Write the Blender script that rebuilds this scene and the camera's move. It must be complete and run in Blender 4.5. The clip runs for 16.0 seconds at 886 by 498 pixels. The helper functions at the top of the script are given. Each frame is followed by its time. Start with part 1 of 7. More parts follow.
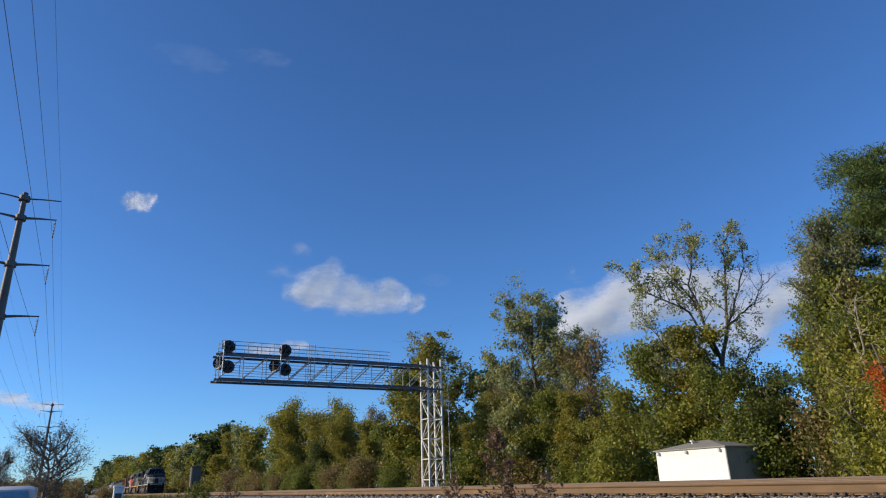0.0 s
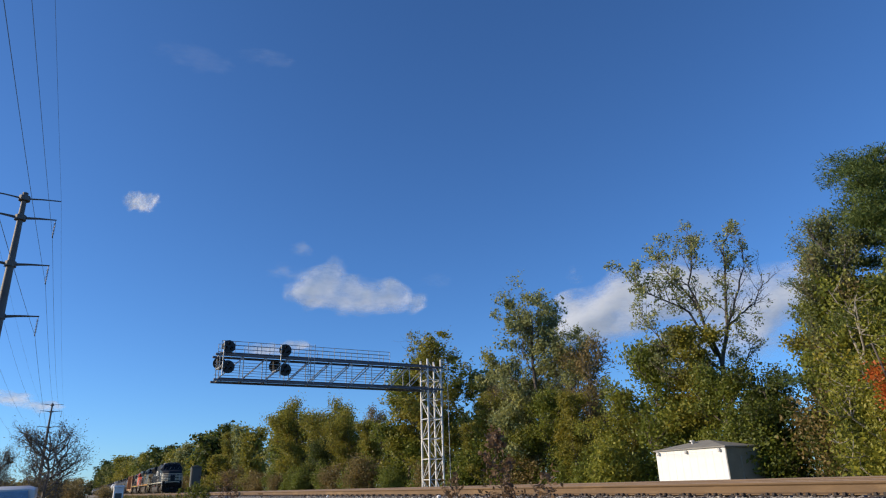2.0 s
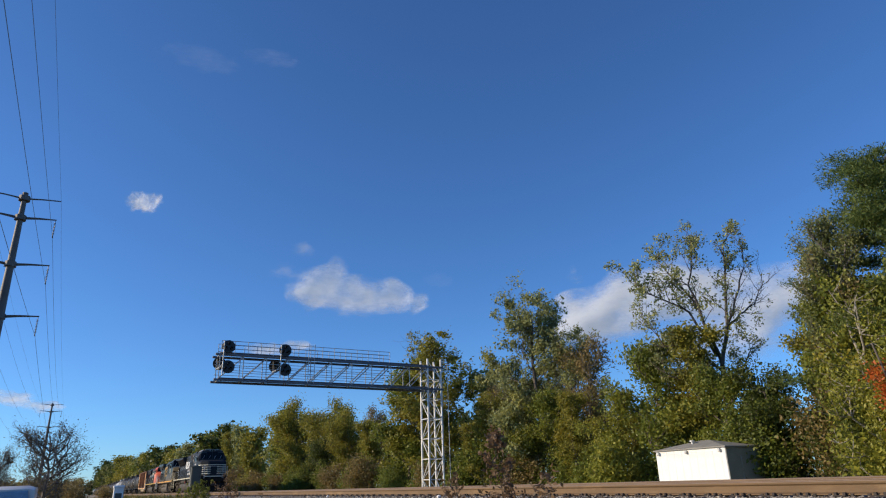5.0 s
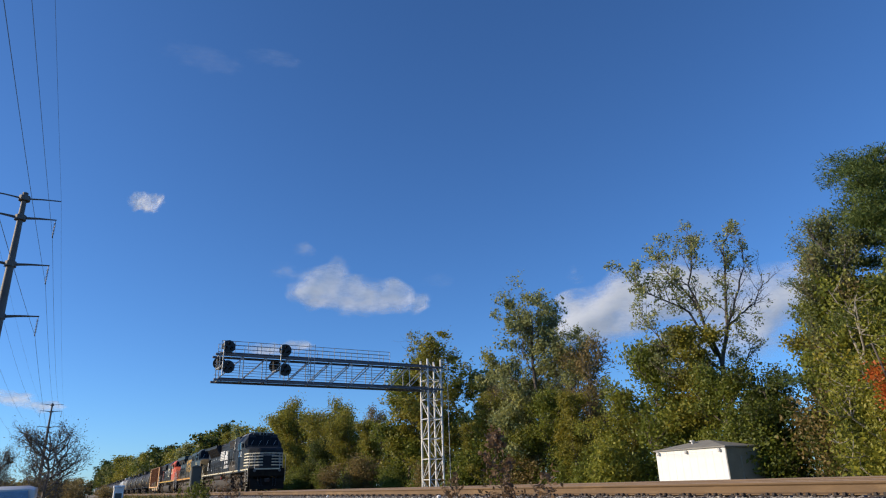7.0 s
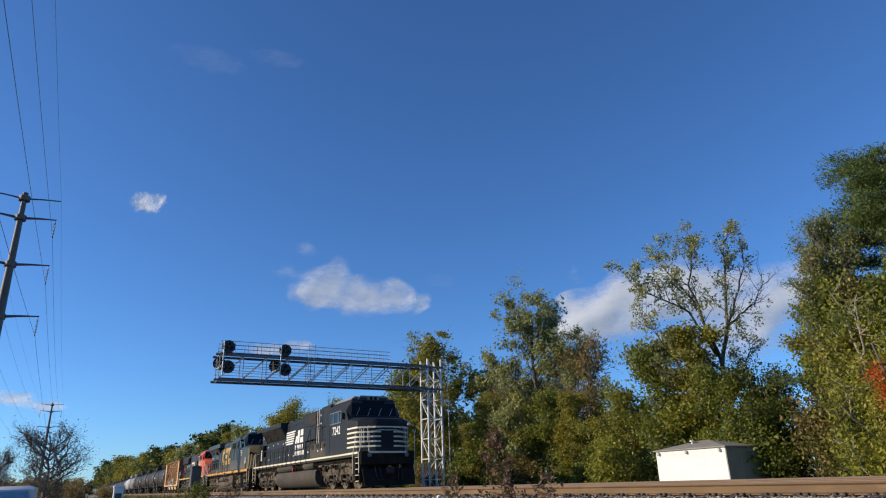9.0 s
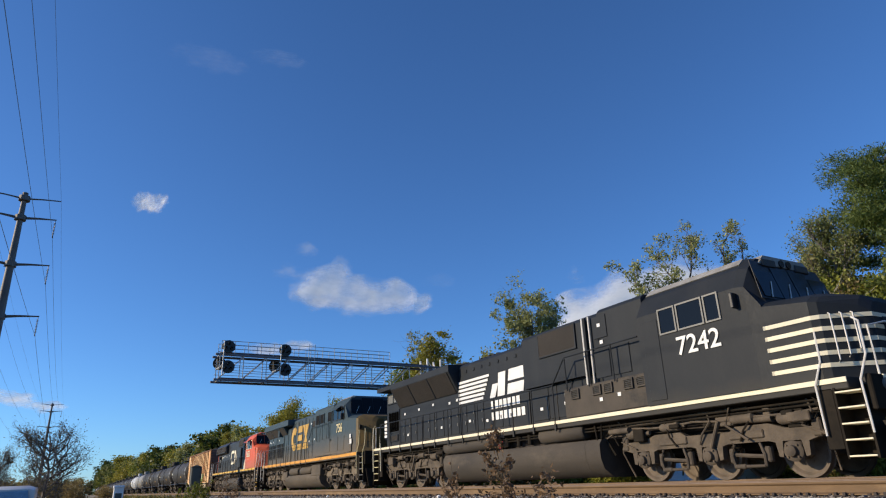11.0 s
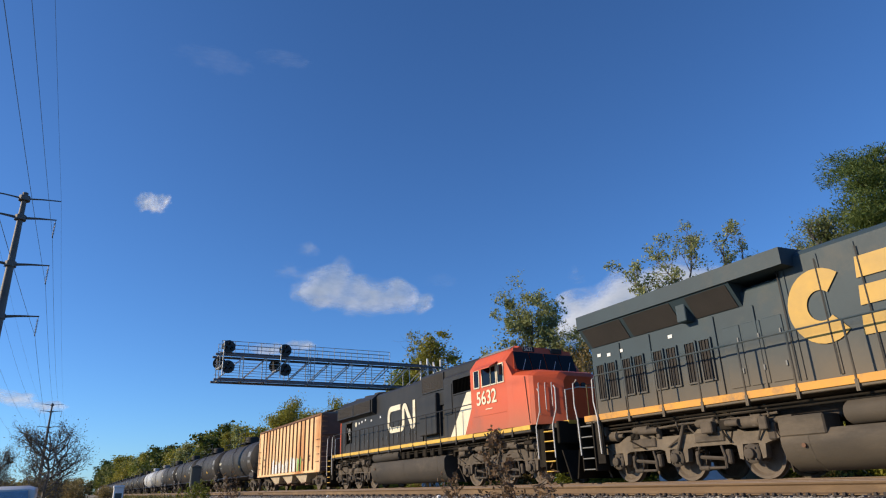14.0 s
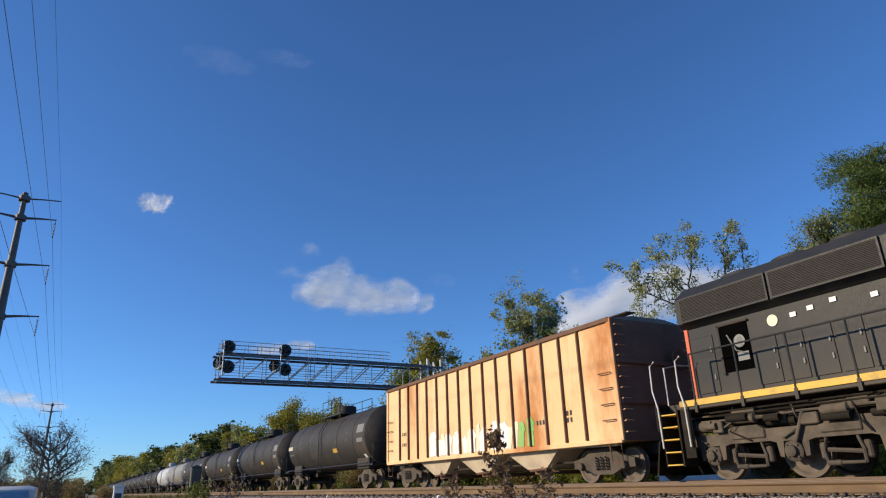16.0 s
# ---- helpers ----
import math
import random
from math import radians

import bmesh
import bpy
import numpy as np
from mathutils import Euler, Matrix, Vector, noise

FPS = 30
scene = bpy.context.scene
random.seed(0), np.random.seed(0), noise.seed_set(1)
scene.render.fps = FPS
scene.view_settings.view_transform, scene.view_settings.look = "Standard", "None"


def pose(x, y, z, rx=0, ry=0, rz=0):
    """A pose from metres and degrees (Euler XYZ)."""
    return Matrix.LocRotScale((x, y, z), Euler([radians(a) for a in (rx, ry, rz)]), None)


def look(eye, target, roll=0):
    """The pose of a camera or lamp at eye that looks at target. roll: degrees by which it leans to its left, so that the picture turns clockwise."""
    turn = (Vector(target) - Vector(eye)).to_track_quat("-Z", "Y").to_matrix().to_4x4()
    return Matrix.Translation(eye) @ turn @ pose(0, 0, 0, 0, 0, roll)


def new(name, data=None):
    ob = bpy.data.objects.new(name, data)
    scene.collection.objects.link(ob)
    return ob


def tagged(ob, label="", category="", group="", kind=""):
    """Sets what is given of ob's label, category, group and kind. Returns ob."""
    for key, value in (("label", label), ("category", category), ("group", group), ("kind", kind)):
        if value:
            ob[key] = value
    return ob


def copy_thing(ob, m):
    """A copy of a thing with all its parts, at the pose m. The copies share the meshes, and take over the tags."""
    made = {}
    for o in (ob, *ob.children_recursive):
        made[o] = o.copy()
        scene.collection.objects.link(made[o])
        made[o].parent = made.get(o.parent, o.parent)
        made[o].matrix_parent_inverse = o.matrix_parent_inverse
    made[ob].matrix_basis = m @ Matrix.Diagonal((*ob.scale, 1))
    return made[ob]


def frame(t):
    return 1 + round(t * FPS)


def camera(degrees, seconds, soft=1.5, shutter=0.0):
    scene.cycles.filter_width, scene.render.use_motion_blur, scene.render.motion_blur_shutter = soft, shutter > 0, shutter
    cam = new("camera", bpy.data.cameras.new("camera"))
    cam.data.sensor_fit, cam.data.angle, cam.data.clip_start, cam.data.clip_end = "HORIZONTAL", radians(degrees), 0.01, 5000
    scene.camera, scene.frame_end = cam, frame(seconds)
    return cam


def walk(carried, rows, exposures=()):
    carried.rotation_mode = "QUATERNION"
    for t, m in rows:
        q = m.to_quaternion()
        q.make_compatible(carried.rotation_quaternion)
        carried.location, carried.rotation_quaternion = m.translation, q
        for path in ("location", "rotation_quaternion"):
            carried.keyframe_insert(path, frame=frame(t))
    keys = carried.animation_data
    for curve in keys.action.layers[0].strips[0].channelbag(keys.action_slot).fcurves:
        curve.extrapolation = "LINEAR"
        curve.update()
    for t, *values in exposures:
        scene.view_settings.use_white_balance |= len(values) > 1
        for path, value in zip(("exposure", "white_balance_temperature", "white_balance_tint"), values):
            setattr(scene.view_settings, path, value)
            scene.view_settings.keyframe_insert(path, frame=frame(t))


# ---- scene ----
# x runs along the railway (the train travels towards +x), y away from the camera, z up from the rail head.
EYE = (0.0, 0.0, 0.115)
FORWARD = (-0.821613, 0.454312, 0.344315)
cam = camera(69.40, 16.0, soft=1.15)
VIEW = look(EYE, tuple(e + f for e, f in zip(EYE, FORWARD)), -1.822)
EXPOSURE = 0.0
walk(cam, [(0.0, VIEW), (16.0, VIEW)], exposures=((0.0, EXPOSURE), (16.0, EXPOSURE)))

# ---- light ----
SUN_AZ = math.atan2(-0.37, -0.929)          # measured from +y towards +x
SUN_EL = radians(20.0)
world = bpy.data.worlds.new("sky")
scene.world = world
world.use_nodes = True
wn = world.node_tree.nodes
sky = wn.new("ShaderNodeTexSky")
sky.sky_type = "NISHITA"
sky.sun_disc = False
sky.sun_elevation, sky.sun_rotation = SUN_EL, SUN_AZ
sky.altitude, sky.air_density, sky.dust_density, sky.ozone_density = 1200, 1.0, 0.6, 5.0
tint = wn.new("ShaderNodeMix")
tint.data_type, tint.blend_type = "RGBA", "MULTIPLY"
tint.inputs["Factor"].default_value = 1.0
tint.inputs["B"].default_value = (0.712, 0.98, 1.235, 1)
wn["Background"].inputs["Strength"].default_value = 0.138
world.node_tree.links.new(sky.outputs[0], tint.inputs["A"])
world.node_tree.links.new(tint.outputs["Result"], wn["Background"].inputs[0])

sun_data = bpy.data.lights.new("sun", "SUN")
sun_data.energy, sun_data.angle, sun_data.color = 5.0, radians(0.5), (1.0, 0.82, 0.58)
sun = new("sun", sun_data)
TO_SUN = Vector((math.sin(SUN_AZ) * math.cos(SUN_EL), math.cos(SUN_AZ) * math.cos(SUN_EL), math.sin(SUN_EL)))
sun.matrix_world = look(tuple(TO_SUN * 100), (0, 0, 0))


# ---- materials ----
def surface(name, base, other=None, scale=6.0, rough=0.6, metal=0.0, bump=0.15, fine=40.0, stain=None, stain_at=0.62,
            per="", gloss=0.5, stretch=(1, 1, 1), trans=0.0, spread=0.5, dust=None):
    """A procedural material: two tones mixed by coarse noise, fine relief, and stains with a shape of their own."""
    m = bpy.data.materials.new(name)
    m.use_nodes = True
    n, link = m.node_tree.nodes, m.node_tree.links.new
    b = n["Principled BSDF"]
    tc = n.new("ShaderNodeTexCoord")
    mp = n.new("ShaderNodeMapping")
    mp.inputs["Scale"].default_value = stretch
    link(tc.outputs["Object"], mp.inputs["Vector"])
    a = n.new("ShaderNodeTexNoise")
    a.inputs["Scale"].default_value, a.inputs["Detail"].default_value, a.inputs["Roughness"].default_value = scale, 6, 0.6
    link(mp.outputs[0], a.inputs["Vector"])
    f = n.new("ShaderNodeTexNoise")
    f.inputs["Scale"].default_value, f.inputs["Detail"].default_value = fine, 3
    link(mp.outputs[0], f.inputs["Vector"])
    other = other or tuple(c * 0.72 for c in base)
    mix = n.new("ShaderNodeMix")
    mix.data_type = "RGBA"
    mix.inputs["A"].default_value, mix.inputs["B"].default_value = (*base, 1), (*other, 1)
    ramp = n.new("ShaderNodeMapRange")
    ramp.inputs["From Min"].default_value, ramp.inputs["From Max"].default_value = 0.5 - spread * 0.4, 0.5 + spread * 0.4
    source = a.outputs["Fac"]
    if per:
        src = n.new("ShaderNodeNewGeometry") if per == "island" else n.new("ShaderNodeObjectInfo")
        out = src.outputs["Random Per Island"] if per == "island" else src.outputs["Random"]
        add = n.new("ShaderNodeMath")
        add.operation = "MULTIPLY_ADD"
        add.inputs[1].default_value = 0.75
        link(out, add.inputs[0])
        half = n.new("ShaderNodeMath")
        half.operation = "MULTIPLY_ADD"
        half.inputs[1].default_value, half.inputs[2].default_value = 0.5, -0.125
        link(a.outputs["Fac"], half.inputs[0])
        link(half.outputs[0], add.inputs[2])
        source = add.outputs[0]
        ramp.inputs["From Min"].default_value, ramp.inputs["From Max"].default_value = 0.1, 0.9
    link(source, ramp.inputs["Value"])
    link(ramp.outputs[0], mix.inputs["Factor"])
    colour = mix.outputs["Result"]
    if stain:
        s = n.new("ShaderNodeTexNoise")
        s.inputs["Scale"].default_value, s.inputs["Detail"].default_value, s.inputs["Roughness"].default_value = scale * 0.6, 8, 0.68
        shift = n.new("ShaderNodeMapping")
        shift.inputs["Location"].default_value = (7.3, 2.1, 5.7)
        link(mp.outputs[0], shift.inputs["Vector"])
        link(shift.outputs[0], s.inputs["Vector"])
        r2 = n.new("ShaderNodeMapRange")
        r2.inputs["From Min"].default_value, r2.inputs["From Max"].default_value = stain_at - 0.08, stain_at + 0.08
        link(s.outputs["Fac"], r2.inputs["Value"])
        m2 = n.new("ShaderNodeMix")
        m2.data_type = "RGBA"
        m2.inputs["B"].default_value = (*stain, 1)
        link(colour, m2.inputs["A"])
        link(r2.outputs[0], m2.inputs["Factor"])
        colour = m2.outputs["Result"]
    if dust:
        # road dust thrown up from below: an uneven film that ends somewhere between two heights
        z0, z1, film = dust
        xyz = n.new("ShaderNodeSeparateXYZ")
        link(tc.outputs["Object"], xyz.inputs[0])
        up = n.new("ShaderNodeMath")
        up.operation = "MULTIPLY_ADD"
        up.inputs[1].default_value = 1.1
        link(a.outputs["Fac"], up.inputs[0])
        link(xyz.outputs["Z"], up.inputs[2])
        r3 = n.new("ShaderNodeMapRange")
        r3.inputs["From Min"].default_value, r3.inputs["From Max"].default_value = z0 + 0.55, z1 + 0.55
        r3.inputs["To Min"].default_value, r3.inputs["To Max"].default_value = 0.85, 0.0
        link(up.outputs[0], r3.inputs["Value"])
        m3 = n.new("ShaderNodeMix")
        m3.data_type = "RGBA"
        m3.inputs["B"].default_value = (*film, 1)
        link(colour, m3.inputs["A"])
        link(r3.outputs[0], m3.inputs["Factor"])
        colour = m3.outputs["Result"]
    link(colour, b.inputs["Base Color"])
    b.inputs["Roughness"].default_value, b.inputs["Metallic"].default_value = rough, metal
    b.inputs["Specular IOR Level"].default_value = gloss
    rr = n.new("ShaderNodeMapRange")
    rr.inputs["To Min"].default_value, rr.inputs["To Max"].default_value = max(rough - 0.12, 0.03), min(rough + 0.15, 1)
    link(f.outputs["Fac"], rr.inputs["Value"])
    link(rr.outputs[0], b.inputs["Roughness"])
    if bump:
        bp = n.new("ShaderNodeBump")
        bp.inputs["Strength"].default_value, bp.inputs["Distance"].default_value = bump, 0.02
        link(f.outputs["Fac"], bp.inputs["Height"])
        link(bp.outputs[0], b.inputs["Normal"])
    if trans:
        t = n.new("ShaderNodeBsdfTranslucent")
        link(colour, t.inputs["Color"])
        ms = n.new("ShaderNodeMixShader")
        ms.inputs[0].default_value = trans
        link(b.outputs[0], ms.inputs[1])
        link(t.outputs[0], ms.inputs[2])
        link(ms.outputs[0], n["Material Output"].inputs["Surface"])
    return m


def leaf(name, base, other, accent=None):
    return surface(name, base, other, scale=0.35, rough=0.5, bump=0, per="island", gloss=0.4, trans=0.42,
                   stain=accent, stain_at=0.64)


M = {
    "soil": surface("soil", (0.13, 0.115, 0.06), (0.07, 0.075, 0.03), scale=0.5, rough=0.95, bump=0.6, fine=8, stain=(0.17, 0.15, 0.08)),
    "ballast": surface("ballast", (0.27, 0.24, 0.195), (0.10, 0.088, 0.072), scale=9, rough=0.95, bump=0.8, fine=24, stain=(0.2, 0.14, 0.09)),
    "stone": surface("stone", (0.42, 0.375, 0.31), (0.13, 0.11, 0.09), scale=6, rough=0.9, bump=0.3, per="island"),
    "rail": surface("rail", (0.175, 0.108, 0.052), (0.12, 0.075, 0.038), scale=2.5, rough=0.8, bump=0.25, fine=60, stretch=(0.3, 1, 1), stain=(0.24, 0.155, 0.075)),
    "railhead": surface("railhead", (0.20, 0.14, 0.10), (0.14, 0.10, 0.075), scale=4, rough=0.65, metal=0.2, bump=0.05, stretch=(0.2, 1, 1)),
    "tie": surface("tie", (0.085, 0.06, 0.045), (0.05, 0.038, 0.03), scale=5, rough=0.95, bump=0.6, stretch=(3, 0.3, 1), per="object"),
    "iron": surface("iron", (0.06, 0.045, 0.038), (0.03, 0.025, 0.022), scale=8, rough=0.85, bump=0.3),
    "galvanised": surface("galvanised", (0.60, 0.60, 0.58), (0.46, 0.46, 0.45), scale=5, rough=0.5, metal=0.25, bump=0.1),
    "girder": surface("girder", (0.17, 0.19, 0.22), (0.11, 0.12, 0.15), scale=3, rough=0.6, metal=0.2, bump=0.1),
    "black": surface("black", (0.012, 0.012, 0.013), (0.022, 0.021, 0.02), scale=3, rough=0.45, bump=0.05),
    "white_paint": surface("white_paint", (0.82, 0.815, 0.79), (0.76, 0.75, 0.72), scale=1.5, rough=0.55, bump=0.05, stain=(0.55, 0.52, 0.46), stain_at=0.72),
    "shed_side": surface("shed_side", (0.36, 0.35, 0.28), (0.27, 0.265, 0.215), scale=2, rough=0.7, bump=0.1),
    "shed_roof": surface("shed_roof", (0.29, 0.28, 0.25), (0.2, 0.19, 0.17), scale=3, rough=0.7, bump=0.15),
    "bark": surface("bark", (0.16, 0.135, 0.11), (0.08, 0.066, 0.055), scale=3, rough=0.95, bump=0.9, fine=18, stretch=(1, 1, 0.3)),
    "grey_bark": surface("grey_bark", (0.22, 0.2, 0.185), (0.11, 0.1, 0.095), scale=3, rough=0.95, bump=0.8, fine=18, stretch=(1, 1, 0.3)),
    "weathering": surface("weathering", (0.14, 0.125, 0.115), (0.10, 0.085, 0.075), scale=1.5, rough=0.6, metal=0.2, bump=0.1, stretch=(1, 1, 0.3)),
    "insulator": surface("insulator", (0.2, 0.2, 0.21), rough=0.4),
    "wire": surface("wire", (0.22, 0.23, 0.25), rough=0.5, metal=0.4, bump=0),
    "leaf_green": leaf("leaf_green", (0.245, 0.265, 0.036), (0.122, 0.155, 0.028), (0.307, 0.287, 0.034)),
    "leaf_dark": leaf("leaf_dark", (0.125, 0.15, 0.024), (0.05, 0.07, 0.014)),
    "leaf_olive": leaf("leaf_olive", (0.378, 0.329, 0.043), (0.185, 0.190, 0.036), (0.425, 0.329, 0.034)),
    "leaf_grey": leaf("leaf_grey", (0.413, 0.421, 0.162), (0.177, 0.201, 0.073), (0.425, 0.390, 0.090)),
    "leaf_yellow": leaf("leaf_yellow", (0.38, 0.36, 0.05), (0.18, 0.21, 0.035), (0.46, 0.32, 0.03)),
    "leaf_tip": leaf("leaf_tip", (0.27, 0.29, 0.11), (0.12, 0.15, 0.05), (0.40, 0.24, 0.13)),
    "pale_bark": surface("pale_bark", (0.42, 0.38, 0.32), (0.26, 0.23, 0.19), scale=3, rough=0.9, bump=0.5, fine=18, stretch=(1, 1, 0.3)),
    "leaf_brown": leaf("leaf_brown", (0.33, 0.24, 0.085), (0.165, 0.13, 0.05), (0.236, 0.201, 0.045)),
    "leaf_dead": leaf("leaf_dead", (0.26, 0.165, 0.09), (0.12, 0.075, 0.042)),
    "leaf_dry": leaf("leaf_dry", (0.16, 0.13, 0.075), (0.08, 0.08, 0.045)),
    "leaf_orange": leaf("leaf_orange", (0.62, 0.15, 0.03), (0.42, 0.12, 0.02), (0.5, 0.27, 0.03)),
    "needle": leaf("needle", (0.185, 0.235, 0.060), (0.085, 0.130, 0.036), (0.270, 0.270, 0.065)),
    "grass": leaf("grass", (0.24, 0.2, 0.055), (0.11, 0.11, 0.03), (0.32, 0.24, 0.09)),
}


# ---- shaping ----
class Shape:
    """Gathers vertices and faces of one part."""

    def __init__(self):
        self.v, self.f = [], []

    def add(self, verts, faces):
        o = len(self.v)
        self.v += [tuple(p) for p in verts]
        self.f += [tuple(i + o for i in q) for q in faces]
        return self

    def box(self, x0, x1, y0, y1, z0, z1, c=0.0):
        x0, x1 = min(x0, x1), max(x0, x1)
        y0, y1 = min(y0, y1), max(y0, y1)
        z0, z1 = min(z0, z1), max(z0, z1)
        if c <= 0:
            return self.add([(x, y, z) for x in (x0, x1) for y in (y0, y1) for z in (z0, z1)],
                            [(0, 1, 3, 2), (4, 6, 7, 5), (0, 4, 5, 1), (2, 3, 7, 6), (0, 2, 6, 4), (1, 5, 7, 3)])
        c = min(c, (x1 - x0) * 0.45, (y1 - y0) * 0.45, (z1 - z0) * 0.45)
        bm = bmesh.new()
        bmesh.ops.create_cube(bm, size=1.0)
        for p in bm.verts:
            p.co = ((x0 + x1) / 2 + p.co.x * (x1 - x0), (y0 + y1) / 2 + p.co.y * (y1 - y0), (z0 + z1) / 2 + p.co.z * (z1 - z0))
        bmesh.ops.bevel(bm, geom=bm.edges[:], offset=c, segments=1, affect="EDGES")
        bm.verts.index_update()
        self.add([p.co[:] for p in bm.verts], [[p.index for p in q.verts] for q in bm.faces])
        bm.free()
        return self

    def tube(self, pts, r, n=6, r2=None, caps=True):
        """A round bar along a line of points, tapering from r to r2."""
        pts = [Vector(p) for p in pts]
        r2 = r if r2 is None else r2
        rings = []
        for i, p in enumerate(pts):
            d = (pts[min(i + 1, len(pts) - 1)] - pts[max(i - 1, 0)]).normalized()
            a = d.cross(Vector((0, 0, 1)) if abs(d.z) < 0.95 else Vector((1, 0, 0))).normalized()
            b = d.cross(a)
            k = r + (r2 - r) * i / max(len(pts) - 1, 1)
            rings.append([p + (a * math.cos(t) + b * math.sin(t)) * k for t in (2 * math.pi * j / n for j in range(n))])
        verts = [q for ring in rings for q in ring]
        faces = [(i * n + j, i * n + (j + 1) % n, (i + 1) * n + (j + 1) % n, (i + 1) * n + j) for i in range(len(pts) - 1) for j in range(n)]
        if caps:
            faces += [tuple(range(n))[::-1], tuple((len(pts) - 1) * n + j for j in range(n))]
        return self.add(verts, faces)

    def loft(self, sections):
        """Closed outlines of equal length, joined one to the next and capped."""
        n = len(sections[0])
        verts = [p for s in sections for p in s]
        faces = [(i * n + j, i * n + (j + 1) % n, (i + 1) * n + (j + 1) % n, (i + 1) * n + j) for i in range(len(sections) - 1) for j in range(n)]
        faces += [tuple(range(n))[::-1], tuple((len(sections) - 1) * n + j for j in range(n))]
        return self.add(verts, faces)

    def turned(self, profile, axis="x", n=24, at=(0, 0, 0)):
        """Profile of (along, radius) turned about an axis."""
        verts = []
        for s, r in profile:
            for j in range(n):
                a, b = r * math.cos(2 * math.pi * j / n), r * math.sin(2 * math.pi * j / n)
                p = {"x": (s, a, b), "y": (a, s, b), "z": (a, b, s)}[axis]
                verts.append((p[0] + at[0], p[1] + at[1], p[2] + at[2]))
        faces = [(i * n + j, i * n + (j + 1) % n, (i + 1) * n + (j + 1) % n, (i + 1) * n + j) for i in range(len(profile) - 1) for j in range(n)]
        faces += [tuple(range(n))[::-1], tuple((len(profile) - 1) * n + j for j in range(n))]
        return self.add(verts, faces)

    def mesh(self, name, material, smooth=False):
        me = bpy.data.meshes.new(name)
        me.from_pydata(self.v, [], self.f)
        bm = bmesh.new()
        bm.from_mesh(me)
        bmesh.ops.recalc_face_normals(bm, faces=bm.faces[:])
        bm.to_mesh(me)
        bm.free()
        me.materials.append(material)
        if smooth:
            me.shade_smooth()
            me.set_sharp_from_angle(angle=radians(40))
        return me


def part(name, shape, material, parent=None, label="", at=None, smooth=False):
    ob = new(name, shape.mesh(name, material, smooth) if isinstance(shape, Shape) else shape)
    ob.parent = parent
    if at is not None:
        ob.matrix_basis = at if isinstance(at, Matrix) else Matrix.Translation(at)
    if label:
        ob["label"] = label
    return ob


def thing(name, label, category, at=None, group="", kind=""):
    ob = new(name)
    ob.empty_display_size = 0.5
    if at is not None:
        ob.matrix_basis = at if isinstance(at, Matrix) else Matrix.Translation(at)
    return tagged(ob, label, category, group, kind)


def lettering(name, text, size, material, parent, at, squeeze=1.0):
    cu = bpy.data.curves.new(name, "FONT")
    cu.body, cu.size, cu.extrude, cu.align_x, cu.offset = text, size, 0.004, "LEFT", 0.012 * size
    tmp = new(name, cu)
    me = bpy.data.meshes.new_from_object(tmp.evaluated_get(bpy.context.evaluated_depsgraph_get()))
    bpy.data.objects.remove(tmp)
    me.materials.clear()
    me.materials.append(material)
    ob = new(name, me)
    ob.parent = parent
    ob.matrix_basis = at @ Matrix.Diagonal((squeeze, 1, 1, 1))
    return ob


# ---- ground, tracks ----
NEAR_TRACK, FAR_TRACK = 9.82, 14.06
GROUND = -1.35


def ground_sheet():
    s = Shape()
    ys = [-4500, -900, -200, -60, -20, -8, 0, 4, 5.6, 6.6, 7.6, 8.15, 8.5, 9.2, 12.1, 15.0, 15.8, 16.6, 17.8, 19, 22, 26, 32, 45, 80, 200, 900, 4500]
    zs = [-2, -1.6, -1.4, -1.4, -1.35, -1.35, -1.35, -1.3, -1.15, -0.8, -0.42, -0.27, -0.24, -0.235, -0.24, -0.235, -0.28, -0.62, -1.05, -1.2, -1.2, -1.15, -1.1, -1.0, -1.0, -1.2, -1.5, -2]
    xs = [-4500, -2500, -1200, -700, -450, -300] + list(range(-240, -60, 8)) + list(range(-60, 20, 2)) + [24, 32, 44, 60, 90, 140, 300, 900, 4500]
    rnd = random.Random(3)
    verts = []
    for x in xs:
        for y, z in zip(ys, zs):
            soft = 0.0 if 8.3 < y < 15.5 else (0.05 if -40 < y < 40 else 0.3)
            verts.append((x, y, z + rnd.uniform(-soft, soft)))
    n = len(ys)
    s.add(verts, [(i * n + j, (i + 1) * n + j, (i + 1) * n + j + 1, i * n + j + 1) for i in range(len(xs) - 1) for j in range(n - 1)])
    me = s.mesh("ground", M["soil"], smooth=True)
    me.materials.append(M["ballast"])
    for q in me.polygons:
        if 6.4 < q.center.y < 17.0:
            q.material_index = 1
    tagged(new("ground", me), "dry weedy ground with a raised gravel railway bed", "ground", kind="structure")


ground_sheet()


def rail_shape(x0, x1):
    """A flat-bottomed rail of 0.185 m with its head shown apart."""
    half = [(0.075, -0.185), (0.075, -0.172), (0.018, -0.15), (0.012, -0.06), (0.030, -0.045), (0.037, -0.036), (0.037, -0.013)]
    outline = half + [(-y, z) for y, z in reversed(half)]
    body = Shape().loft([[(x, y, z) for y, z in outline] for x in (x0, x1)])
    head = [(0.037, -0.013), (0.034, -0.004), (0.025, 0.0)]
    head = head + [(-y, z) for y, z in reversed(head)]
    return body, Shape().loft([[(x, y, z) for y, z in head] for x in (x0, x1)])


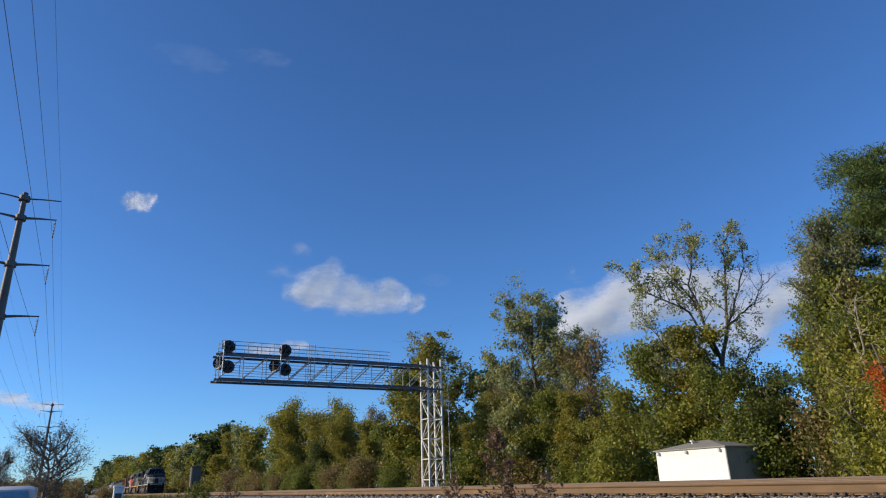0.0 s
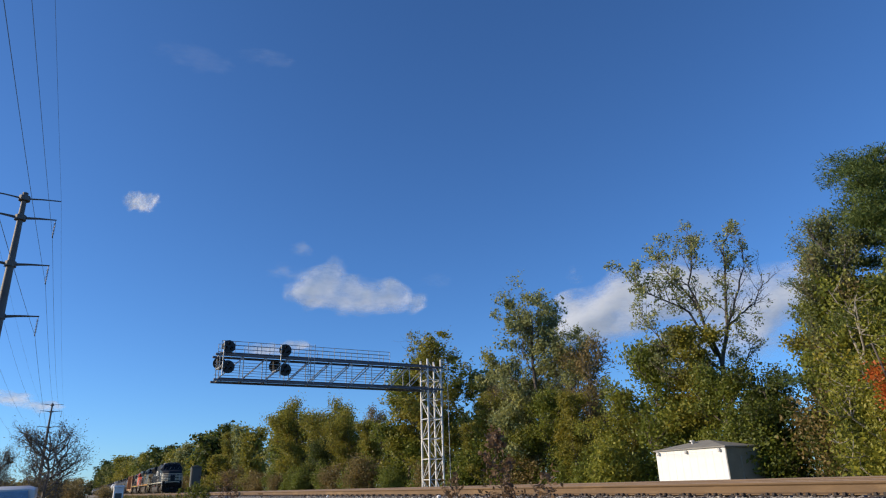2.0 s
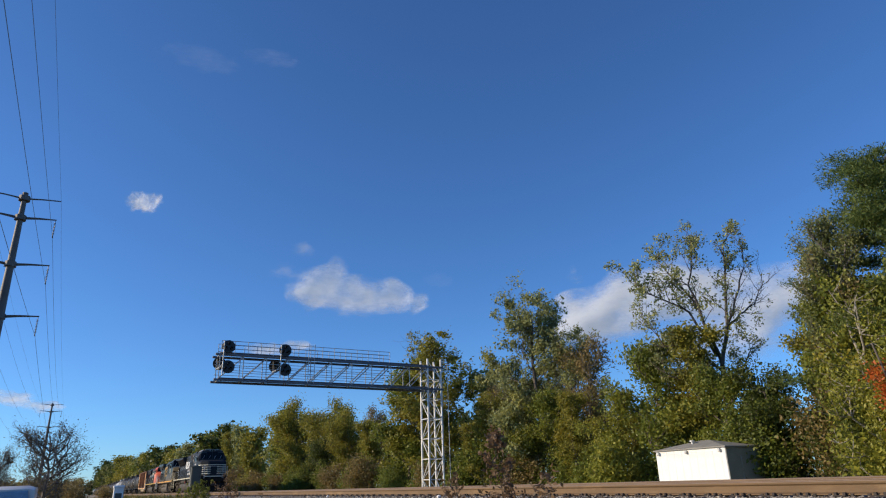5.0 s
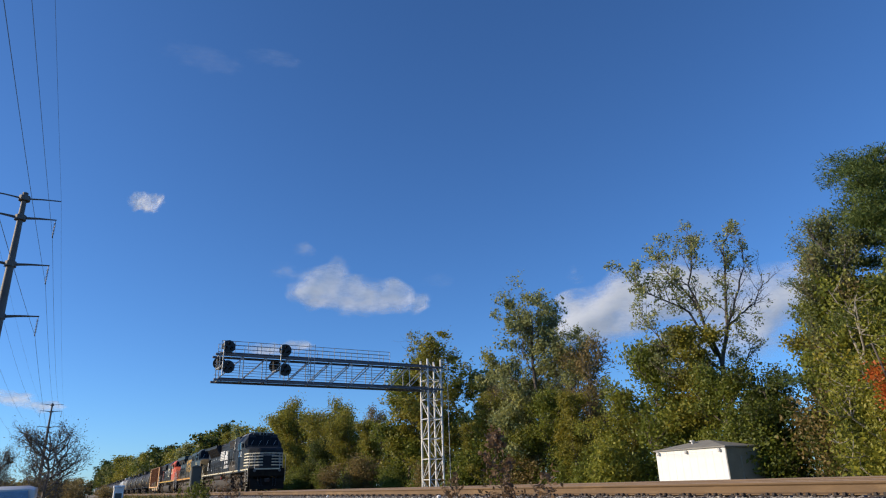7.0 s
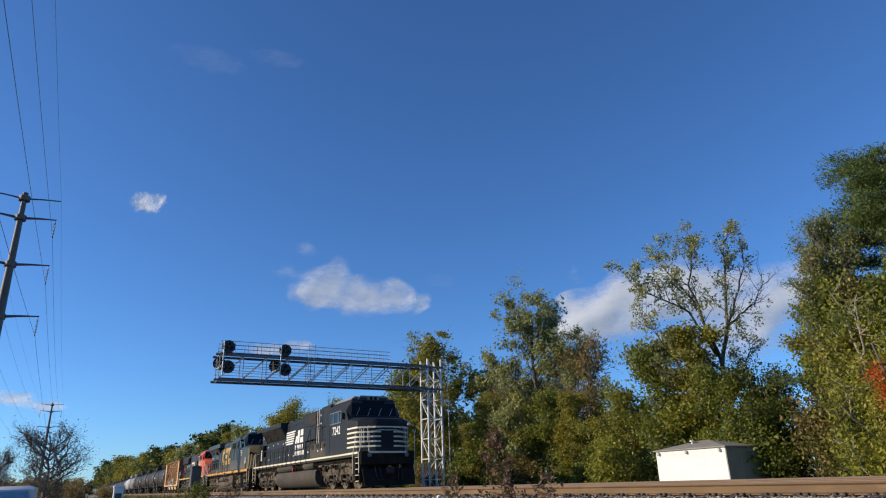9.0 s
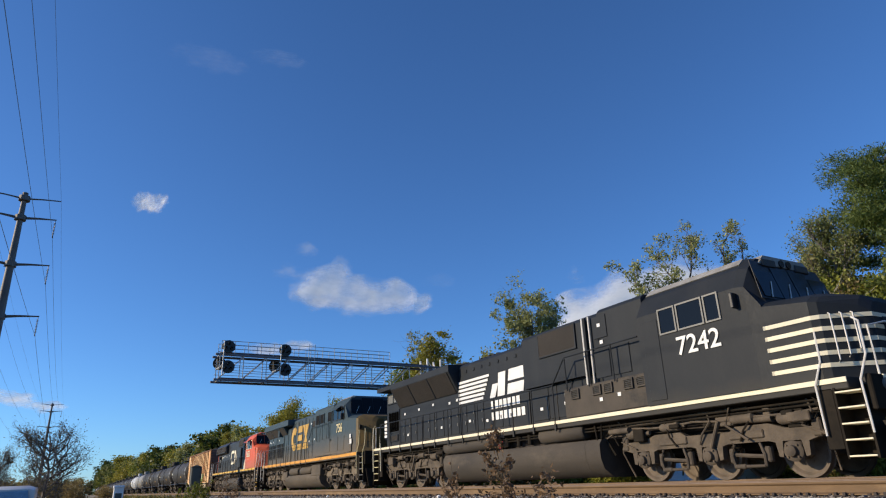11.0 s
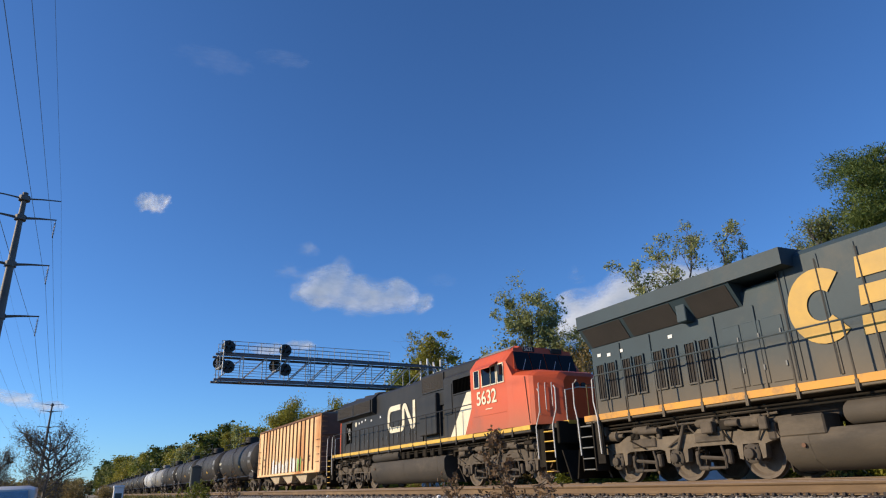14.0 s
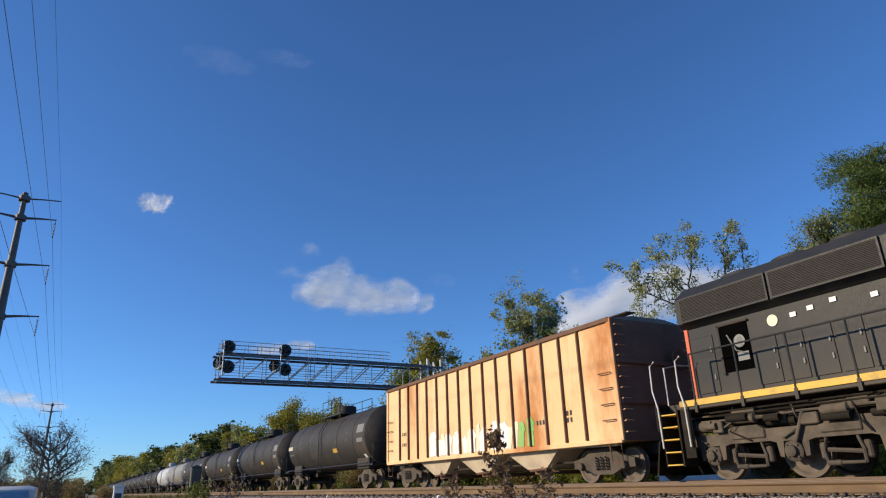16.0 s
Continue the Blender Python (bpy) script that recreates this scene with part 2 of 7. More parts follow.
def track(y, label):
    t = thing("railway_track", label, "track", (0, y, 0), group="railway tracks", kind="structure")
    body, head = rail_shape(-900, 300)
    bm, hm = body.mesh("rail", M["rail"]), head.mesh("rail_head", M["railhead"])
    for k in (-0.755, 0.755):
        r = part("rail", bm, None, t, "rust-brown steel rail", (0, k, 0))
        part("rail_head", hm, None, r, "polished running surface")
    tie = Shape().box(-0.115, 0.115, -1.3, 1.3, -0.38, -0.2, 0.012).mesh("tie", M["tie"])
    wear = random.Random(int(y * 10))
    for i in range(150):
        part("tie", tie, None, t, "", pose(8.0 - i * 0.52, wear.uniform(-0.06, 0.06), wear.uniform(-0.012, 0.0), 0, 0, wear.uniform(-1.2, 1.2)))
    plate = Shape()
    for x in [8.0 - i * 0.52 for i in range(150)]:
        for k in (-0.755, 0.755):
            plate.box(x - 0.1, x + 0.1, k - 0.17, k + 0.17, -0.2, -0.186)
            for dy in (-0.095, 0.095):
                for dx in (-0.06, 0.06):
                    plate.box(x + dx - 0.018, x + dx + 0.018, k + dy - 0.02, k + dy + 0.02, -0.19, -0.15)
            plate.box(x - 0.17, x - 0.13, k - 0.09, k + 0.09, -0.205, -0.165)
            plate.box(x + 0.13, x + 0.17, k - 0.09, k + 0.09, -0.205, -0.165)
    tagged(part("tie_plate", plate, M["iron"], t, "dark iron tie plates, spikes and anchors"), kind="stuff")
    if y < 11:
        joint = Shape()
        for x in (-13.3, -38.0):
            joint.box(x - 0.45, x + 0.45, -0.80, -0.775, -0.14, -0.055, 0.008)
            for k in range(6):
                joint.tube([(x - 0.37 + k * 0.148, -0.77, -0.098), (x - 0.37 + k * 0.148, -0.835, -0.098)], 0.018, 6)
        part("joint_bar", joint, M["rail"], t, "bolted rail joint bar")
    return t


tracks = [track(NEAR_TRACK, "rusty empty railway track on grey gravel"), track(FAR_TRACK, "rusty railway track carrying the freight train")]


def stones():
    """Loose crushed stone on the shoulder of the bed."""
    rng = np.random.default_rng(5)
    base = np.array([(1, 0, 0), (-1, 0, 0), (0, 1, 0), (0, -1, 0), (0, 0, 1), (0, 0, -1)], float)
    tri = np.array([(0, 2, 4), (2, 1, 4), (1, 3, 4), (3, 0, 4), (2, 0, 5), (1, 2, 5), (3, 1, 5), (0, 3, 5)])
    n = 26000
    x = -1.5 - 75 * rng.random(n) ** 1.7
    y = 7.5 + 3.4 * rng.random(n)
    z = np.interp(y, [7.5, 8.15, 8.5, 9.2, 11], [-0.44, -0.275, -0.235, -0.225, -0.225])
    size = rng.uniform(0.022, 0.052, n)
    q = rng.normal(size=(n, 3, 3))
    q, _ = np.linalg.qr(q)
    v = (base[None] * rng.uniform(0.7, 1.2, (n, 6, 1))) @ q * size[:, None, None] + np.stack([x, y, z], 1)[:, None]
    f = tri[None] + 6 * np.arange(n)[:, None, None]
    me = bpy.data.meshes.new("gravel")
    me.from_pydata(v.reshape(-1, 3).tolist(), [], f.reshape(-1, 3).tolist())
    me.materials.append(M["stone"])
    tagged(new("gravel", me), "loose grey crushed stone ballast", "gravel", kind="stuff")


stones()


def pale_stone(x, y, z, r, seed):
    rnd = random.Random(seed)
    s = Shape().turned([(-0.8 * r, 0.0), (-0.6 * r, 0.7 * r), (0.0, 1.0 * r), (0.5 * r, 0.8 * r), (0.75 * r, 0.0)], "z", 9)
    s.v = [(a * rnd.uniform(0.75, 1.2), b * rnd.uniform(0.75, 1.2), c * rnd.uniform(0.8, 1.15)) for a, b, c in s.v]
    ob = new("stone", s.mesh("stone", M["white_paint"]))
    ob.matrix_basis = Matrix.Translation((x, y, z))
    tagged(ob, "pale white stone lying on the gravel bed", "stone", group="pale stones")


pale_stone(-15.94, 8.45, -0.20, 0.06, 1)
pale_stone(-24.76, 8.40, -0.20, 0.05, 2)


# ---- signal bridge ----
def signal_gantry():
    g = thing("signal_gantry", "galvanised steel cantilever signal bridge with lattice mast", "signal", (-45.6, 0, 0))
    w = 0.60                                    # half depth along the track
    mast_y = (23.15, 24.33)
    y0, zb, zt = 7.4, 7.09, 8.80
    s_mat, d_mat = M["galvanised"], M["girder"]
    leg = Shape().box(-0.06, 0.06, -0.06, 0.06, GROUND, 9.45, 0.01).mesh("mast_leg", M["white_paint"])
    for y in mast_y:
        for x in (-w, w):
            part("mast_leg", leg, None, g, "", (x, y, 0))
    n = 7
    levels = [GROUND + 0.3 + i * (9.0 - GROUND) / n for i in range(n + 1)]
    for i in range(n):
        a, b = levels[i], levels[i + 1]
        for x in (-w, w):
            p, q = (mast_y if i % 2 else mast_y[::-1])
            part("mast_brace", Shape().tube([(x, p, a), (x, q, b)], 0.034, 5), M["white_paint"], g)
            if i < n - 1:
                part("mast_strut", Shape().tube([(x, mast_y[0], b), (x, mast_y[1], b)], 0.032, 5), M["white_paint"], g)
        for y in mast_y:
            p, q = ((-w, w) if i % 2 else (w, -w))
            part("mast_brace", Shape().tube([(p, y, a), (q, y, b)], 0.034, 5), M["white_paint"], g)
            if i < n - 1:
                part("mast_strut", Shape().tube([(-w, y, b), (w, y, b)], 0.032, 5), M["white_paint"], g)
    for x in (-w, w):
        for z in (zb, zt):
            part("chord", Shape().box(x - 0.08, x + 0.08, y0 - 0.3, mast_y[1] + 0.2, z - 0.075, z + 0.075, 0.02), d_mat, g, "dark steel box chord")
    bays = 10
    step = (mast_y[0] - y0) / bays
    for i in range(bays + 1):
        y = y0 + i * step
        for x in (-w, w):
            part("truss_post", Shape().tube([(x, y, zb), (x, y, zt)], 0.032, 5), s_mat, g)
            if i < bays:
                part("diagonal", Shape().tube([(x, y, zb + 0.1), (x, y + step, zt - 0.1)], 0.04, 5), s_mat, g)
        for z in (zb, zt):
            part("cross_strut", Shape().tube([(-w, y, z), (w, y, z)], 0.03, 5), s_mat, g)
    part("walkway", Shape().box(-w, w, y0, mast_y[0], zt + 0.13, zt + 0.17), d_mat, g, "steel grating walkway")
    part("walkway", Shape().box(-w, w, y0, mast_y[0], zb + 0.13, zb + 0.16), d_mat, g, "steel grating walkway")
    y_end = 19.9
    for x in (-w - 0.02, w + 0.02):
        for k, z in enumerate((zt + 0.40, zt + 0.66, zt + 0.94)):
            part("guard_rail", Shape().tube([(x, y0 + 0.05, z), (x, y_end, z)], 0.024, 5), s_mat, g)
        for y in np.linspace(y0 + 0.05, y_end, 15):
            part("rail_post", Shape().tube([(x, y, zt), (x, y, zt + 0.94)], 0.024, 5), s_mat, g)
        for k, z in enumerate((zb + 0.5, zb + 0.85, zb + 1.2)):
            part("guard_rail", Shape().tube([(x, y0 - 0.1, z), (x, y_end, z)], 0.02, 5), s_mat, g)
    for yl in (13.5, 13.95):
        part("ladder_rail", Shape().tube([(w + 0.1, yl, zb), (w + 0.1, yl, zt + 1.1)], 0.025, 5), s_mat, g)
    for z in np.arange(zb + 0.3, zt + 1.0, 0.3):
        part("rung", Shape().tube([(w + 0.1, 13.5, z), (w + 0.1, 13.95, z)], 0.016, 5), s_mat, g)
    lad = Shape().tube([(w + 0.3, 24.75, GROUND), (w + 0.3, 24.75, 9.0)], 0.03, 5)
    part("conduit", lad, s_mat, g)
    part("base", Shape().box(-0.9, 0.9, mast_y[0] - 0.4, mast_y[1] + 0.4, GROUND - 0.2, GROUND + 0.25, 0.04), M["ballast"], g, "concrete footing")

    def head(y, z, face):
        """A round signal target with a hood, lenses and its back case."""
        s = Shape().turned([(0, 0.0), (0, 0.44), (0.03, 0.44), (0.05, 0.42), (0.05, 0.0)], "x", 28)
        ob = part("signal_head", s, M["black"], g, "black round signal target", pose(face * (w + 0.35), y, z, 0, 0, 0 if face > 0 else 180), True)
        part("case", Shape().box(-0.3, 0.0, -0.2, 0.2, -0.36, 0.36, 0.04), M["galvanised"] if face > 0 else M["black"], ob, "signal case")
        for k in range(3):
            a = radians(90 + 120 * k)
            part("visor", Shape().turned([(0.04, 0.09), (0.26, 0.085), (0.26, 0.075), (0.06, 0.08)], "x", 14, (0, 0.2 * math.cos(a), 0.2 * math.sin(a))), M["black"], ob)

    for y in (7.85, 11.72):
        part("mounting_post", Shape().tube([(w + 0.42, y - 0.3, zb + 0.25), (w + 0.42, y - 0.3, zt + 0.85)], 0.04, 8), s_mat, g, "grey signal mounting post")
        head(y, 9.28, 1)
        head(y + 0.05, 7.92, 1)
        head(y - 0.2, 8.45, -1)
        part("mounting_arm", Shape().tube([(-w, y - 0.4, 8.0), (w + 0.4, y - 0.28, 8.0)], 0.05, 6), s_mat, g)
    return g


signal_gantry()


# ---- equipment shed ----
def equipment_shed():
    s = thing("equipment_shed", "white metal railway equipment shed with shallow hip roof", "shed", (-21.87, 24.7, -1.2))
    hx, d, h = 2.02, 2.4, 2.46
    part("wall", Shape().box(-hx, hx, 0, d, 0, h, 0.02), M["white_paint"], s)
    for k in range(9):
        x = -hx + 0.25 + k * (2 * hx - 0.5) / 8
        part("panel_seam", Shape().box(x - 0.008, x + 0.008, -0.006, 0.0, 0.1, h - 0.03), M["white_paint"], s)
    e = 0.08
    roof = Shape()
    a = [(-hx - e, -e, h), (hx + e, -e, h), (hx + e, d + e, h), (-hx - e, d + e, h)]
    b = [(-hx - e, -e, h + 0.05), (hx + e, -e, h + 0.05), (hx + e, d + e, h + 0.05), (-hx - e, d + e, h + 0.05)]
    r = [(-0.25, d / 2, h + 0.42), (0.25, d / 2, h + 0.42)]
    roof.add(a + b + r, [(3, 2, 1, 0), (0, 1, 5, 4), (1, 2, 6, 5), (2, 3, 7, 6), (3, 0, 4, 7), (4, 5, 9, 8), (5, 6, 9), (6, 7, 8, 9), (7, 4, 8)])
    part("roof", roof, M["shed_roof"], s, "grey ribbed metal roof")
    part("vent", Shape().turned([(0, 0.06), (0.16, 0.06), (0.17, 0.13), (0.22, 0.12), (0.25, 0.0)], "z", 12, (-0.3, 0.7, h + 0.2)), M["galvanised"], s, "small round roof vent", None, True)
    for x in (-1.8, -0.1, 1.75):
        part("wall_light", Shape().box(x - 0.06, x + 0.06, -0.12, 0.0, h - 0.18, h - 0.04, 0.02), M["galvanised"], s)
    # this side wall gets a panel darker than the white front
    part("side_cladding", Shape().box(hx, hx + 0.02, 0.03, d - 0.03, 0.03, h - 0.02, 0.004), M["shed_side"], s, "grey-green side cladding")
    part("door", Shape().box(hx + 0.02, hx + 0.05, 0.9, 1.8, 0.1, 2.1, 0.01), M["shed_side"], s, "grey steel door")
    part("door_handle", Shape().tube([(hx + 0.06, 1.0, 1.05), (hx + 0.06, 1.0, 1.2)], 0.015, 6), M["black"], s)
    part("skid", Shape().box(-hx, hx, 0.0, d, -0.15, 0.0, 0.02), M["iron"], s, "dark base frame")


equipment_shed()


# ---- trees ----
def leaf_cloud(rng, centres, count, spread, size):
    """Many small bent leaves scattered about points: vertices and faces as arrays."""
    share = np.exp(rng.normal(0, 0.7, len(centres)))
    pick = rng.choice(len(centres), count, p=share / share.sum())
    loose = rng.uniform(0.6, 1.25, len(centres))[pick, None]
    c = centres[pick] + np.clip(rng.normal(size=(count, 3)), -1.4, 1.4) * spread * loose
    a = rng.normal(size=(count, 3))
    a /= np.linalg.norm(a, axis=1)[:, None]
    b = np.cross(a, rng.normal(size=(count, 3)))
    b /= np.linalg.norm(b, axis=1)[:, None]
    k = (size * rng.uniform(0.6, 1.35, count))[:, None]
    v = np.stack([c - a * k, c + b * k * 0.55, c + a * k, c - b * k * 0.55], 1)
    return v.reshape(-1, 3), np.arange(count * 4).reshape(-1, 4)


def tree_mesh(name, seed, height, width, leaves, size, leaf_mat, bark="bark", start=0.25, bare=0.0, levels=3, upright=0.5, limbs=9,
              spread=0.35, droop=0.0, trunk_r=0.0, taper=0.1):
    """A trunk that forks into limbs and twigs with leaves about the twigs; returns the wood and crown meshes."""
    rnd, rng = random.Random(seed), np.random.default_rng(seed)
    wood, tips = Shape(), []
    r0 = trunk_r or height * 0.016

    def grow(p, d, length, r, level):
        pts, q = [p], p
        n = 4
        for i in range(n):
            d = (d + Vector((rnd.gauss(0, 0.16), rnd.gauss(0, 0.16), rnd.gauss(0.05 - droop * level * 0.1, 0.10)))).normalized()
            q = q + d * length / n
            pts.append(q)
        if r > 0.004:
            wood.tube(pts, r, 6 if level < 2 else 4, r * 0.45, caps=False)
        if level >= levels - 1:
            tips.extend(pts[1:])
        if level < levels:
            for i in range(rnd.randint(3, 5)):
                k = rnd.uniform(0.35, 1.0)
                o = pts[min(int(k * n), n)]
                side = Vector((rnd.gauss(0, 1), rnd.gauss(0, 1), rnd.gauss(0.25, 0.6) - droop * 0.4)).normalized()
                grow(o, (d * upright + side * (1 - upright * 0.5)).normalized(), length * rnd.uniform(0.45, 0.7), r * 0.5, level + 1)

    top = Vector((rnd.gauss(0, 0.05) * height, rnd.gauss(0, 0.05) * height, height * 0.86))
    spine = [Vector((0, 0, 0)).lerp(top, i / 8) + Vector((rnd.gauss(0, 0.012), rnd.gauss(0, 0.012), 0)) * height * (i > 0) for i in range(9)]
    wood.tube(spine, r0, 8, r0 * 0.25, caps=False)
    for i in range(limbs):
        k = start + (1 - start) * (i + rnd.random()) / limbs
        o = spine[min(int(k * 8), 8)]
        az = 2.4 * i + rnd.uniform(-0.5, 0.5)
        out = Vector((math.cos(az), math.sin(az), 0.35 + upright * 0.7))
        reach = width * 0.5 * (0.55 + 0.45 * math.sin(math.pi * min(1, 0.25 + 0.75 * (1 - k)))) * rnd.uniform(0.75, 1.1) * (1 - taper * k)
        grow(o, out.normalized(), reach * 0.72, r0 * 0.42, 1)
    tips.extend(spine[-2:])
    pts = np.array([t[:] for t in tips])
    if bare:
        pts = pts[rng.random(len(pts)) > bare]
    v, f = leaf_cloud(rng, pts, leaves, spread, size)
    v[:, 2] = np.maximum(v[:, 2], 0.05)
    crown = bpy.data.meshes.new(name + "_crown")
    crown.from_pydata(v.tolist(), [], f.tolist())
    crown.materials.append(M[leaf_mat])
    return wood.mesh(name + "_trunk", M[bark]), crown


def forked_tree(name, seed, limbs, leaf_mat, leaves, size, spread, bark="bark", trunk=((0, 0), (-0.1, 3.0), (0.15, 6.0), (0.0, 8.2)), trunk_r=0.2, flat=0.35):
    """An old tree of a few long limbs that spread mostly one way across; each limb is (share of leaves, thickness, points across and up)."""
    rnd, rng = random.Random(seed), np.random.default_rng(seed)
    wood, tips, weight = Shape(), [], []
    wood.tube([(a, 0, h) for a, h in trunk], trunk_r, 9, trunk_r * 0.62, caps=False)

    def twig(p, d, length, r, level, share):
        pts, q = [p], p
        for i in range(3):
            d = (d + Vector((rnd.gauss(0, 0.22), rnd.gauss(0, 0.22), rnd.gauss(0.06, 0.16)))).normalized()
            q = q + d * length / 3
            pts.append(q)
        wood.tube(pts, r, 4, r * 0.5, caps=False)
        if level > 0:
            tips.extend(pts[1:])
            weight.extend([share] * 3)
        if level < 2:
            for i in range(rnd.randint(2, 4)):
                side = Vector((rnd.gauss(0, 1), rnd.gauss(0, 1), rnd.gauss(0.3, 0.6))).normalized()
                twig(pts[rnd.randint(1, 3)], (d * 0.55 + side * 0.75).normalized(), length * rnd.uniform(0.5, 0.75), r * 0.55, level + 1, share)

    for share, r, pts in limbs:
        depth = rnd.uniform(-flat, flat)
        a0 = pts[0][0]
        fine = []
        for (a, h), (b, g) in zip(pts, pts[1:]):
            for i in range(3):
                u = i / 3
                x = a + (b - a) * u
                fine.append(Vector((x + rnd.gauss(0, 0.05), depth * abs(x - a0) + rnd.gauss(0, 0.06), h + (g - h) * u + rnd.gauss(0, 0.05))))
        fine.append(Vector((pts[-1][0], depth * abs(pts[-1][0] - a0), pts[-1][1])))
        wood.tube(fine, r, 7, r * 0.22, caps=False)
        n = len(fine)
        for i in range(n // 3, n):
            d = (fine[i] - fine[i - 1]).normalized()
            for j in range(2):
                side = Vector((rnd.gauss(0, 1), rnd.gauss(0, 1), rnd.gauss(0.4, 0.5))).normalized()
                twig(fine[i], (d * 0.6 + side * 0.7).normalized(), rnd.uniform(0.7, 1.5), r * 0.26, 0, share * (0.5 + i / n))
    w = np.array(weight) * (rng.random(len(weight)) > 0.35)
    pts = np.array([t[:] for t in tips])
    pts = pts[rng.choice(len(pts), 900, p=w / w.sum())]
    v, f = leaf_cloud(rng, pts, leaves, spread, size)
    crown = bpy.data.meshes.new(name + "_crown")
    crown.from_pydata(v.tolist(), [], f.tolist())
    crown.materials.append(M[leaf_mat])
    return wood.mesh(name + "_trunk", M[bark]), crown


def evergreen(name, seed, height, width, needles, size, leaf_mat):
    """A tall evergreen: tiers of spreading boughs, each carrying flat feathery pads of fine needles."""
    rnd, rng = random.Random(seed), np.random.default_rng(seed)
    wood, pads, scale = Shape(), [], []
    wood.tube([(0, 0, 0), (0.15, -0.1, height * 0.5), (0.1, 0.1, height * 0.97)], height * 0.02, 8, 0.04, caps=False)
    for i in range(58):
        k = 0.14 + 0.86 * (i + rnd.random()) / 58
        az = 2.4 * i + rnd.uniform(-0.5, 0.5)
        reach = width * 0.5 * (1 - 0.62 * k ** 4) * rnd.uniform(0.62, 1.12)
        rise = rnd.uniform(0.10, 0.38)
        pts = [Vector((math.cos(az) * reach * u, math.sin(az) * reach * u, height * k * 0.93 + reach * rise * (u ** 1.4))) for u in (0, 0.35, 0.7, 1.0)]
        wood.tube(pts, 0.09 * (1.15 - k), 5, 0.02, caps=False)
        for u in (0.3, 0.45, 0.6, 0.72, 0.84, 0.94, 1.02):
            for j in range(2):
                c = pts[0].lerp(pts[3], u) + Vector((rnd.gauss(0, 0.34), rnd.gauss(0, 0.34), rnd.gauss(0.12, 0.16)))
                pads.append(c[:])
                scale.append(rnd.uniform(0.55, 1.2))
    pads, scale = np.array(pads), np.array(scale)
    pick = rng.choice(len(pads), needles, p=scale / scale.sum())
    c = pads[pick] + np.clip(rng.normal(size=(needles, 3)), -1.9, 1.9) * np.array((0.34, 0.34, 0.15)) * scale[pick, None]
    out = c * np.array((1, 1, 0)) / (np.linalg.norm(c[:, :2], axis=1)[:, None] + 0.01)
    a = rng.normal(size=(needles, 3)) * 0.6 + out * 0.6 + np.array((0, 0, 0.35))
    a /= np.linalg.norm(a, axis=1)[:, None]
    b = np.cross(a, rng.normal(size=(needles, 3)))
    b /= np.linalg.norm(b, axis=1)[:, None]
    k = (size * rng.uniform(0.6, 1.3, needles))[:, None]
    v = np.stack([c - a * k, c + b * k * 0.24, c + a * k, c - b * k * 0.24], 1).reshape(-1, 3)
    crown = bpy.data.meshes.new(name + "_crown")
    crown.from_pydata(v.tolist(), [], np.arange(needles * 4).reshape(-1, 4).tolist())
    crown.materials.append(M[leaf_mat])
    return wood.mesh(name + "_trunk", M["bark"]), crown


COTTONWOOD_LIMBS = (
    (1.0, 0.13, ((0.0, 8.0), (-0.7, 10.2), (-1.2, 12.6), (-0.7, 15.2))),
    (0.9, 0.10, ((-0.2, 8.2), (-1.5, 11.0), (-3.0, 12.0), (-4.5, 12.8))),
    (1.1, 0.09, ((-0.2, 7.4), (-2.0, 8.8), (-3.6, 8.9), (-4.6, 10.4))),
    (1.2, 0.09, ((-0.1, 6.4), (-2.0, 6.3), (-4.0, 7.2))),
    (0.7, 0.14, ((0.05, 7.6), (0.75, 10.0), (1.1, 12.6), (1.4, 15.3))),
    (0.06, 0.09, ((0.75, 9.8), (1.9, 10.8), (3.1, 11.5), (4.1, 12.8))),
    (0.2, 0.09, ((0.7, 9.6), (1.6, 11.6), (2.4, 13.6), (2.6, 15.2))),
    (0.5, 0.07, ((0.1, 6.6), (1.5, 7.6), (2.2, 8.8))),
    (0.9, 0.08, ((-0.9, 11.4), (-2.2, 13.4), (-2.8, 14.4))),
)


def column_limbs(seed, low, high, reach):
    """Short steep limbs all the way up a slender trunk, shorter towards the top."""
    rnd = random.Random(seed)
    rows, n = [], 22
    for i in range(n):
        h = low + (high - low) * i / n
        r = reach * (1 - 0.55 * (i / n) ** 2) * rnd.uniform(0.55, 1.1) * (-1 if i % 2 else 1)
        rows.append((rnd.uniform(0.5, 1.2), 0.05, ((0.0, h), (r * 0.6, h + 0.8), (r, h + rnd.uniform(1.6, 2.6)))))
    return rows


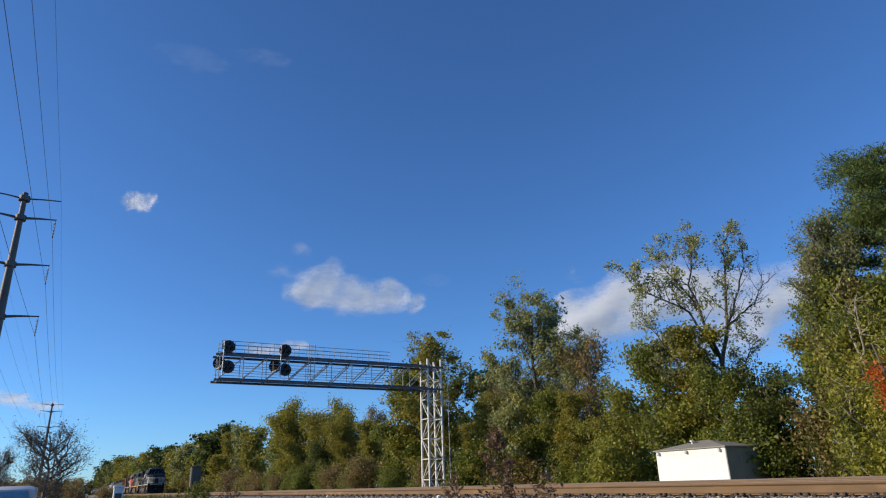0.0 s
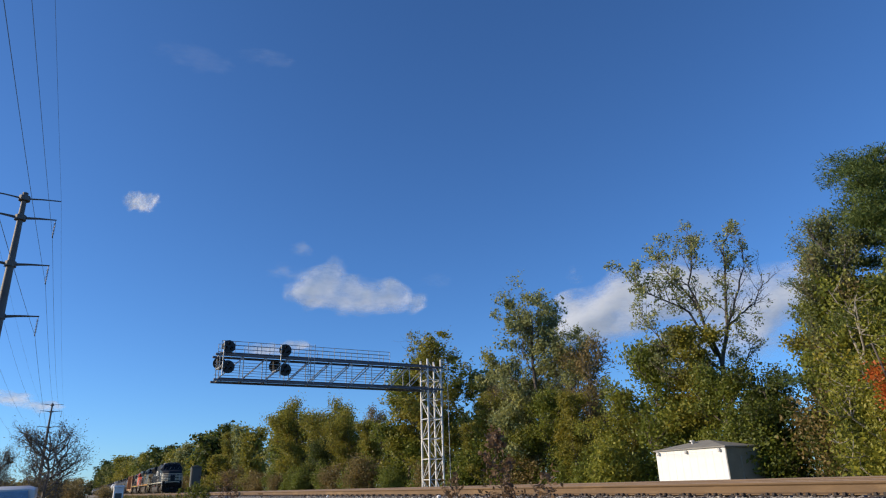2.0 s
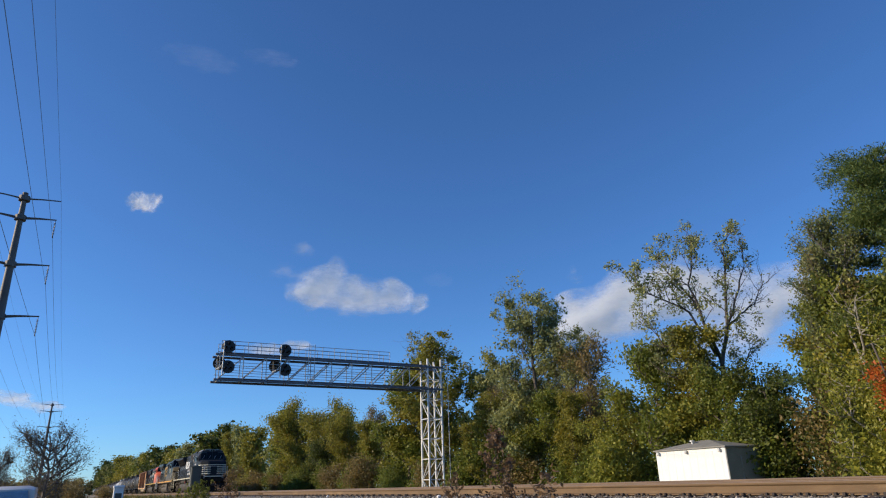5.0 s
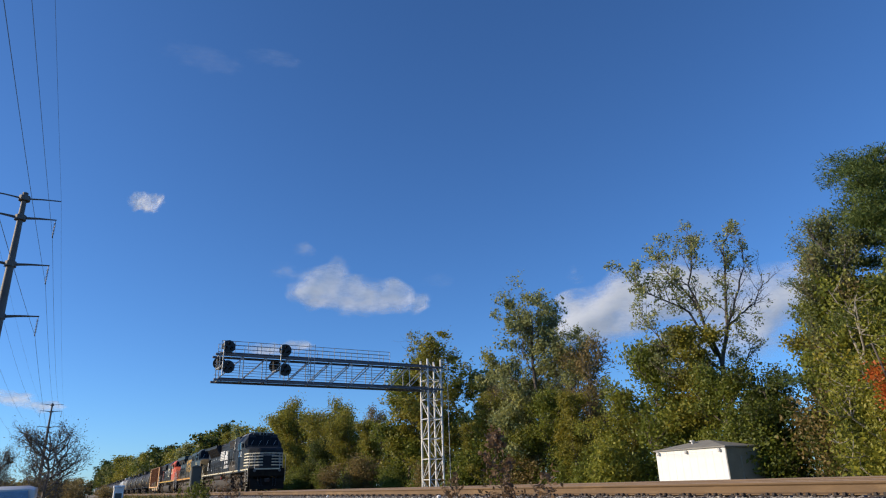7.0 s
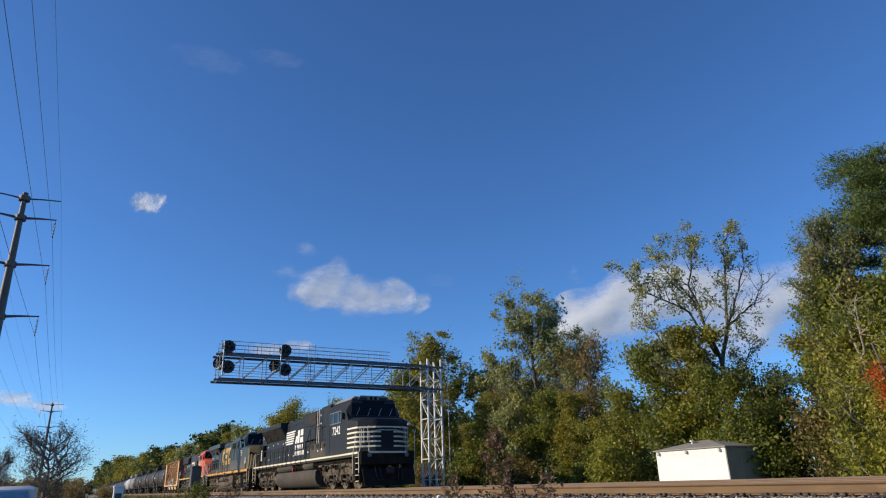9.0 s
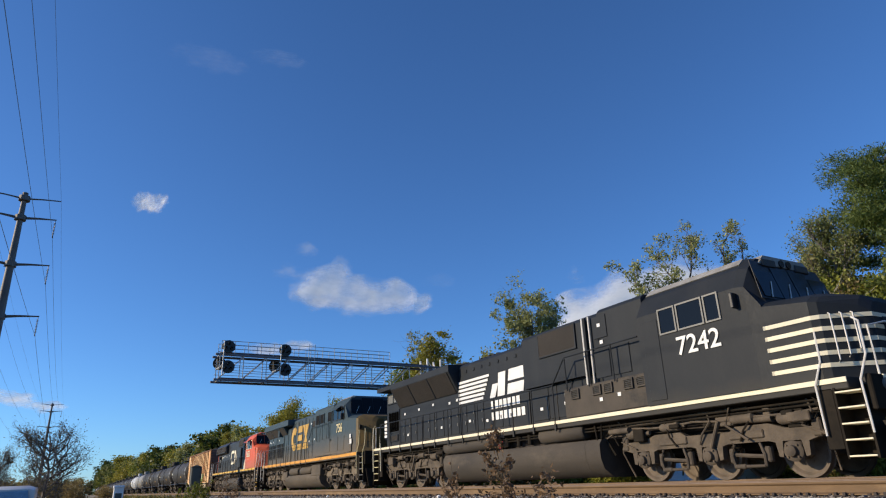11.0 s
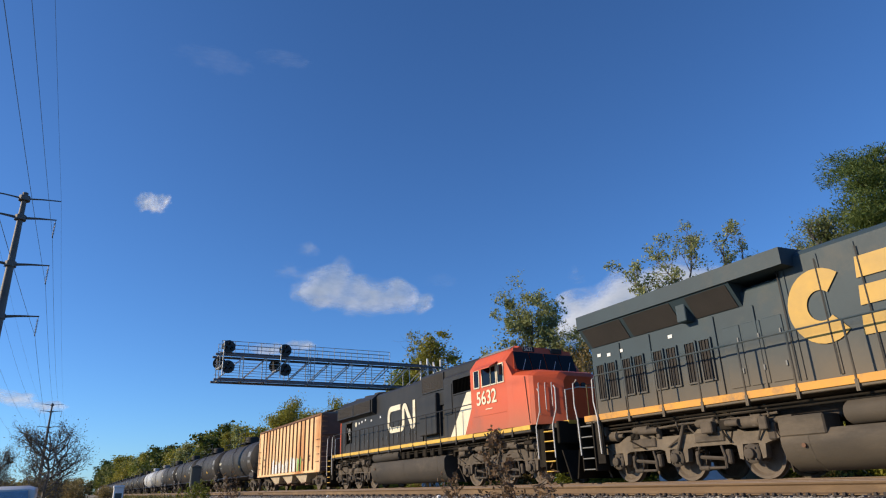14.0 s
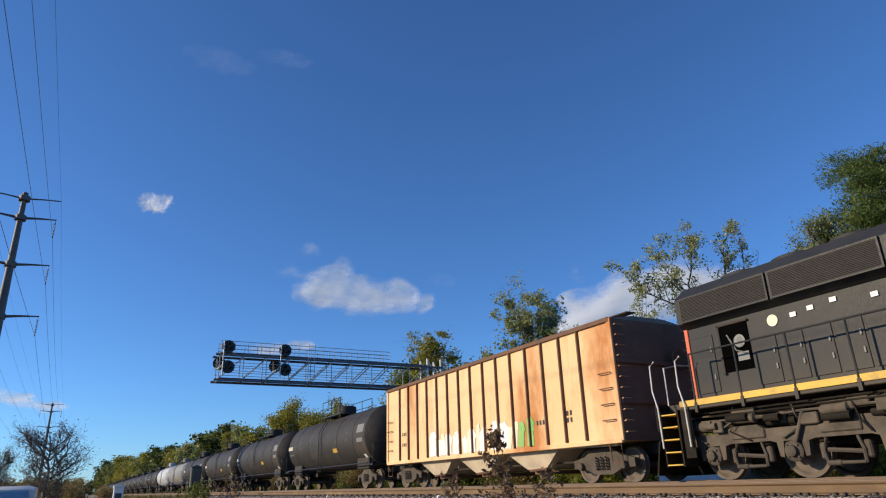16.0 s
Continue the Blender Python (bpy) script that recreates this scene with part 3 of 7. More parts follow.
SLENDER = ((0, 0), (0.1, 5.0), (-0.12, 9.0), (0.05, 12.2))
WOOD = "tree at the wood's edge"
KINDS = {
    "round": ("tree", "dense olive-green broadleaf " + WOOD, 11, tree_mesh("round", 11, 11, 9.5, 24000, 0.105, "leaf_olive", limbs=14, start=0.08, spread=0.5, upright=0.35)),
    "green": ("tree", "full green broadleaf " + WOOD, 11, tree_mesh("green", 12, 11, 8.5, 17000, 0.115, "leaf_green", limbs=13, start=0.10, spread=0.45)),
    "dark": ("tree", "dark green rounded " + WOOD, 10, tree_mesh("dark", 13, 10, 8.5, 19000, 0.105, "leaf_dark", limbs=14, start=0.06, spread=0.5, upright=0.35)),
    "poplar": ("tree", "tall slender poplar with grey-green leaves", 14, forked_tree("poplar", 5, column_limbs(5, 1.2, 11.6, 2.5), "leaf_grey", 22000, 0.10, 0.24, trunk=SLENDER, trunk_r=0.14, flat=1.2)),
    "yellow_poplar": ("tree", "slender poplar with yellow-green clumped leaves", 14, forked_tree("yellow_poplar", 8, column_limbs(8, 1.2, 11.6, 2.6), "leaf_olive", 20000, 0.11, 0.26, trunk=SLENDER, trunk_r=0.14, flat=1.2)),
    "poplar_light": ("tree", "slender pale green poplar turning yellow", 13, tree_mesh("poplar_light", 15, 13, 6.0, 18000, 0.095, "leaf_olive", limbs=18, start=0.1, spread=0.36, upright=0.7, bare=0.1, taper=0.4)),
    "thin": ("tree", "thin half-bare tree with brown leaves", 10, tree_mesh("thin", 16, 10, 6, 9000, 0.08, "leaf_brown", "grey_bark", limbs=14, start=0.12, spread=0.36, upright=0.6, bare=0.25)),
    "yellow": ("tree", "small tree turning yellow in autumn", 7, tree_mesh("yellow", 17, 7, 6, 14000, 0.08, "leaf_yellow", limbs=12, start=0.06, spread=0.42, upright=0.4)),
    "cottonwood": ("tree", "open old cottonwood with bare forking limbs", 15.5, forked_tree("cottonwood", 7, COTTONWOOD_LIMBS, "leaf_grey", 8200, 0.092, 0.2)),
    "locust": ("tree", "feathery tree with browning tips", 11, tree_mesh("locust", 29, 11, 6.4, 30000, 0.05, "leaf_tip", "grey_bark", limbs=20, start=0.35, spread=0.24, upright=0.7, taper=0.3, bare=0.2)),
    "pale_limbed": ("tree", "open tree with pale limbs and yellow-green leaves", 9, tree_mesh("pale_limbed", 27, 9, 9.0, 7500, 0.075, "leaf_yellow", "pale_bark", limbs=10, start=0.12, spread=0.3, upright=0.55, bare=0.35, trunk_r=0.16)),
    "pine": ("tree", "tall dark green evergreen with feathery boughs", 15.5, evergreen("pine", 19, 15.5, 9.0, 150000, 0.085, "needle")),
    "far_dark": ("tree", "distant dark green tree of the wood", 10, tree_mesh("far_dark", 43, 10, 8.5, 4200, 0.24, "leaf_dark", limbs=12, start=0.06, spread=0.55, upright=0.35, levels=2)),
    "far_olive": ("tree", "distant olive tree of the wood", 11, tree_mesh("far_olive", 44, 11, 8.5, 4200, 0.24, "leaf_olive", limbs=12, start=0.08, spread=0.55, upright=0.4, levels=2)),
    "far_green": ("tree", "distant green tree of the wood", 11, tree_mesh("far_green", 45, 11, 8.0, 4200, 0.24, "leaf_green", limbs=12, start=0.08, spread=0.55, upright=0.4, levels=2)),
    "far_grey": ("tree", "distant pale poplar of the wood", 13, tree_mesh("far_grey", 46, 13, 6.5, 4200, 0.2, "leaf_grey", limbs=14, start=0.12, spread=0.5, upright=0.65, levels=2)),
    "bush": ("bush", "dense green bush under the trees", 3.2, tree_mesh("bush", 20, 3.2, 4.2, 5500, 0.085, "leaf_green", limbs=9, start=0.02, spread=0.36, upright=0.3, levels=2)),
    "bush_brown": ("bush", "dry brown and russet undergrowth bush", 2.8, tree_mesh("bush_brown", 21, 2.8, 4.0, 5000, 0.075, "leaf_brown", limbs=9, start=0.02, spread=0.36, upright=0.3, levels=2)),
    "bush_yellow": ("bush", "yellow-green autumn bush under the trees", 3.0, tree_mesh("bush_yellow", 22, 3.0, 4.0, 5000, 0.085, "leaf_yellow", limbs=9, start=0.02, spread=0.36, upright=0.3, levels=2)),
    "far_bush": ("bush", "distant brown scrub bush beside the railway", 3.0, tree_mesh("far_bush", 47, 3.0, 4.2, 3200, 0.09, "leaf_brown", limbs=8, start=0.02, spread=0.4, upright=0.3, levels=2)),
    "scrub": ("bush", "distant olive scrub under the trees", 3.0, tree_mesh("scrub", 49, 3.0, 4.2, 3200, 0.095, "leaf_olive", limbs=8, start=0.02, spread=0.4, upright=0.3, levels=2)),
    "bare_bush": ("bush", "tall leafless grey shrub with fine twigs", 6.0, tree_mesh("bare_bush", 48, 6.0, 6.6, 6500, 0.05, "leaf_dry", "grey_bark", limbs=24, start=0.04, spread=0.3, upright=0.75, bare=0.5, levels=4, trunk_r=0.13)),
}
spin = random.Random(77)


def plant(kind, x, y, height, wide=1.0, turn=None, z=-1.25):
    """A tree of a kind, scaled to a height, standing on the ground behind the railway."""
    name, label, model_height, (wood, crown) = KINDS[kind]
    k = height / model_height
    t = thing(name, label, name, group="trees of the wood" if name == "tree" else "bushes of the wood")
    t.matrix_basis = pose(x, y, z, 0, 0, spin.uniform(0, 360) if turn is None else turn) @ Matrix.Diagonal((k * wide, k * wide, k, 1))
    part("trunk", wood, None, t)
    part("crown", crown, None, t)


# the trees that stand out, from the near end of the wood to the far
for kind, x, y, height, wide in (
    ("pine", -13.0, 30.0, 15.0, 1.08), ("pine", -6.5, 29.5, 16.0, 1.0), ("locust", -15.2, 28.2, 13.4, 0.85), ("pale_limbed", -13.4, 25.8, 8.2, 0.9), ("dark", -8.4, 26.5, 10.0, 1.0), ("green", -10.8, 25.5, 8.6, 0.85), ("green", -9.4, 24.2, 6.6, 0.9), ("yellow", -12.6, 24.6, 5.6, 0.9),
    ("green", -14.6, 28.0, 10.0, 0.8), ("poplar_light", -17.2, 29.0, 8.6, 1.1), ("thin", -16.0, 28.0, 8.0, 0.9), ("dark", -14.8, 26.6, 6.0, 0.95), ("cottonwood", -24.0, 30.8, 14.4, 0.94), ("poplar_light", -24.7, 29.4, 10.6, 1.25),
    ("green", -26.6, 28.2, 9.4, 1.0), ("dark", -19.4, 27.8, 6.6, 1.05), ("dark", -16.8, 27.8, 5.6, 0.9), ("green", -22.4, 28.2, 6.8, 0.95),
    ("poplar_light", -30.2, 29.5, 7.4, 1.1), ("thin", -33.8, 30.0, 11.2, 0.9),
    ("yellow_poplar", -41.8, 27.2, 7.6, 1.15), ("poplar_light", -33.4, 27.4, 7.6, 1.1), ("yellow", -29.4, 26.6, 5.0, 1.0), ("poplar_light", -45.8, 27.4, 6.8, 1.1), ("yellow", -37.6, 26.4, 5.2, 0.9),
):
    plant(kind, x, y, height, wide, 61 if kind == "cottonwood" else None)
for kind, x, y, height, wide in (
    ("poplar", -38.2, 28.5, 14.7, 1.0), ("poplar", -36.0, 30.0, 11.5, 1.0), ("green", -35.6, 28.0, 7.6, 0.9), ("poplar", -40.6, 29.5, 9.6, 1.2),
    ("poplar_light", -43.5, 29.5, 9.6, 1.0), ("thin", -46.8, 31.0, 9.6, 0.9), ("far_grey", -57.0, 36.0, 14.0, 1.1), ("poplar_light", -51.5, 33.0, 10.4, 1.0),
    ("yellow_poplar", -58.6, 30.5, 15.6, 1.25), ("green", -62.4, 29.5, 14.0, 1.0), ("poplar_light", -70.0, 28.5, 9.6, 1.2), ("thin", -75.0, 31.0, 11.0, 0.9),
    ("round", -81.0, 30.0, 10.6, 0.95), ("round", -91.0, 30.5, 13.0, 1.0), ("round", -102.0, 29.5, 14.0, 1.05), ("dark", -84.0, 27.0, 7.6, 0.9), ("far_green", -111.0, 31.0, 15.0, 0.9),
):
    plant(kind, x, y, height, wide)
for kind, x, y, height, wide in (
    ("far_grey", -120.0, 31.0, 15.5, 1.0), ("far_olive", -133.0, 30.0, 13.5, 0.9), ("far_grey", -146.0, 31.0, 16.5, 1.0), ("poplar_light", -156.0, 29.5, 16.0, 1.0), ("far_olive", -150.0, 26.0, 9.0, 1.1),
):
    plant(kind, x, y, height, wide)
# the wood goes on along the railway into the distance
far = random.Random(41)
x = -168.0
while x > -1000:
    plant(far.choice(("far_dark", "far_olive", "far_green", "far_dark", "far_grey")), x, 29 + far.uniform(-2, 3), far.uniform(11.5, 16.5) * (1 + (-x - 168) / 520), far.uniform(1.0, 1.3))
    x -= 6.5 + (-x - 160) * 0.03
# second rank behind, closing the gaps
x = -6.0
while x > -330:
    plant(far.choice(("far_dark", "far_green", "far_green", "far_olive")), x, 37 + far.uniform(-2, 4), far.uniform(6.5, 8.5) * (1 + max(0.0, -x - 40) / 230), far.uniform(1.0, 1.3))
    x -= 4 + far.uniform(0, 2) + (-x) * 0.03
# unseen wood added past the near end, and trees far behind camera, blocking skylight
for i in range(11):
    plant(far.choice(("far_dark", "far_green", "far_olive")), 1.0 + i * 5.5, 29 + far.uniform(-2, 4), far.uniform(11, 15), 1.1)
for i in range(16):
    plant(far.choice(("far_dark", "far_green", "far_olive")), -90 + i * 14 + far.uniform(-4, 4), -75 + far.uniform(-6, 6), far.uniform(8, 12), 1.2)
# undergrowth
x = -4.0
while x > -260:
    near = x > -105
    kind = far.choice(("bush", "bush", "bush_brown", "bush_yellow", "bush")) if near else far.choice(("scrub", "scrub", "far_bush"))
    plant(kind, x, (28.0 if -26 < x < -16 else 25.8) + far.uniform(-0.8, 1.5), far.uniform(2.2, 3.8) * (1 if near else 1.3), far.uniform(0.9, 1.2))
    x -= 1.9 + far.uniform(0, 1) + (-x) * 0.02
# the far end and the side of the line where the camera stands
for i in range(16):
    plant(far.choice(("far_dark", "far_green", "far_olive")), -1020 - far.uniform(0, 60), -90 + i * 8 + far.uniform(-3, 3), far.uniform(16, 24), 1.2)
for i in range(14):
    plant("far_bush", -70 - far.uniform(0, 45), -17 + i * 1.6 + far.uniform(-1, 1), far.uniform(1.9, 2.6), 1.0, None, -1.4)
for i in range(16):
    plant(far.choice(("far_bush", "far_bush", "scrub")), -88 - far.uniform(0, 22), -16 + i * 1.08 + far.uniform(-0.6, 0.6), far.uniform(2.2, 3.3), 1.1, None, -1.4)
for i in range(10):
    plant("far_bush", -130 - far.uniform(0, 60), -34 + i * 3.2, far.uniform(2.6, 4.2), 1.2, None, -1.4)
plant("bare_bush", -60.0, -2.0, 6.3, 1.25, 20, -1.4)
plant("bare_bush", -66.0, -5.6, 5.0, 0.8, 140, -1.4)


def creeper():
    rng = np.random.default_rng(9)
    pts = np.stack([rng.normal(0, 0.22, 60), rng.normal(0, 0.2, 60), np.linspace(0.2, 4.6, 60)], 1)
    pts[:, 0] -= 0.12 * pts[:, 2]
    v, f = leaf_cloud(rng, pts, 3200, 0.16, 0.06)
    me = bpy.data.meshes.new("creeper")
    me.from_pydata(v.tolist(), [], f.tolist())
    me.materials.append(M["leaf_orange"])
    t = thing("creeper", "orange-red autumn creeper climbing a tree trunk", "vine", (-11.45, 23.4, -1.2))
    part("stem", Shape().tube([(0, 0, -0.1), (-0.2, 0.1, 2.5), (-0.65, 0, 5.4)], 0.09, 7, 0.03), M["bark"], t)
    part("foliage", me, None, t)


creeper()


# ---- train ----
SPEED = 12.6685
TRAIN, ROLLING = [], []
M.update({
    "loco_black": surface("loco_black", (0.016, 0.020, 0.026), (0.024, 0.028, 0.033), scale=1.2, rough=0.55, bump=0.0, gloss=0.16, stain=(0.030, 0.032, 0.035), stain_at=0.66, stretch=(1, 1, 0.35), dust=(1.5, 2.15, (0.055, 0.050, 0.042))),
    "loco_charcoal": surface("loco_charcoal", (0.027, 0.028, 0.029), (0.042, 0.041, 0.039), scale=1.1, rough=0.45, bump=0.02, gloss=0.16, stain=(0.045, 0.041, 0.036), stain_at=0.62, stretch=(1, 1, 0.35), dust=(1.65, 2.4, (0.07, 0.058, 0.045))),
    "tank_tan": surface("tank_tan", (0.112, 0.088, 0.060), (0.060, 0.049, 0.036), scale=1.2, rough=0.8, bump=0.1, stain=(0.13, 0.102, 0.07), stain_at=0.6, stretch=(0.4, 1, 1)),
    "loco_dusty": surface("loco_dusty", (0.075, 0.062, 0.048), (0.045, 0.038, 0.031), scale=1.6, rough=0.8, bump=0.1, stain=(0.022, 0.021, 0.02), stain_at=0.63),
    "loco_blue": surface("loco_blue", (0.046, 0.072, 0.086), (0.038, 0.058, 0.070), scale=0.9, rough=0.5, bump=0.02, gloss=0.2, stain=(0.08, 0.085, 0.08), stain_at=0.62, dust=(1.8, 3.0, (0.15, 0.115, 0.075))),
    "pilot": surface("pilot", (0.015, 0.013, 0.011), (0.030, 0.025, 0.019), scale=2, rough=0.9, bump=0.2, gloss=0.1, stain=(0.04, 0.032, 0.024)),
    # pale tone; on the cab roof edges it stands in for sunlight
    "roof_pale": surface("roof_pale", (0.34, 0.33, 0.30), (0.20, 0.19, 0.17), scale=3, rough=0.5, bump=0.03),
    "loco_grey": surface("loco_grey", (0.20, 0.20, 0.19), (0.15, 0.15, 0.14), scale=1.2, rough=0.55, bump=0.04),
    "loco_red": surface("loco_red", (0.66, 0.10, 0.026), (0.56, 0.09, 0.03), scale=0.8, rough=0.5, bump=0.03, stain=(0.42, 0.09, 0.05), stain_at=0.60, dust=(1.5, 2.7, (0.36, 0.12, 0.055))),
    "cream": surface("cream", (0.80, 0.74, 0.55), (0.70, 0.64, 0.47), scale=2, rough=0.55, bump=0.03),
    "white_mark": surface("white_mark", (0.82, 0.82, 0.80), (0.7, 0.7, 0.68), scale=3, rough=0.5, bump=0.02),
    "yellow_mark": surface("yellow_mark", (0.58, 0.34, 0.048), (0.44, 0.27, 0.055), scale=2, rough=0.55, bump=0.03),
    "nose_yellow": surface("nose_yellow", (0.15, 0.095, 0.018), (0.085, 0.058, 0.018), scale=1.2, rough=0.6, bump=0.04, stain=(0.06, 0.043, 0.022), stain_at=0.58),
    "sill_orange": surface("sill_orange", (0.74, 0.33, 0.03), (0.56, 0.27, 0.045), scale=2, rough=0.6, bump=0.05, stain=(0.25, 0.15, 0.07), stain_at=0.62),
    "sill_yellow": surface("sill_yellow", (0.76, 0.47, 0.06), (0.58, 0.36, 0.06), scale=2, rough=0.6, bump=0.05, stain=(0.3, 0.2, 0.08), stain_at=0.64),
    "bogie": surface("bogie", (0.10, 0.078, 0.056), (0.05, 0.04, 0.03), scale=2.5, rough=0.85, bump=0.3, fine=25),
    "truck": surface("truck", (0.135, 0.105, 0.074), (0.05, 0.040, 0.030), scale=2.5, rough=0.85, bump=0.3, fine=25),
    "truck_tan": surface("truck_tan", (0.20, 0.158, 0.11), (0.10, 0.08, 0.058), scale=2.5, rough=0.85, bump=0.3, fine=25),
    "tank_dirt": surface("tank_dirt", (0.066, 0.053, 0.039), (0.034, 0.029, 0.024), scale=1.2, rough=0.8, bump=0.1, stain=(0.10, 0.081, 0.058), stain_at=0.62, stretch=(0.4, 1, 1)),
    "wheel": surface("wheel", (0.165, 0.127, 0.094), (0.09, 0.07, 0.052), scale=4, rough=0.75, bump=0.1),
    "tread": surface("tread", (0.45, 0.43, 0.40), (0.33, 0.3, 0.28), scale=6, rough=0.3, metal=0.9, bump=0.02),
    "grille": surface("grille", (0.014, 0.013, 0.012), (0.022, 0.020, 0.018), scale=2, rough=0.7, bump=0.1),
    "grille_brown": surface("grille_brown", (0.034, 0.028, 0.024), (0.024, 0.021, 0.018), scale=2, rough=0.8, bump=0.1),
    "handrail_w": surface("handrail_w", (0.7, 0.69, 0.65), (0.55, 0.53, 0.5), scale=6, rough=0.5, bump=0.02),
    "hopper_paint": surface("hopper_paint", (0.88, 0.63, 0.37), (0.76, 0.46, 0.21), scale=0.5, rough=0.75, bump=0.08, fine=14, stretch=(1, 1, 0.35), stain=(0.47, 0.18, 0.045), stain_at=0.545, spread=0.9),
    # dark rust; on the side ribs it also stands in for shade
    "hopper_rust_shade": surface("hopper_rust_shade", (0.20, 0.10, 0.055), (0.11, 0.062, 0.04), scale=1.5, rough=0.85, bump=0.2),
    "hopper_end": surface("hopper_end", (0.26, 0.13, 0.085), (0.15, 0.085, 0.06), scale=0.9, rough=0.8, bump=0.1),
    "hopper_bin": surface("hopper_bin", (0.62, 0.52, 0.37), (0.42, 0.34, 0.24), scale=1.5, rough=0.8, bump=0.15),
    "tank_black": surface("tank_black", (0.030, 0.028, 0.026), (0.048, 0.043, 0.038), scale=0.8, rough=0.6, bump=0.06, gloss=0.25, stain=(0.075, 0.06, 0.046), stain_at=0.6),
    "tank_grey": surface("tank_grey", (0.26, 0.255, 0.24), (0.18, 0.175, 0.165), scale=0.8, rough=0.55, bump=0.06, stain=(0.2, 0.17, 0.14), stain_at=0.62),
    "tank_white": surface("tank_white", (0.52, 0.53, 0.54), (0.42, 0.43, 0.44), scale=0.8, rough=0.5, bump=0.06, stain=(0.4, 0.37, 0.33), stain_at=0.64),
    "graffiti_green": surface("graffiti_green", (0.16, 0.42, 0.10), (0.3, 0.5, 0.16), scale=3, rough=0.7, bump=0.02),
    "number_yellow": surface("number_yellow", (0.66, 0.58, 0.33), (0.55, 0.48, 0.28), scale=3, rough=0.6, bump=0.02),
    # near-black; also paints the deep shade of openings that are not cut
    "near_black": surface("near_black", (0.003, 0.003, 0.003), rough=0.9, bump=0, gloss=0.0),
    "red_mark": surface("red_mark", (0.5, 0.03, 0.025), rough=0.6),
})


def clear_glass():
    m = bpy.data.materials.new("dark_glass")
    m.use_nodes = True
    b = m.node_tree.nodes["Principled BSDF"]
    b.inputs["Base Color"].default_value = (0.006, 0.007, 0.008, 1)
    b.inputs["Roughness"].default_value, b.inputs["Specular IOR Level"].default_value = 0.10, 0.2
    return m


M["glass"] = clear_glass()
WHEEL_R = 0.53


def wheelset_mesh(r, gauge=0.755):
    s = Shape()
    for k in (-1, 1):
        p = [(-0.07, 0.09), (-0.07, 0.16), (-0.02, 0.17), (-0.01, r - 0.11), (-0.06, r - 0.06), (-0.06, r), (0.055, r + 0.004), (0.06, r + 0.028), (0.075, r + 0.024),
             (0.075, r - 0.06), (0.03, r - 0.1), (0.02, 0.17), (0.06, 0.15), (0.06, 0.09)]
        s.turned([(k * (gauge - a), b) for a, b in p], "y", 36)
    s.turned([(-gauge, 0.085), (gauge, 0.085)], "y", 12)
    for k in (-1, 1):
        for j in range(6):
            a = j * math.pi / 3
            s.tube([(0.22 * math.cos(a), k * (gauge + 0.02), 0.22 * math.sin(a)), (0.22 * math.cos(a), k * (gauge + 0.035), 0.22 * math.sin(a))], 0.03, 6)
    return s.mesh("wheelset", M["wheel"], True)


WHEEL_BIG, WHEEL_SMALL = wheelset_mesh(WHEEL_R), wheelset_mesh(0.455)


def add_wheels(root, xs, big=True, turning=True):
    r = WHEEL_R if big else 0.455
    for x in xs:
        w = part("wheelset", WHEEL_BIG if big else WHEEL_SMALL, None, root, "", (x, 0, r))
        if turning:
            ROLLING.append((w, r))


def coil(x, y, z0, z1, rad):
    """One coil spring of round bar."""
    n = 40
    return Shape().tube([(x + rad * math.cos(0.75 * i), y + rad * math.sin(0.75 * i), z0 + (z1 - z0) * i / n) for i in range(n + 1)], 0.019, 5)


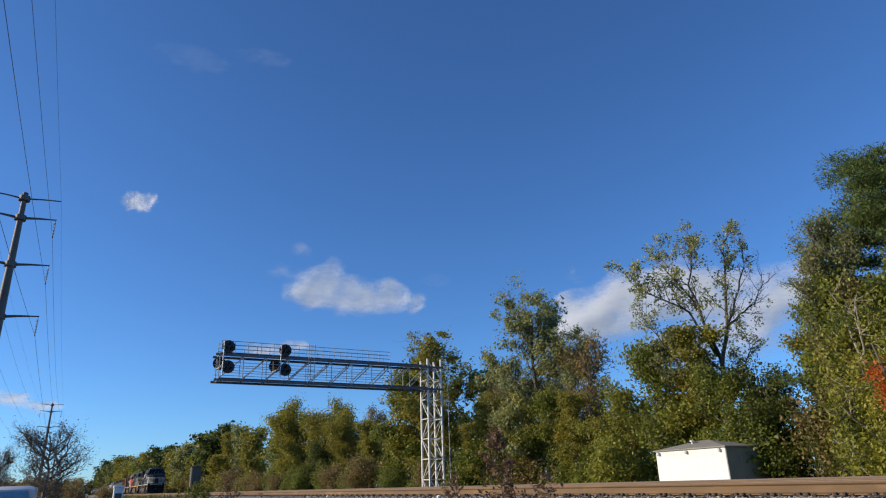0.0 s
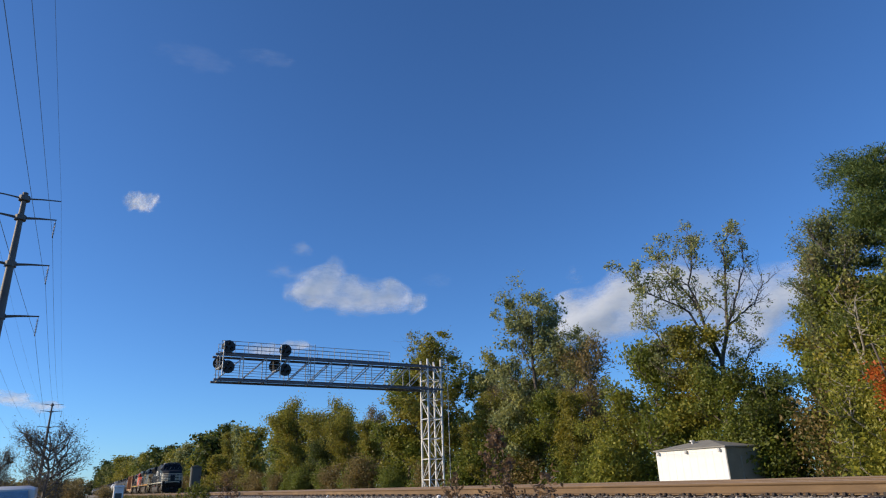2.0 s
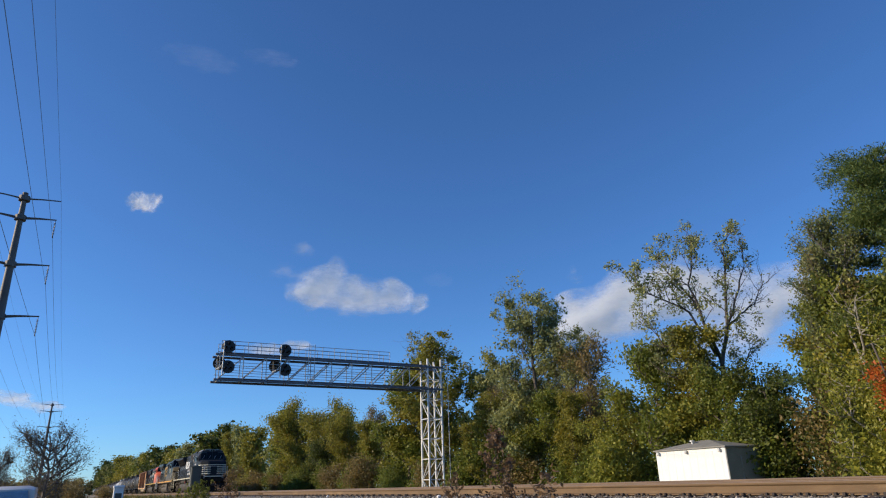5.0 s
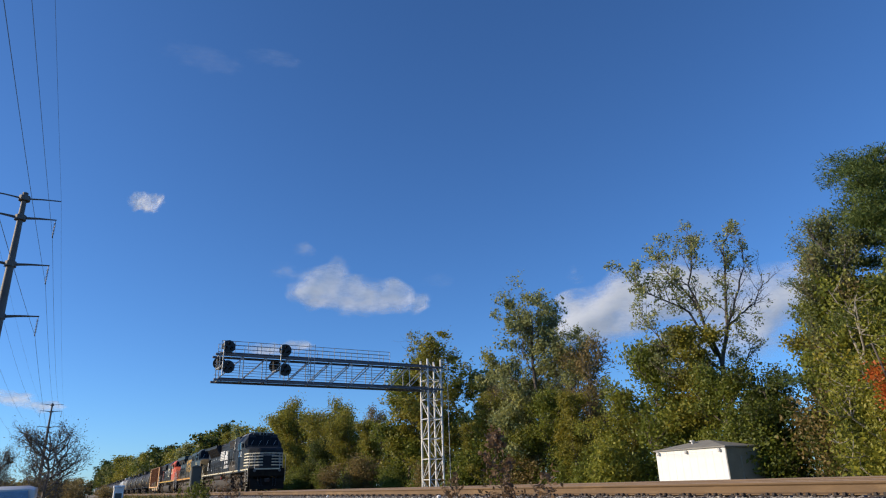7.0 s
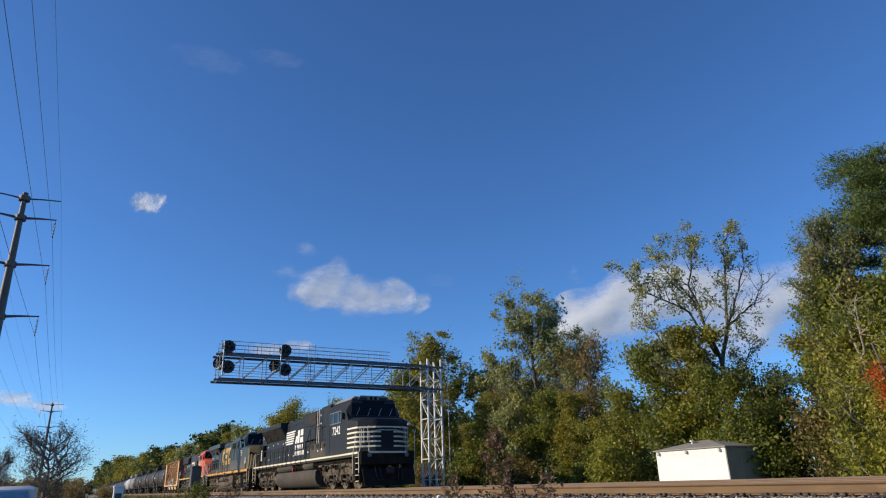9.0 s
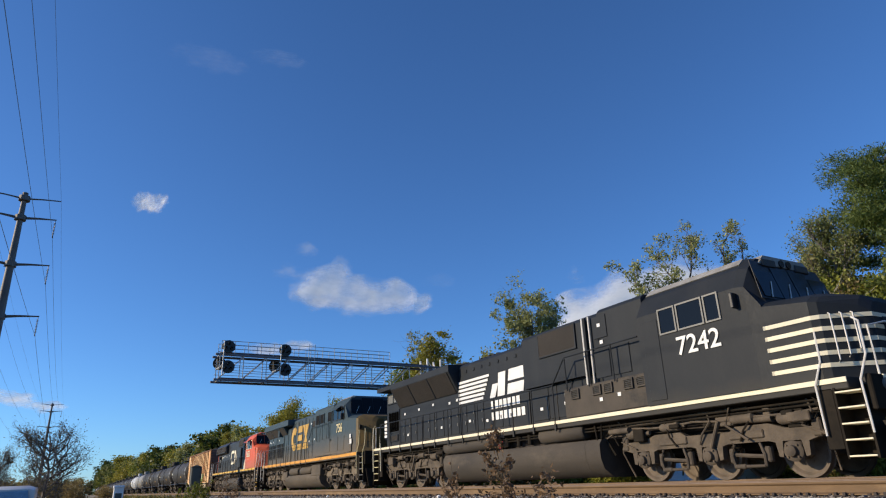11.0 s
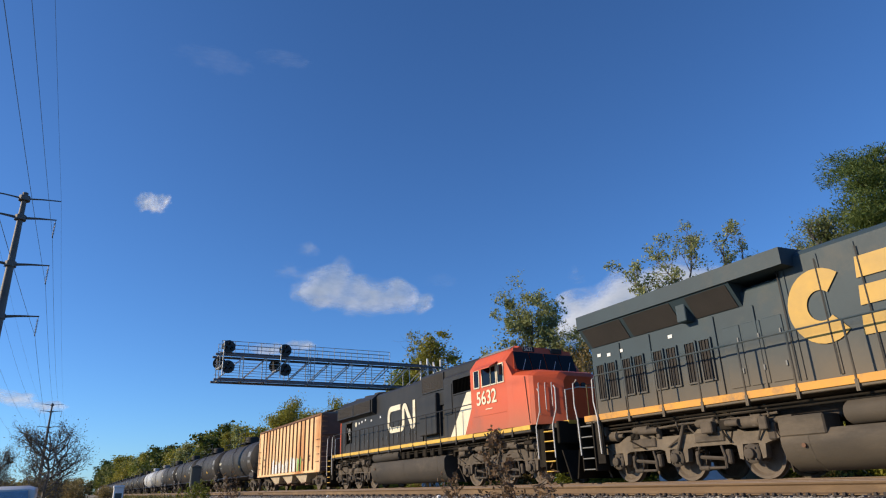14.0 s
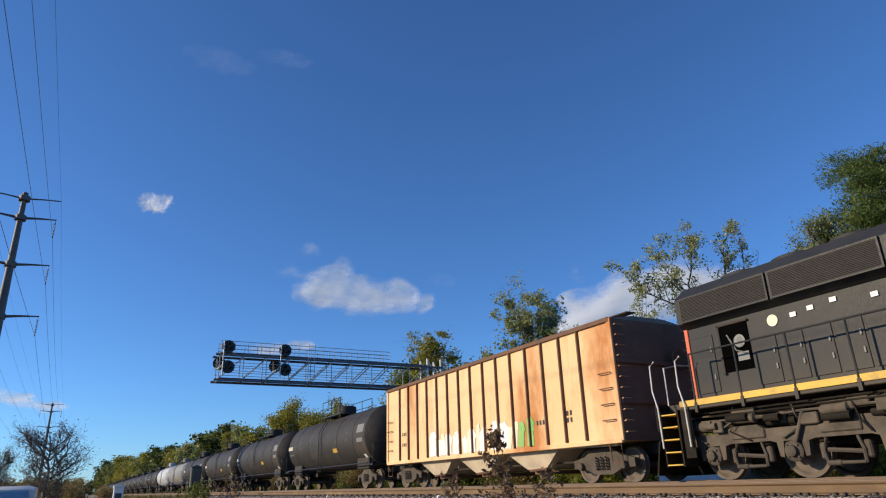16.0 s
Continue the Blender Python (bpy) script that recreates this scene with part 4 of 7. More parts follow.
def six_wheel_truck(root, x, axles, ge=False):
    """Side frames with pedestals, journals, springs, brake cylinders and pipework of one three-axle truck."""
    a0, a1 = axles[0] - 0.72, axles[-1] + 0.72
    rnd = random.Random(int(x * 10) + int(ge))
    for k in (-1, 1):
        y = k * 1.13
        top = 1.16 if ge else 1.12
        upper = [(a0, 0.82), (a0 + 0.08, 0.98), (axles[0] + 0.1, 1.0), (axles[0] + 0.45, top), (axles[1] - 0.75, top), (axles[1] - 0.6, top - 0.1), (axles[1] + 0.6, top - 0.1), (axles[1] + 0.75, top),
                 (axles[-1] - 0.45, top), (axles[-1] - 0.1, 1.0), (a1 - 0.08, 0.98), (a1, 0.82)]
        lower = []
        for ax in reversed(axles):
            lower += [(ax + 0.50, 0.76), (ax + 0.36, 0.72), (ax + 0.33, 0.44), (ax + 0.24, 0.42), (ax + 0.20, 0.74), (ax - 0.20, 0.74), (ax - 0.24, 0.42), (ax - 0.33, 0.44), (ax - 0.36, 0.72), (ax - 0.50, 0.76)]
        beam = part("truck_frame", Shape().loft([[(px, y + d, pz) for px, pz in upper + lower] for d in (-0.08, 0.08)]), M["truck_tan" if ge else "truck"], root, "dusty cast truck side frame")
        for i in range(2):
            m = (axles[i] + axles[i + 1]) / 2
            part("frame_web", Shape().box(m - 0.42, m + 0.42, y + k * 0.075, y + k * 0.12, 0.84, top - 0.1, 0.03), M["truck"], beam)
        for ax in axles:
            j = Shape().box(ax - 0.19, ax + 0.19, y - 0.10, y + 0.06, 0.36, 0.72, 0.04)
            j.turned([(y + k * 0.04, 0.0), (y + k * 0.04, 0.20), (y + k * 0.09, 0.21), (y + k * 0.12, 0.17), (y + k * 0.12, 0.12), (y + k * 0.20, 0.11), (y + k * 0.22, 0.07), (y + k * 0.22, 0.0)], "y", 18, (ax, 0, 0.53))
            box = part("journal_box", j, M["bogie"], root, "", None, True)
            for b in range(4):
                t = math.pi * (0.25 + 0.5 * b)
                part("bolt", Shape().tube([(ax + 0.16 * math.cos(t), y + k * 0.1, 0.53 + 0.16 * math.sin(t)), (ax + 0.16 * math.cos(t), y + k * 0.15, 0.53 + 0.16 * math.sin(t))], 0.022, 6), M["truck"], box)
        for d in (-0.62, 0.62):
            part("coil_spring", coil(axles[1] + d, y - k * 0.02, 0.58, 0.90, 0.09), M["pilot"], root)
        for m, z, rr in ((axles[0] - 0.12, 1.18, 0.12), ((axles[0] + axles[1]) / 2, 1.27, 0.10), ((axles[1] + axles[2]) / 2, 1.27, 0.10), (axles[-1] + 0.12, 1.18, 0.12)):
            b = Shape().turned([(m - 0.30, 0.0), (m - 0.30, rr * 0.7), (m - 0.24, rr), (m + 0.16, rr), (m + 0.2, rr * 1.15), (m + 0.26, rr * 1.15), (m + 0.3, rr * 0.5), (m + 0.44, rr * 0.4), (m + 0.44, 0.0)], "x", 16, (0, y + k * 0.10, z))
            part("brake_cylinder", b, M["truck"], root, "", None, True)
        for i in range(2):
            m = (axles[i] + axles[i + 1]) / 2
            g = Shape().tube([(m - 0.32, y + k * 0.10, 0.74), (m - 0.40, y + k * 0.12, 0.5), (m - 0.36, y + k * 0.10, 0.26)], 0.035, 6)
            g.tube([(m + 0.30, y + k * 0.10, 0.74), (m + 0.38, y + k * 0.12, 0.5), (m + 0.36, y + k * 0.10, 0.26)], 0.035, 6)
            g.turned([(m - 0.36, 0.0), (m - 0.36, 0.05), (m - 0.1, 0.055), (m - 0.08, 0.035), (m + 0.36, 0.03), (m + 0.36, 0.0)], "x", 10, (0, y + k * 0.12, 0.27))
            g.tube([(m - 0.34, y + k * 0.06, 0.52), (m + 0.34, y + k * 0.06, 0.46)], 0.045, 6)
            g.box(m - 0.50, m - 0.36, y - 0.10, y + 0.04, 0.34, 0.66, 0.03).box(m + 0.36, m + 0.50, y - 0.10, y + 0.04, 0.34, 0.66, 0.03)
            part("brake_rigging", g, M["bogie"], root, "dusty brake levers and rods between the wheels")
        for n in range(3):
            p = Shape()
            z = 1.30 + 0.09 * n
            pts = [(a0 - 0.1 + n * 0.2, y + k * (0.13 - 0.05 * n), z)]
            while pts[-1][0] < a1 - 0.5:
                pts.append((pts[-1][0] + rnd.uniform(0.5, 0.9), y + k * (0.13 - 0.05 * n), z + rnd.uniform(-0.035, 0.035)))
            p.tube(pts, 0.026 - 0.004 * n, 6)
            part("brake_pipe", p, M["truck"], root, "bent brake and sand pipes")
        for q in range(5):
            px = a0 + 0.25 + q * (a1 - a0 - 0.5) / 4 + rnd.uniform(-0.1, 0.1)
            h = Shape().tube([(px, y + k * 0.10, 1.52), (px + 0.10, y + k * 0.17, 1.28), (px + 0.16 * rnd.choice((-1, 1)), y + k * 0.16, 1.02), (px + 0.30 * rnd.choice((-1, 1)), y + k * 0.12, 0.80)], 0.022, 6)
            part("hose", h, M["pilot"] if q % 2 else M["truck"], root)
        for e, d in ((a0 + 0.15, -1), (a1 - 0.15, 1)):
            part("sand_pipe", Shape().tube([(e, y + k * 0.04, 1.2), (e + d * 0.18, y + k * 0.02, 0.75), (e + d * 0.10, y - k * 0.25, 0.14)], 0.026, 6), M["truck"], root)
            part("end_bracket", Shape().box(e - 0.1, e + 0.1, y - 0.11, y + 0.11, 0.78, 1.14, 0.03), M["bogie"], root)
        part("damper", Shape().tube([(axles[1] + 0.12, y + k * 0.15, 0.70), (axles[1] + 0.40, y + k * 0.15, 1.28)], 0.045, 8), M["truck"], root)
    part("bolster", Shape().box(a0 + 0.4, a1 - 0.4, -0.7, 0.7, 0.62, 1.25, 0.05), M["pilot"], root, "dark truck bolster and motors")


def section(x, w, zs, wt, zt, z0=1.8):
    """A cab or hood outline across the vehicle."""
    wm, zm = (w * 0.55 + wt * 0.45), zs + (zt - zs) * 0.62
    return [(x, -w, z0), (x, -w, zs), (x, -wm, zm), (x, -wt, zt), (x, wt, zt), (x, wm, zm), (x, w, zs), (x, w, z0)]


def hood(root, x0, x1, w, zt, mat, name="long_hood", z0=1.8):
    s = Shape().loft([section(x, w, zt - 0.14, w - 0.16, zt, z0) for x in (x0, x1)])
    return part(name, s, mat, root)


def doors(root, x0, x1, w, za, zb, n, mat):
    """Equal hood doors on both sides, each proud of the hood with two latches."""
    step = (x1 - x0) / n
    s = Shape().box(-step / 2 + 0.03, step / 2 - 0.03, -0.012, 0.012, za, zb, 0.008)
    me = s.mesh("hood_door", mat)
    latch = Shape().box(-0.02, 0.02, -0.02, 0.02, -0.06, 0.06, 0.006).mesh("latch", M["loco_grey"])
    for i in range(n):
        for k in (-1, 1):
            d = part("hood_door", me, None, root, "", (x0 + (i + 0.5) * step, k * (w + 0.008), 0))
            for z in (za + 0.35, zb - 0.35):
                part("latch", latch, None, d, "", (step / 2 - 0.1, k * 0.02, z))


def louvre(root, x0, x1, y, za, zb, mat, name="grille", slats=None, upright=False, frame_mat=None, label=""):
    """A framed grille set in a side wall, with real slats."""
    k = -1 if y < 0 else 1
    s = Shape().box(x0, x1, y, y + k * 0.02, za, zb)
    b = part(name, s, mat, root, label)
    fr = Shape()
    for p in ((x0 - 0.04, x1 + 0.04, za - 0.04, za), (x0 - 0.04, x1 + 0.04, zb, zb + 0.04), (x0 - 0.04, x0, za, zb), (x1, x1 + 0.04, za, zb)):
        fr.box(p[0], p[1], y, y + k * 0.05, p[2], p[3])
    part("frame", fr, frame_mat or mat, b)
    n = slats or max(4, int((x1 - x0) / 0.12 if upright else (zb - za) / 0.09))
    sl = Shape()
    for i in range(n):
        if upright:
            q = x0 + (i + 0.5) * (x1 - x0) / n
            sl.box(q - 0.015, q + 0.015, y + k * 0.02, y + k * 0.045, za, zb)
        else:
            q = za + (i + 0.5) * (zb - za) / n
            sl.box(x0, x1, y + k * 0.02, y + k * 0.045, q - 0.012, q + 0.012)
    tagged(part("slat", sl, mat, b), kind="stuff")


def windows(root, spans, y, za, zb, frame_mat):
    for x0, x1 in spans:
        for k in (-1, 1):
            g = part("side_window", Shape().box(x0, x1, k * y, k * (y + 0.012), za, zb), M["glass"], root, "dark cab side window")
            f = Shape()
            for p in ((x0 - 0.04, x1 + 0.04, za - 0.04, za), (x0 - 0.04, x1 + 0.04, zb, zb + 0.04), (x0 - 0.04, x0, za, zb), (x1, x1 + 0.04, za, zb)):
                f.box(p[0], p[1], k * (y - 0.005), k * (y + 0.03), p[2], p[3])
            part("window_frame", f, frame_mat, g)


def front_window(xf, slope, zr, nose_z):
    """Points on the sloping front of a cab: across, down from the roof, and proud of it."""
    def at(y, v, out):
        return (xf + slope * v + out * 0.9, y, (zr - 0.06) + (nose_z - zr + 0.06) * v + out * 0.35)
    return at


SIX = [(0, 1, 2, 3), (7, 6, 5, 4), (0, 4, 5, 1), (1, 5, 6, 2), (2, 6, 7, 3), (3, 7, 4, 0)]


def cab(root, xr, xf, xn, mats, zr=4.68, nose_z=3.62, ge=False, shield=None, digits="", zs=4.08):
    """The wide-nosed cab: body, windshield panes, bevelled nose with its door, headlights and number boards."""
    body, nose_mat, frame_mat = mats
    slope = 0.42 if ge else 0.30
    w = 1.57
    c = Shape().loft([section(xr, w, zs, 0.95, zr), section(xf - 0.25, w, zs, 0.95, zr), section(xf, w, zs - 0.04, 0.92, zr - 0.06), section(xf + slope, w - 0.02, nose_z - 0.12, 1.0, nose_z)])
    part("cab", c, body, root)
    xb = xf + slope
    cut = xn - 0.70
    base, brow = section(xb - 0.02, w - 0.02, nose_z - 0.16, 1.18, nose_z - 0.005), section(cut, w - 0.06, nose_z - 0.30, 1.12, nose_z - 0.09)
    front = [section(cut + 0.004, w - 0.062, nose_z - 0.302, 1.118, nose_z - 0.092), section(cut + 0.14, w - 0.13, nose_z - 0.33, 1.02, nose_z - 0.11),
             section(xn - 0.12, 0.84, nose_z - 0.44, 0.66, nose_z - 0.22), section(xn, 0.66, nose_z - 0.56, 0.5, nose_z - 0.36)]
    part("nose_side", Shape().loft([base, brow]), body, root, "", None, True)
    nose = part("nose", Shape().loft(front), nose_mat, root)
    at = front_window(xf, slope, zr, nose_z)
    ring = [at(y, v, o) for o in (0.0, 0.012) for y, v in ((-1.24, 0.08), (1.24, 0.08), (1.42, 0.94), (-1.42, 0.94))]
    part("windshield_frame", Shape().add(ring, SIX), shield or M["black"], root, "" if shield else "black windshield surround")
    for y0, y1 in ((-1.30, -0.66), (-0.63, -0.02), (0.02, 0.63), (0.66, 1.30)):
        inner = min(abs(y0), abs(y1)) < 0.3
        va = (0.1 if inner else 0.2) if ge else (0.2 if inner else 0.32)
        va, vb = (0.26, 0.95) if shield else (va, 0.9)
        g = part("windshield", Shape().add([at(y, v, o) for o in (0.015, 0.035) for y, v in ((y0, va), (y1, va), (y1, vb), (y0, vb))], SIX), M["glass"], root, "dark windshield pane")
        ym = (y0 + y1) / 2
        part("wiper", Shape().tube([at(ym - 0.1, vb + 0.02, 0.05), at(ym + 0.12, 0.55, 0.05)], 0.012, 4), M["handrail_w"], g)
    for k in (-1, 1):
        if not ge:
            b = part("number_board", Shape().box(xf - 0.16, xf + 0.1, k * 0.86, k * 0.36, zr - 0.26, zr - 0.07, 0.02), M["black"], root, "dark number board")
            if digits and k < 0:
                lettering("board_digits", digits, 0.2, M["cream"], b, pose(xf + 0.104, -0.82, zr - 0.23, 90, 0, 90), 0.9)
        zm = zs + (zr - zs) * 0.62
        za = zm + (zr - zm) * 0.4
        # sunlight along the roof edge, put in as a paler strip
        part("roof_edge", Shape().loft([[(x, k * 1.168, za + 0.018), (x, k * 0.962, zr + 0.018), (x, k * 0.9, zr - 0.02), (x, k * 1.05, za - 0.05)] for x in (xr + 0.05, xf - 0.27)]), M["roof_pale"], root, "roof edge painted pale as if catching the sun")
        part("mirror", Shape().box(xf - 0.28, xf - 0.2, k * 1.58, k * 1.74, 3.6, 3.95, 0.015), M["black"], root)
    zl = zr - 0.12
    for k in (() if shield or ge else (-0.13, 0.13)):
        part("headlight", Shape().turned([(xf + 0.03, 0.0), (xf + 0.03, 0.09), (xf + 0.10, 0.09), (xf + 0.10, 0.0)], "x", 14, (0, k, zl)), M["glass"], root, "unlit headlight")
    part("nose_door", Shape().box(xn - 0.005, xn + 0.02, -0.36, 0.36, 1.85, nose_z - 0.66, 0.01), nose_mat, root)
    for k in (-1, 1):
        g = Shape()
        for n in range(3):
            u = 0.22 + 0.28 * n
            px, py = cut + 0.14 + (xn - cut - 0.26) * u, 1.44 - 0.60 * u
            g.tube([(px, k * (py + 0.0), 2.1 + 0.1 * n), (px + 0.07, k * (py + 0.07), 2.14 + 0.1 * n), (px + 0.07, k * (py + 0.07), 3.05), (px, k * py, 3.09)], 0.016, 5)
        part("nose_grab", g, M["handrail_w"] if not ge else M["nose_yellow"], nose)


def steps(root, x, sign, mat, tread_mat, rail_mat, z_low=0.32):
    """Corner steps on both sides at one end, with treads, stringers and grab irons."""
    for k in (-1, 1):
        st = Shape().box(x - 0.30, x - 0.26, k * 1.05, k * 1.52, z_low, 1.62).box(x + 0.22, x + 0.26, k * 1.05, k * 1.52, z_low, 1.62).box(x - 0.28, x + 0.24, k * 1.03, k * 1.07, z_low, 1.62)
        w = part("stepwell", st, M["pilot"], root)
        part("side_plate", Shape().box(x - sign * 0.32, x - sign * 0.62, k * 1.46, k * 1.50, 0.5, 1.62, 0.01), M["pilot"], root, "dark plate beside the steps")
        for i in range(5):
            z = z_low + 0.03 + i * 0.29
            part("tread", Shape().box(x - 0.26, x + 0.22, k * 1.12, k * 1.54, z, z + 0.032, 0.006), tread_mat, w)
        for d in (-sign * 0.56, sign * 0.28):
            g = Shape().tube([(x + d, k * 1.56, 0.75), (x + d, k * 1.58, 1.7), (x + d + sign * 0.16, k * 1.52, 2.15), (x + d + sign * 0.16, k * 1.50, 2.78), (x + d + sign * 0.04, k * 1.46, 2.88)], 0.021, 6)
            part("grab_rail", g, rail_mat, root)


def end_gear(root, x, sign, plow):
    """Coupler, drawbar pocket, hoses, end plate and snow plough."""
    part("end_plate", Shape().box(x - sign * 0.05, x + sign * 0.06, -1.5, 1.5, 1.15, 1.8, 0.02), M["pilot"], root)
    c = Shape().box(x, x + sign * 0.36, -0.13, 0.13, 0.72, 0.98, 0.04).box(x + sign * 0.28, x + sign * 0.50, -0.24, 0.2, 0.68, 1.02, 0.07)
    part("coupler", c, M["iron"], root, "rusty knuckle coupler")
    for k in (-0.75, -0.5, 0.5, 0.75):
        part("air_hose", Shape().tube([(x + sign * 0.06, k, 1.1), (x + sign * 0.22, k, 0.8), (x + sign * 0.3, k * 0.92, 0.45), (x + sign * 0.45, k * 0.8, 0.38)], 0.026, 6), M["black"], root)
    if plow:
        p = Shape()
        a = [(x + sign * 0.1, -1.45, 0.95), (x + sign * 0.1, 1.45, 0.95), (x + sign * 0.35, 1.4, 0.14), (x + sign * 0.62, 0.0, 0.12), (x + sign * 0.35, -1.4, 0.14)]
        b = [(q[0] - sign * 0.05, q[1], q[2]) for q in a]
        p.add(a + b, [(0, 1, 2, 3, 4), (9, 8, 7, 6, 5), (0, 5, 6, 1), (1, 6, 7, 2), (2, 7, 8, 3), (3, 8, 9, 4), (4, 9, 5, 0)])
        part("snow_plough", p, M["pilot"], root, "black snow plough")


def side_rails(root, x0, x1, n, mat, gaps=()):
    post = Shape().tube([(0, 0, 1.5), (0, 0, 2.86)], 0.023, 6).box(-0.035, 0.035, -0.02, 0.02, 1.5, 1.72).mesh("stanchion", mat)
    for k in (-1, 1):
        for i in range(n):
            part("stanchion", post, None, root, "", (x0 + i * (x1 - x0) / (n - 1), k * 1.53, 0))
        part("handrail", Shape().tube([(x0, k * 1.53, 2.86), (x1, k * 1.53, 2.86)], 0.021, 6), mat, root)


def fuel_tank(root, x0, x1, mat, z0=0.24, z1=1.36):
    w = 1.46
    o = [(-w + 0.10, z1), (-w, z1 - 0.14), (-w, z0 + 0.5), (-w + 0.1, z0 + 0.22), (-w + 0.42, z0), (w - 0.42, z0), (w - 0.1, z0 + 0.22), (w, z0 + 0.5), (w, z1 - 0.14), (w - 0.10, z1)]
    part("fuel_tank", Shape().loft([[(x, y, z) for y, z in o] for x in (x0, x1)]), mat, root, "dusty fuel tank slung under the frame", None, True)
    for x in (x0 + 0.6, (x0 + x1) / 2, x1 - 0.6):
        part("tank_strap", Shape().loft([[(q, y * 1.004, z) for y, z in o] for q in (x - 0.012, x + 0.012)]), mat, root)
    for k in (-1, 1):
        part("fuel_filler", Shape().turned([(k * 1.45, 0.0), (k * 1.45, 0.045), (k * 1.50, 0.045), (k * 1.50, 0.0)], "y", 10, (x0 + 0.5, 0, z1 - 0.3)), M["hopper_rust_shade"], root, "rusty fuel filler cap")


def roof_fan(root, x, z, r=0.62):
    part("cooling_fan", Shape().turned([(z, r), (z + 0.14, r), (z + 0.16, r - 0.05), (z + 0.11, 0.0)], "z", 20, (x, 0, 0)), M["grille"], root, "", None, True)


def small_decals(root, xs, y, z, mat=None, size=0.07):
    for i, x in enumerate(xs):
        part("decal", Shape().box(x - size, x + size, y - 0.006, y, z + 0.05 * (i % 3) - size * 0.7, z + 0.05 * (i % 3) + size * 0.7), mat or M["white_mark"], root, "small white notice")


def bent_bar(root, name, pts, wide, y, mat, label=""):
    """A flat painted stroke along a line of (x, z) points on a side."""
    s = Shape()
    for i in range(len(pts) - 1):
        a, b = Vector((pts[i][0], 0, pts[i][1])), Vector((pts[i + 1][0], 0, pts[i + 1][1]))
        d = (b - a).normalized()
        n = Vector((-d.z, 0, d.x)) * wide / 2
        a, b = a - d * wide * 0.25 * (i > 0), b + d * wide * 0.25 * (i < len(pts) - 2)
        dy = y - 0.0007 * (i % 3)
        q = [a + n, b + n, b - n, a - n]
        s.add([(p.x, dy - 0.004, p.z) for p in q] + [(p.x, dy + 0.004, p.z) for p in q], [(0, 1, 2, 3), (7, 6, 5, 4), (0, 4, 5, 1), (1, 5, 6, 2), (2, 6, 7, 3), (3, 7, 4, 0)])
    return part(name, s, mat, root, label)


def ribbon(root, name, pts, wide, y, mat, label=""):
    """One flat painted band of even width that follows a bent line of (x, z) points on a side."""
    rows = []
    for i, p in enumerate(pts):
        a, b = Vector(pts[max(i - 1, 0)]), Vector(pts[min(i + 1, len(pts) - 1)])
        d = (b - a).normalized()
        n = Vector((-d.y, d.x)) * wide / 2
        rows.append([(p[0] + n.x, y - 0.004, p[1] + n.y), (p[0] - n.x, y - 0.004, p[1] - n.y), (p[0] - n.x, y + 0.004, p[1] - n.y), (p[0] + n.x, y + 0.004, p[1] + n.y)])
    return part(name, Shape().loft(rows), mat, root, label)


def slanted(x0, x1, z0, z1, lean, y):
    """A flat painted block on a side, leaning forward by lean."""
    q = [(x0, z0), (x1, z0), (x1 + lean, z1), (x0 + lean, z1)]
    return Shape().add([(a, y - 0.003, b) for a, b in q] + [(a, y + 0.003, b) for a, b in q], [(0, 1, 2, 3), (7, 6, 5, 4), (0, 4, 5, 1), (1, 5, 6, 2), (2, 6, 7, 3), (3, 7, 4, 0)])


def frame_and_deck(root, hl, stripe, z_stripe, mat, front, rear):
    part("underframe", Shape().box(-hl + 0.4, hl - 0.4, -0.75, 0.75, 1.15, 1.6, 0.04), M["iron"], root, "dark steel underframe")
    part("deck", Shape().box(-hl, hl, -1.5, 1.5, 1.58, 1.80, 0.015), mat, root)
    for k in (-1, 1):
        part("sill_stripe", Shape().box(-hl, hl, k * 1.5, k * 1.53, z_stripe, 1.80, 0.005), stripe, root, "painted sill stripe")
    for k, end in ((1, front), (-1, rear)):
        if end > hl:
            part("end_platform", Shape().box(k * hl, k * end, -1.08, 1.08, 1.60, 1.80, 0.015), mat, root)
    for y in (-1.28, 1.28):
        for z in (1.47, 1.39):
            part("air_pipe", Shape().tube([(-hl + 0.6, y, z), (hl - 0.6, y, z)], 0.022, 6), M["pilot"], root)
    rnd = random.Random(int(hl * 100))
    for k in (-1, 1):
        for i in range(34):
            x = rnd.uniform(3.9, hl - 0.3) * rnd.choice((-1, 1))
            y, z = k * rnd.uniform(1.12, 1.36), rnd.uniform(1.1, 1.42)
            q = rnd.random()
            dark = M["truck"] if rnd.random() < 0.5 else M["pilot"]
            if q < 0.4:
                a, b, c = rnd.uniform(0.06, 0.26), rnd.uniform(0.04, 0.1), rnd.uniform(0.05, 0.17)
                part("brake_valve", Shape().box(x - a, x + a, y - b, y + b, z - c, z + c, 0.02), dark, root)
            elif q < 0.7:
                part("hose", Shape().tube([(x, y, 1.55), (x + rnd.uniform(-0.2, 0.2), y + k * 0.04, z), (x + rnd.uniform(-0.6, 0.6), y, z - rnd.uniform(0.1, 0.5))], rnd.uniform(0.016, 0.032), 5), dark, root)
            else:
                a = rnd.uniform(0.15, 0.4)
                part("cylinder", Shape().turned([(x - a, 0.0), (x - a, 0.07), (x + a, 0.08), (x + a, 0.0)], "x", 12, (0, y, z)), dark, root, "", None, True)


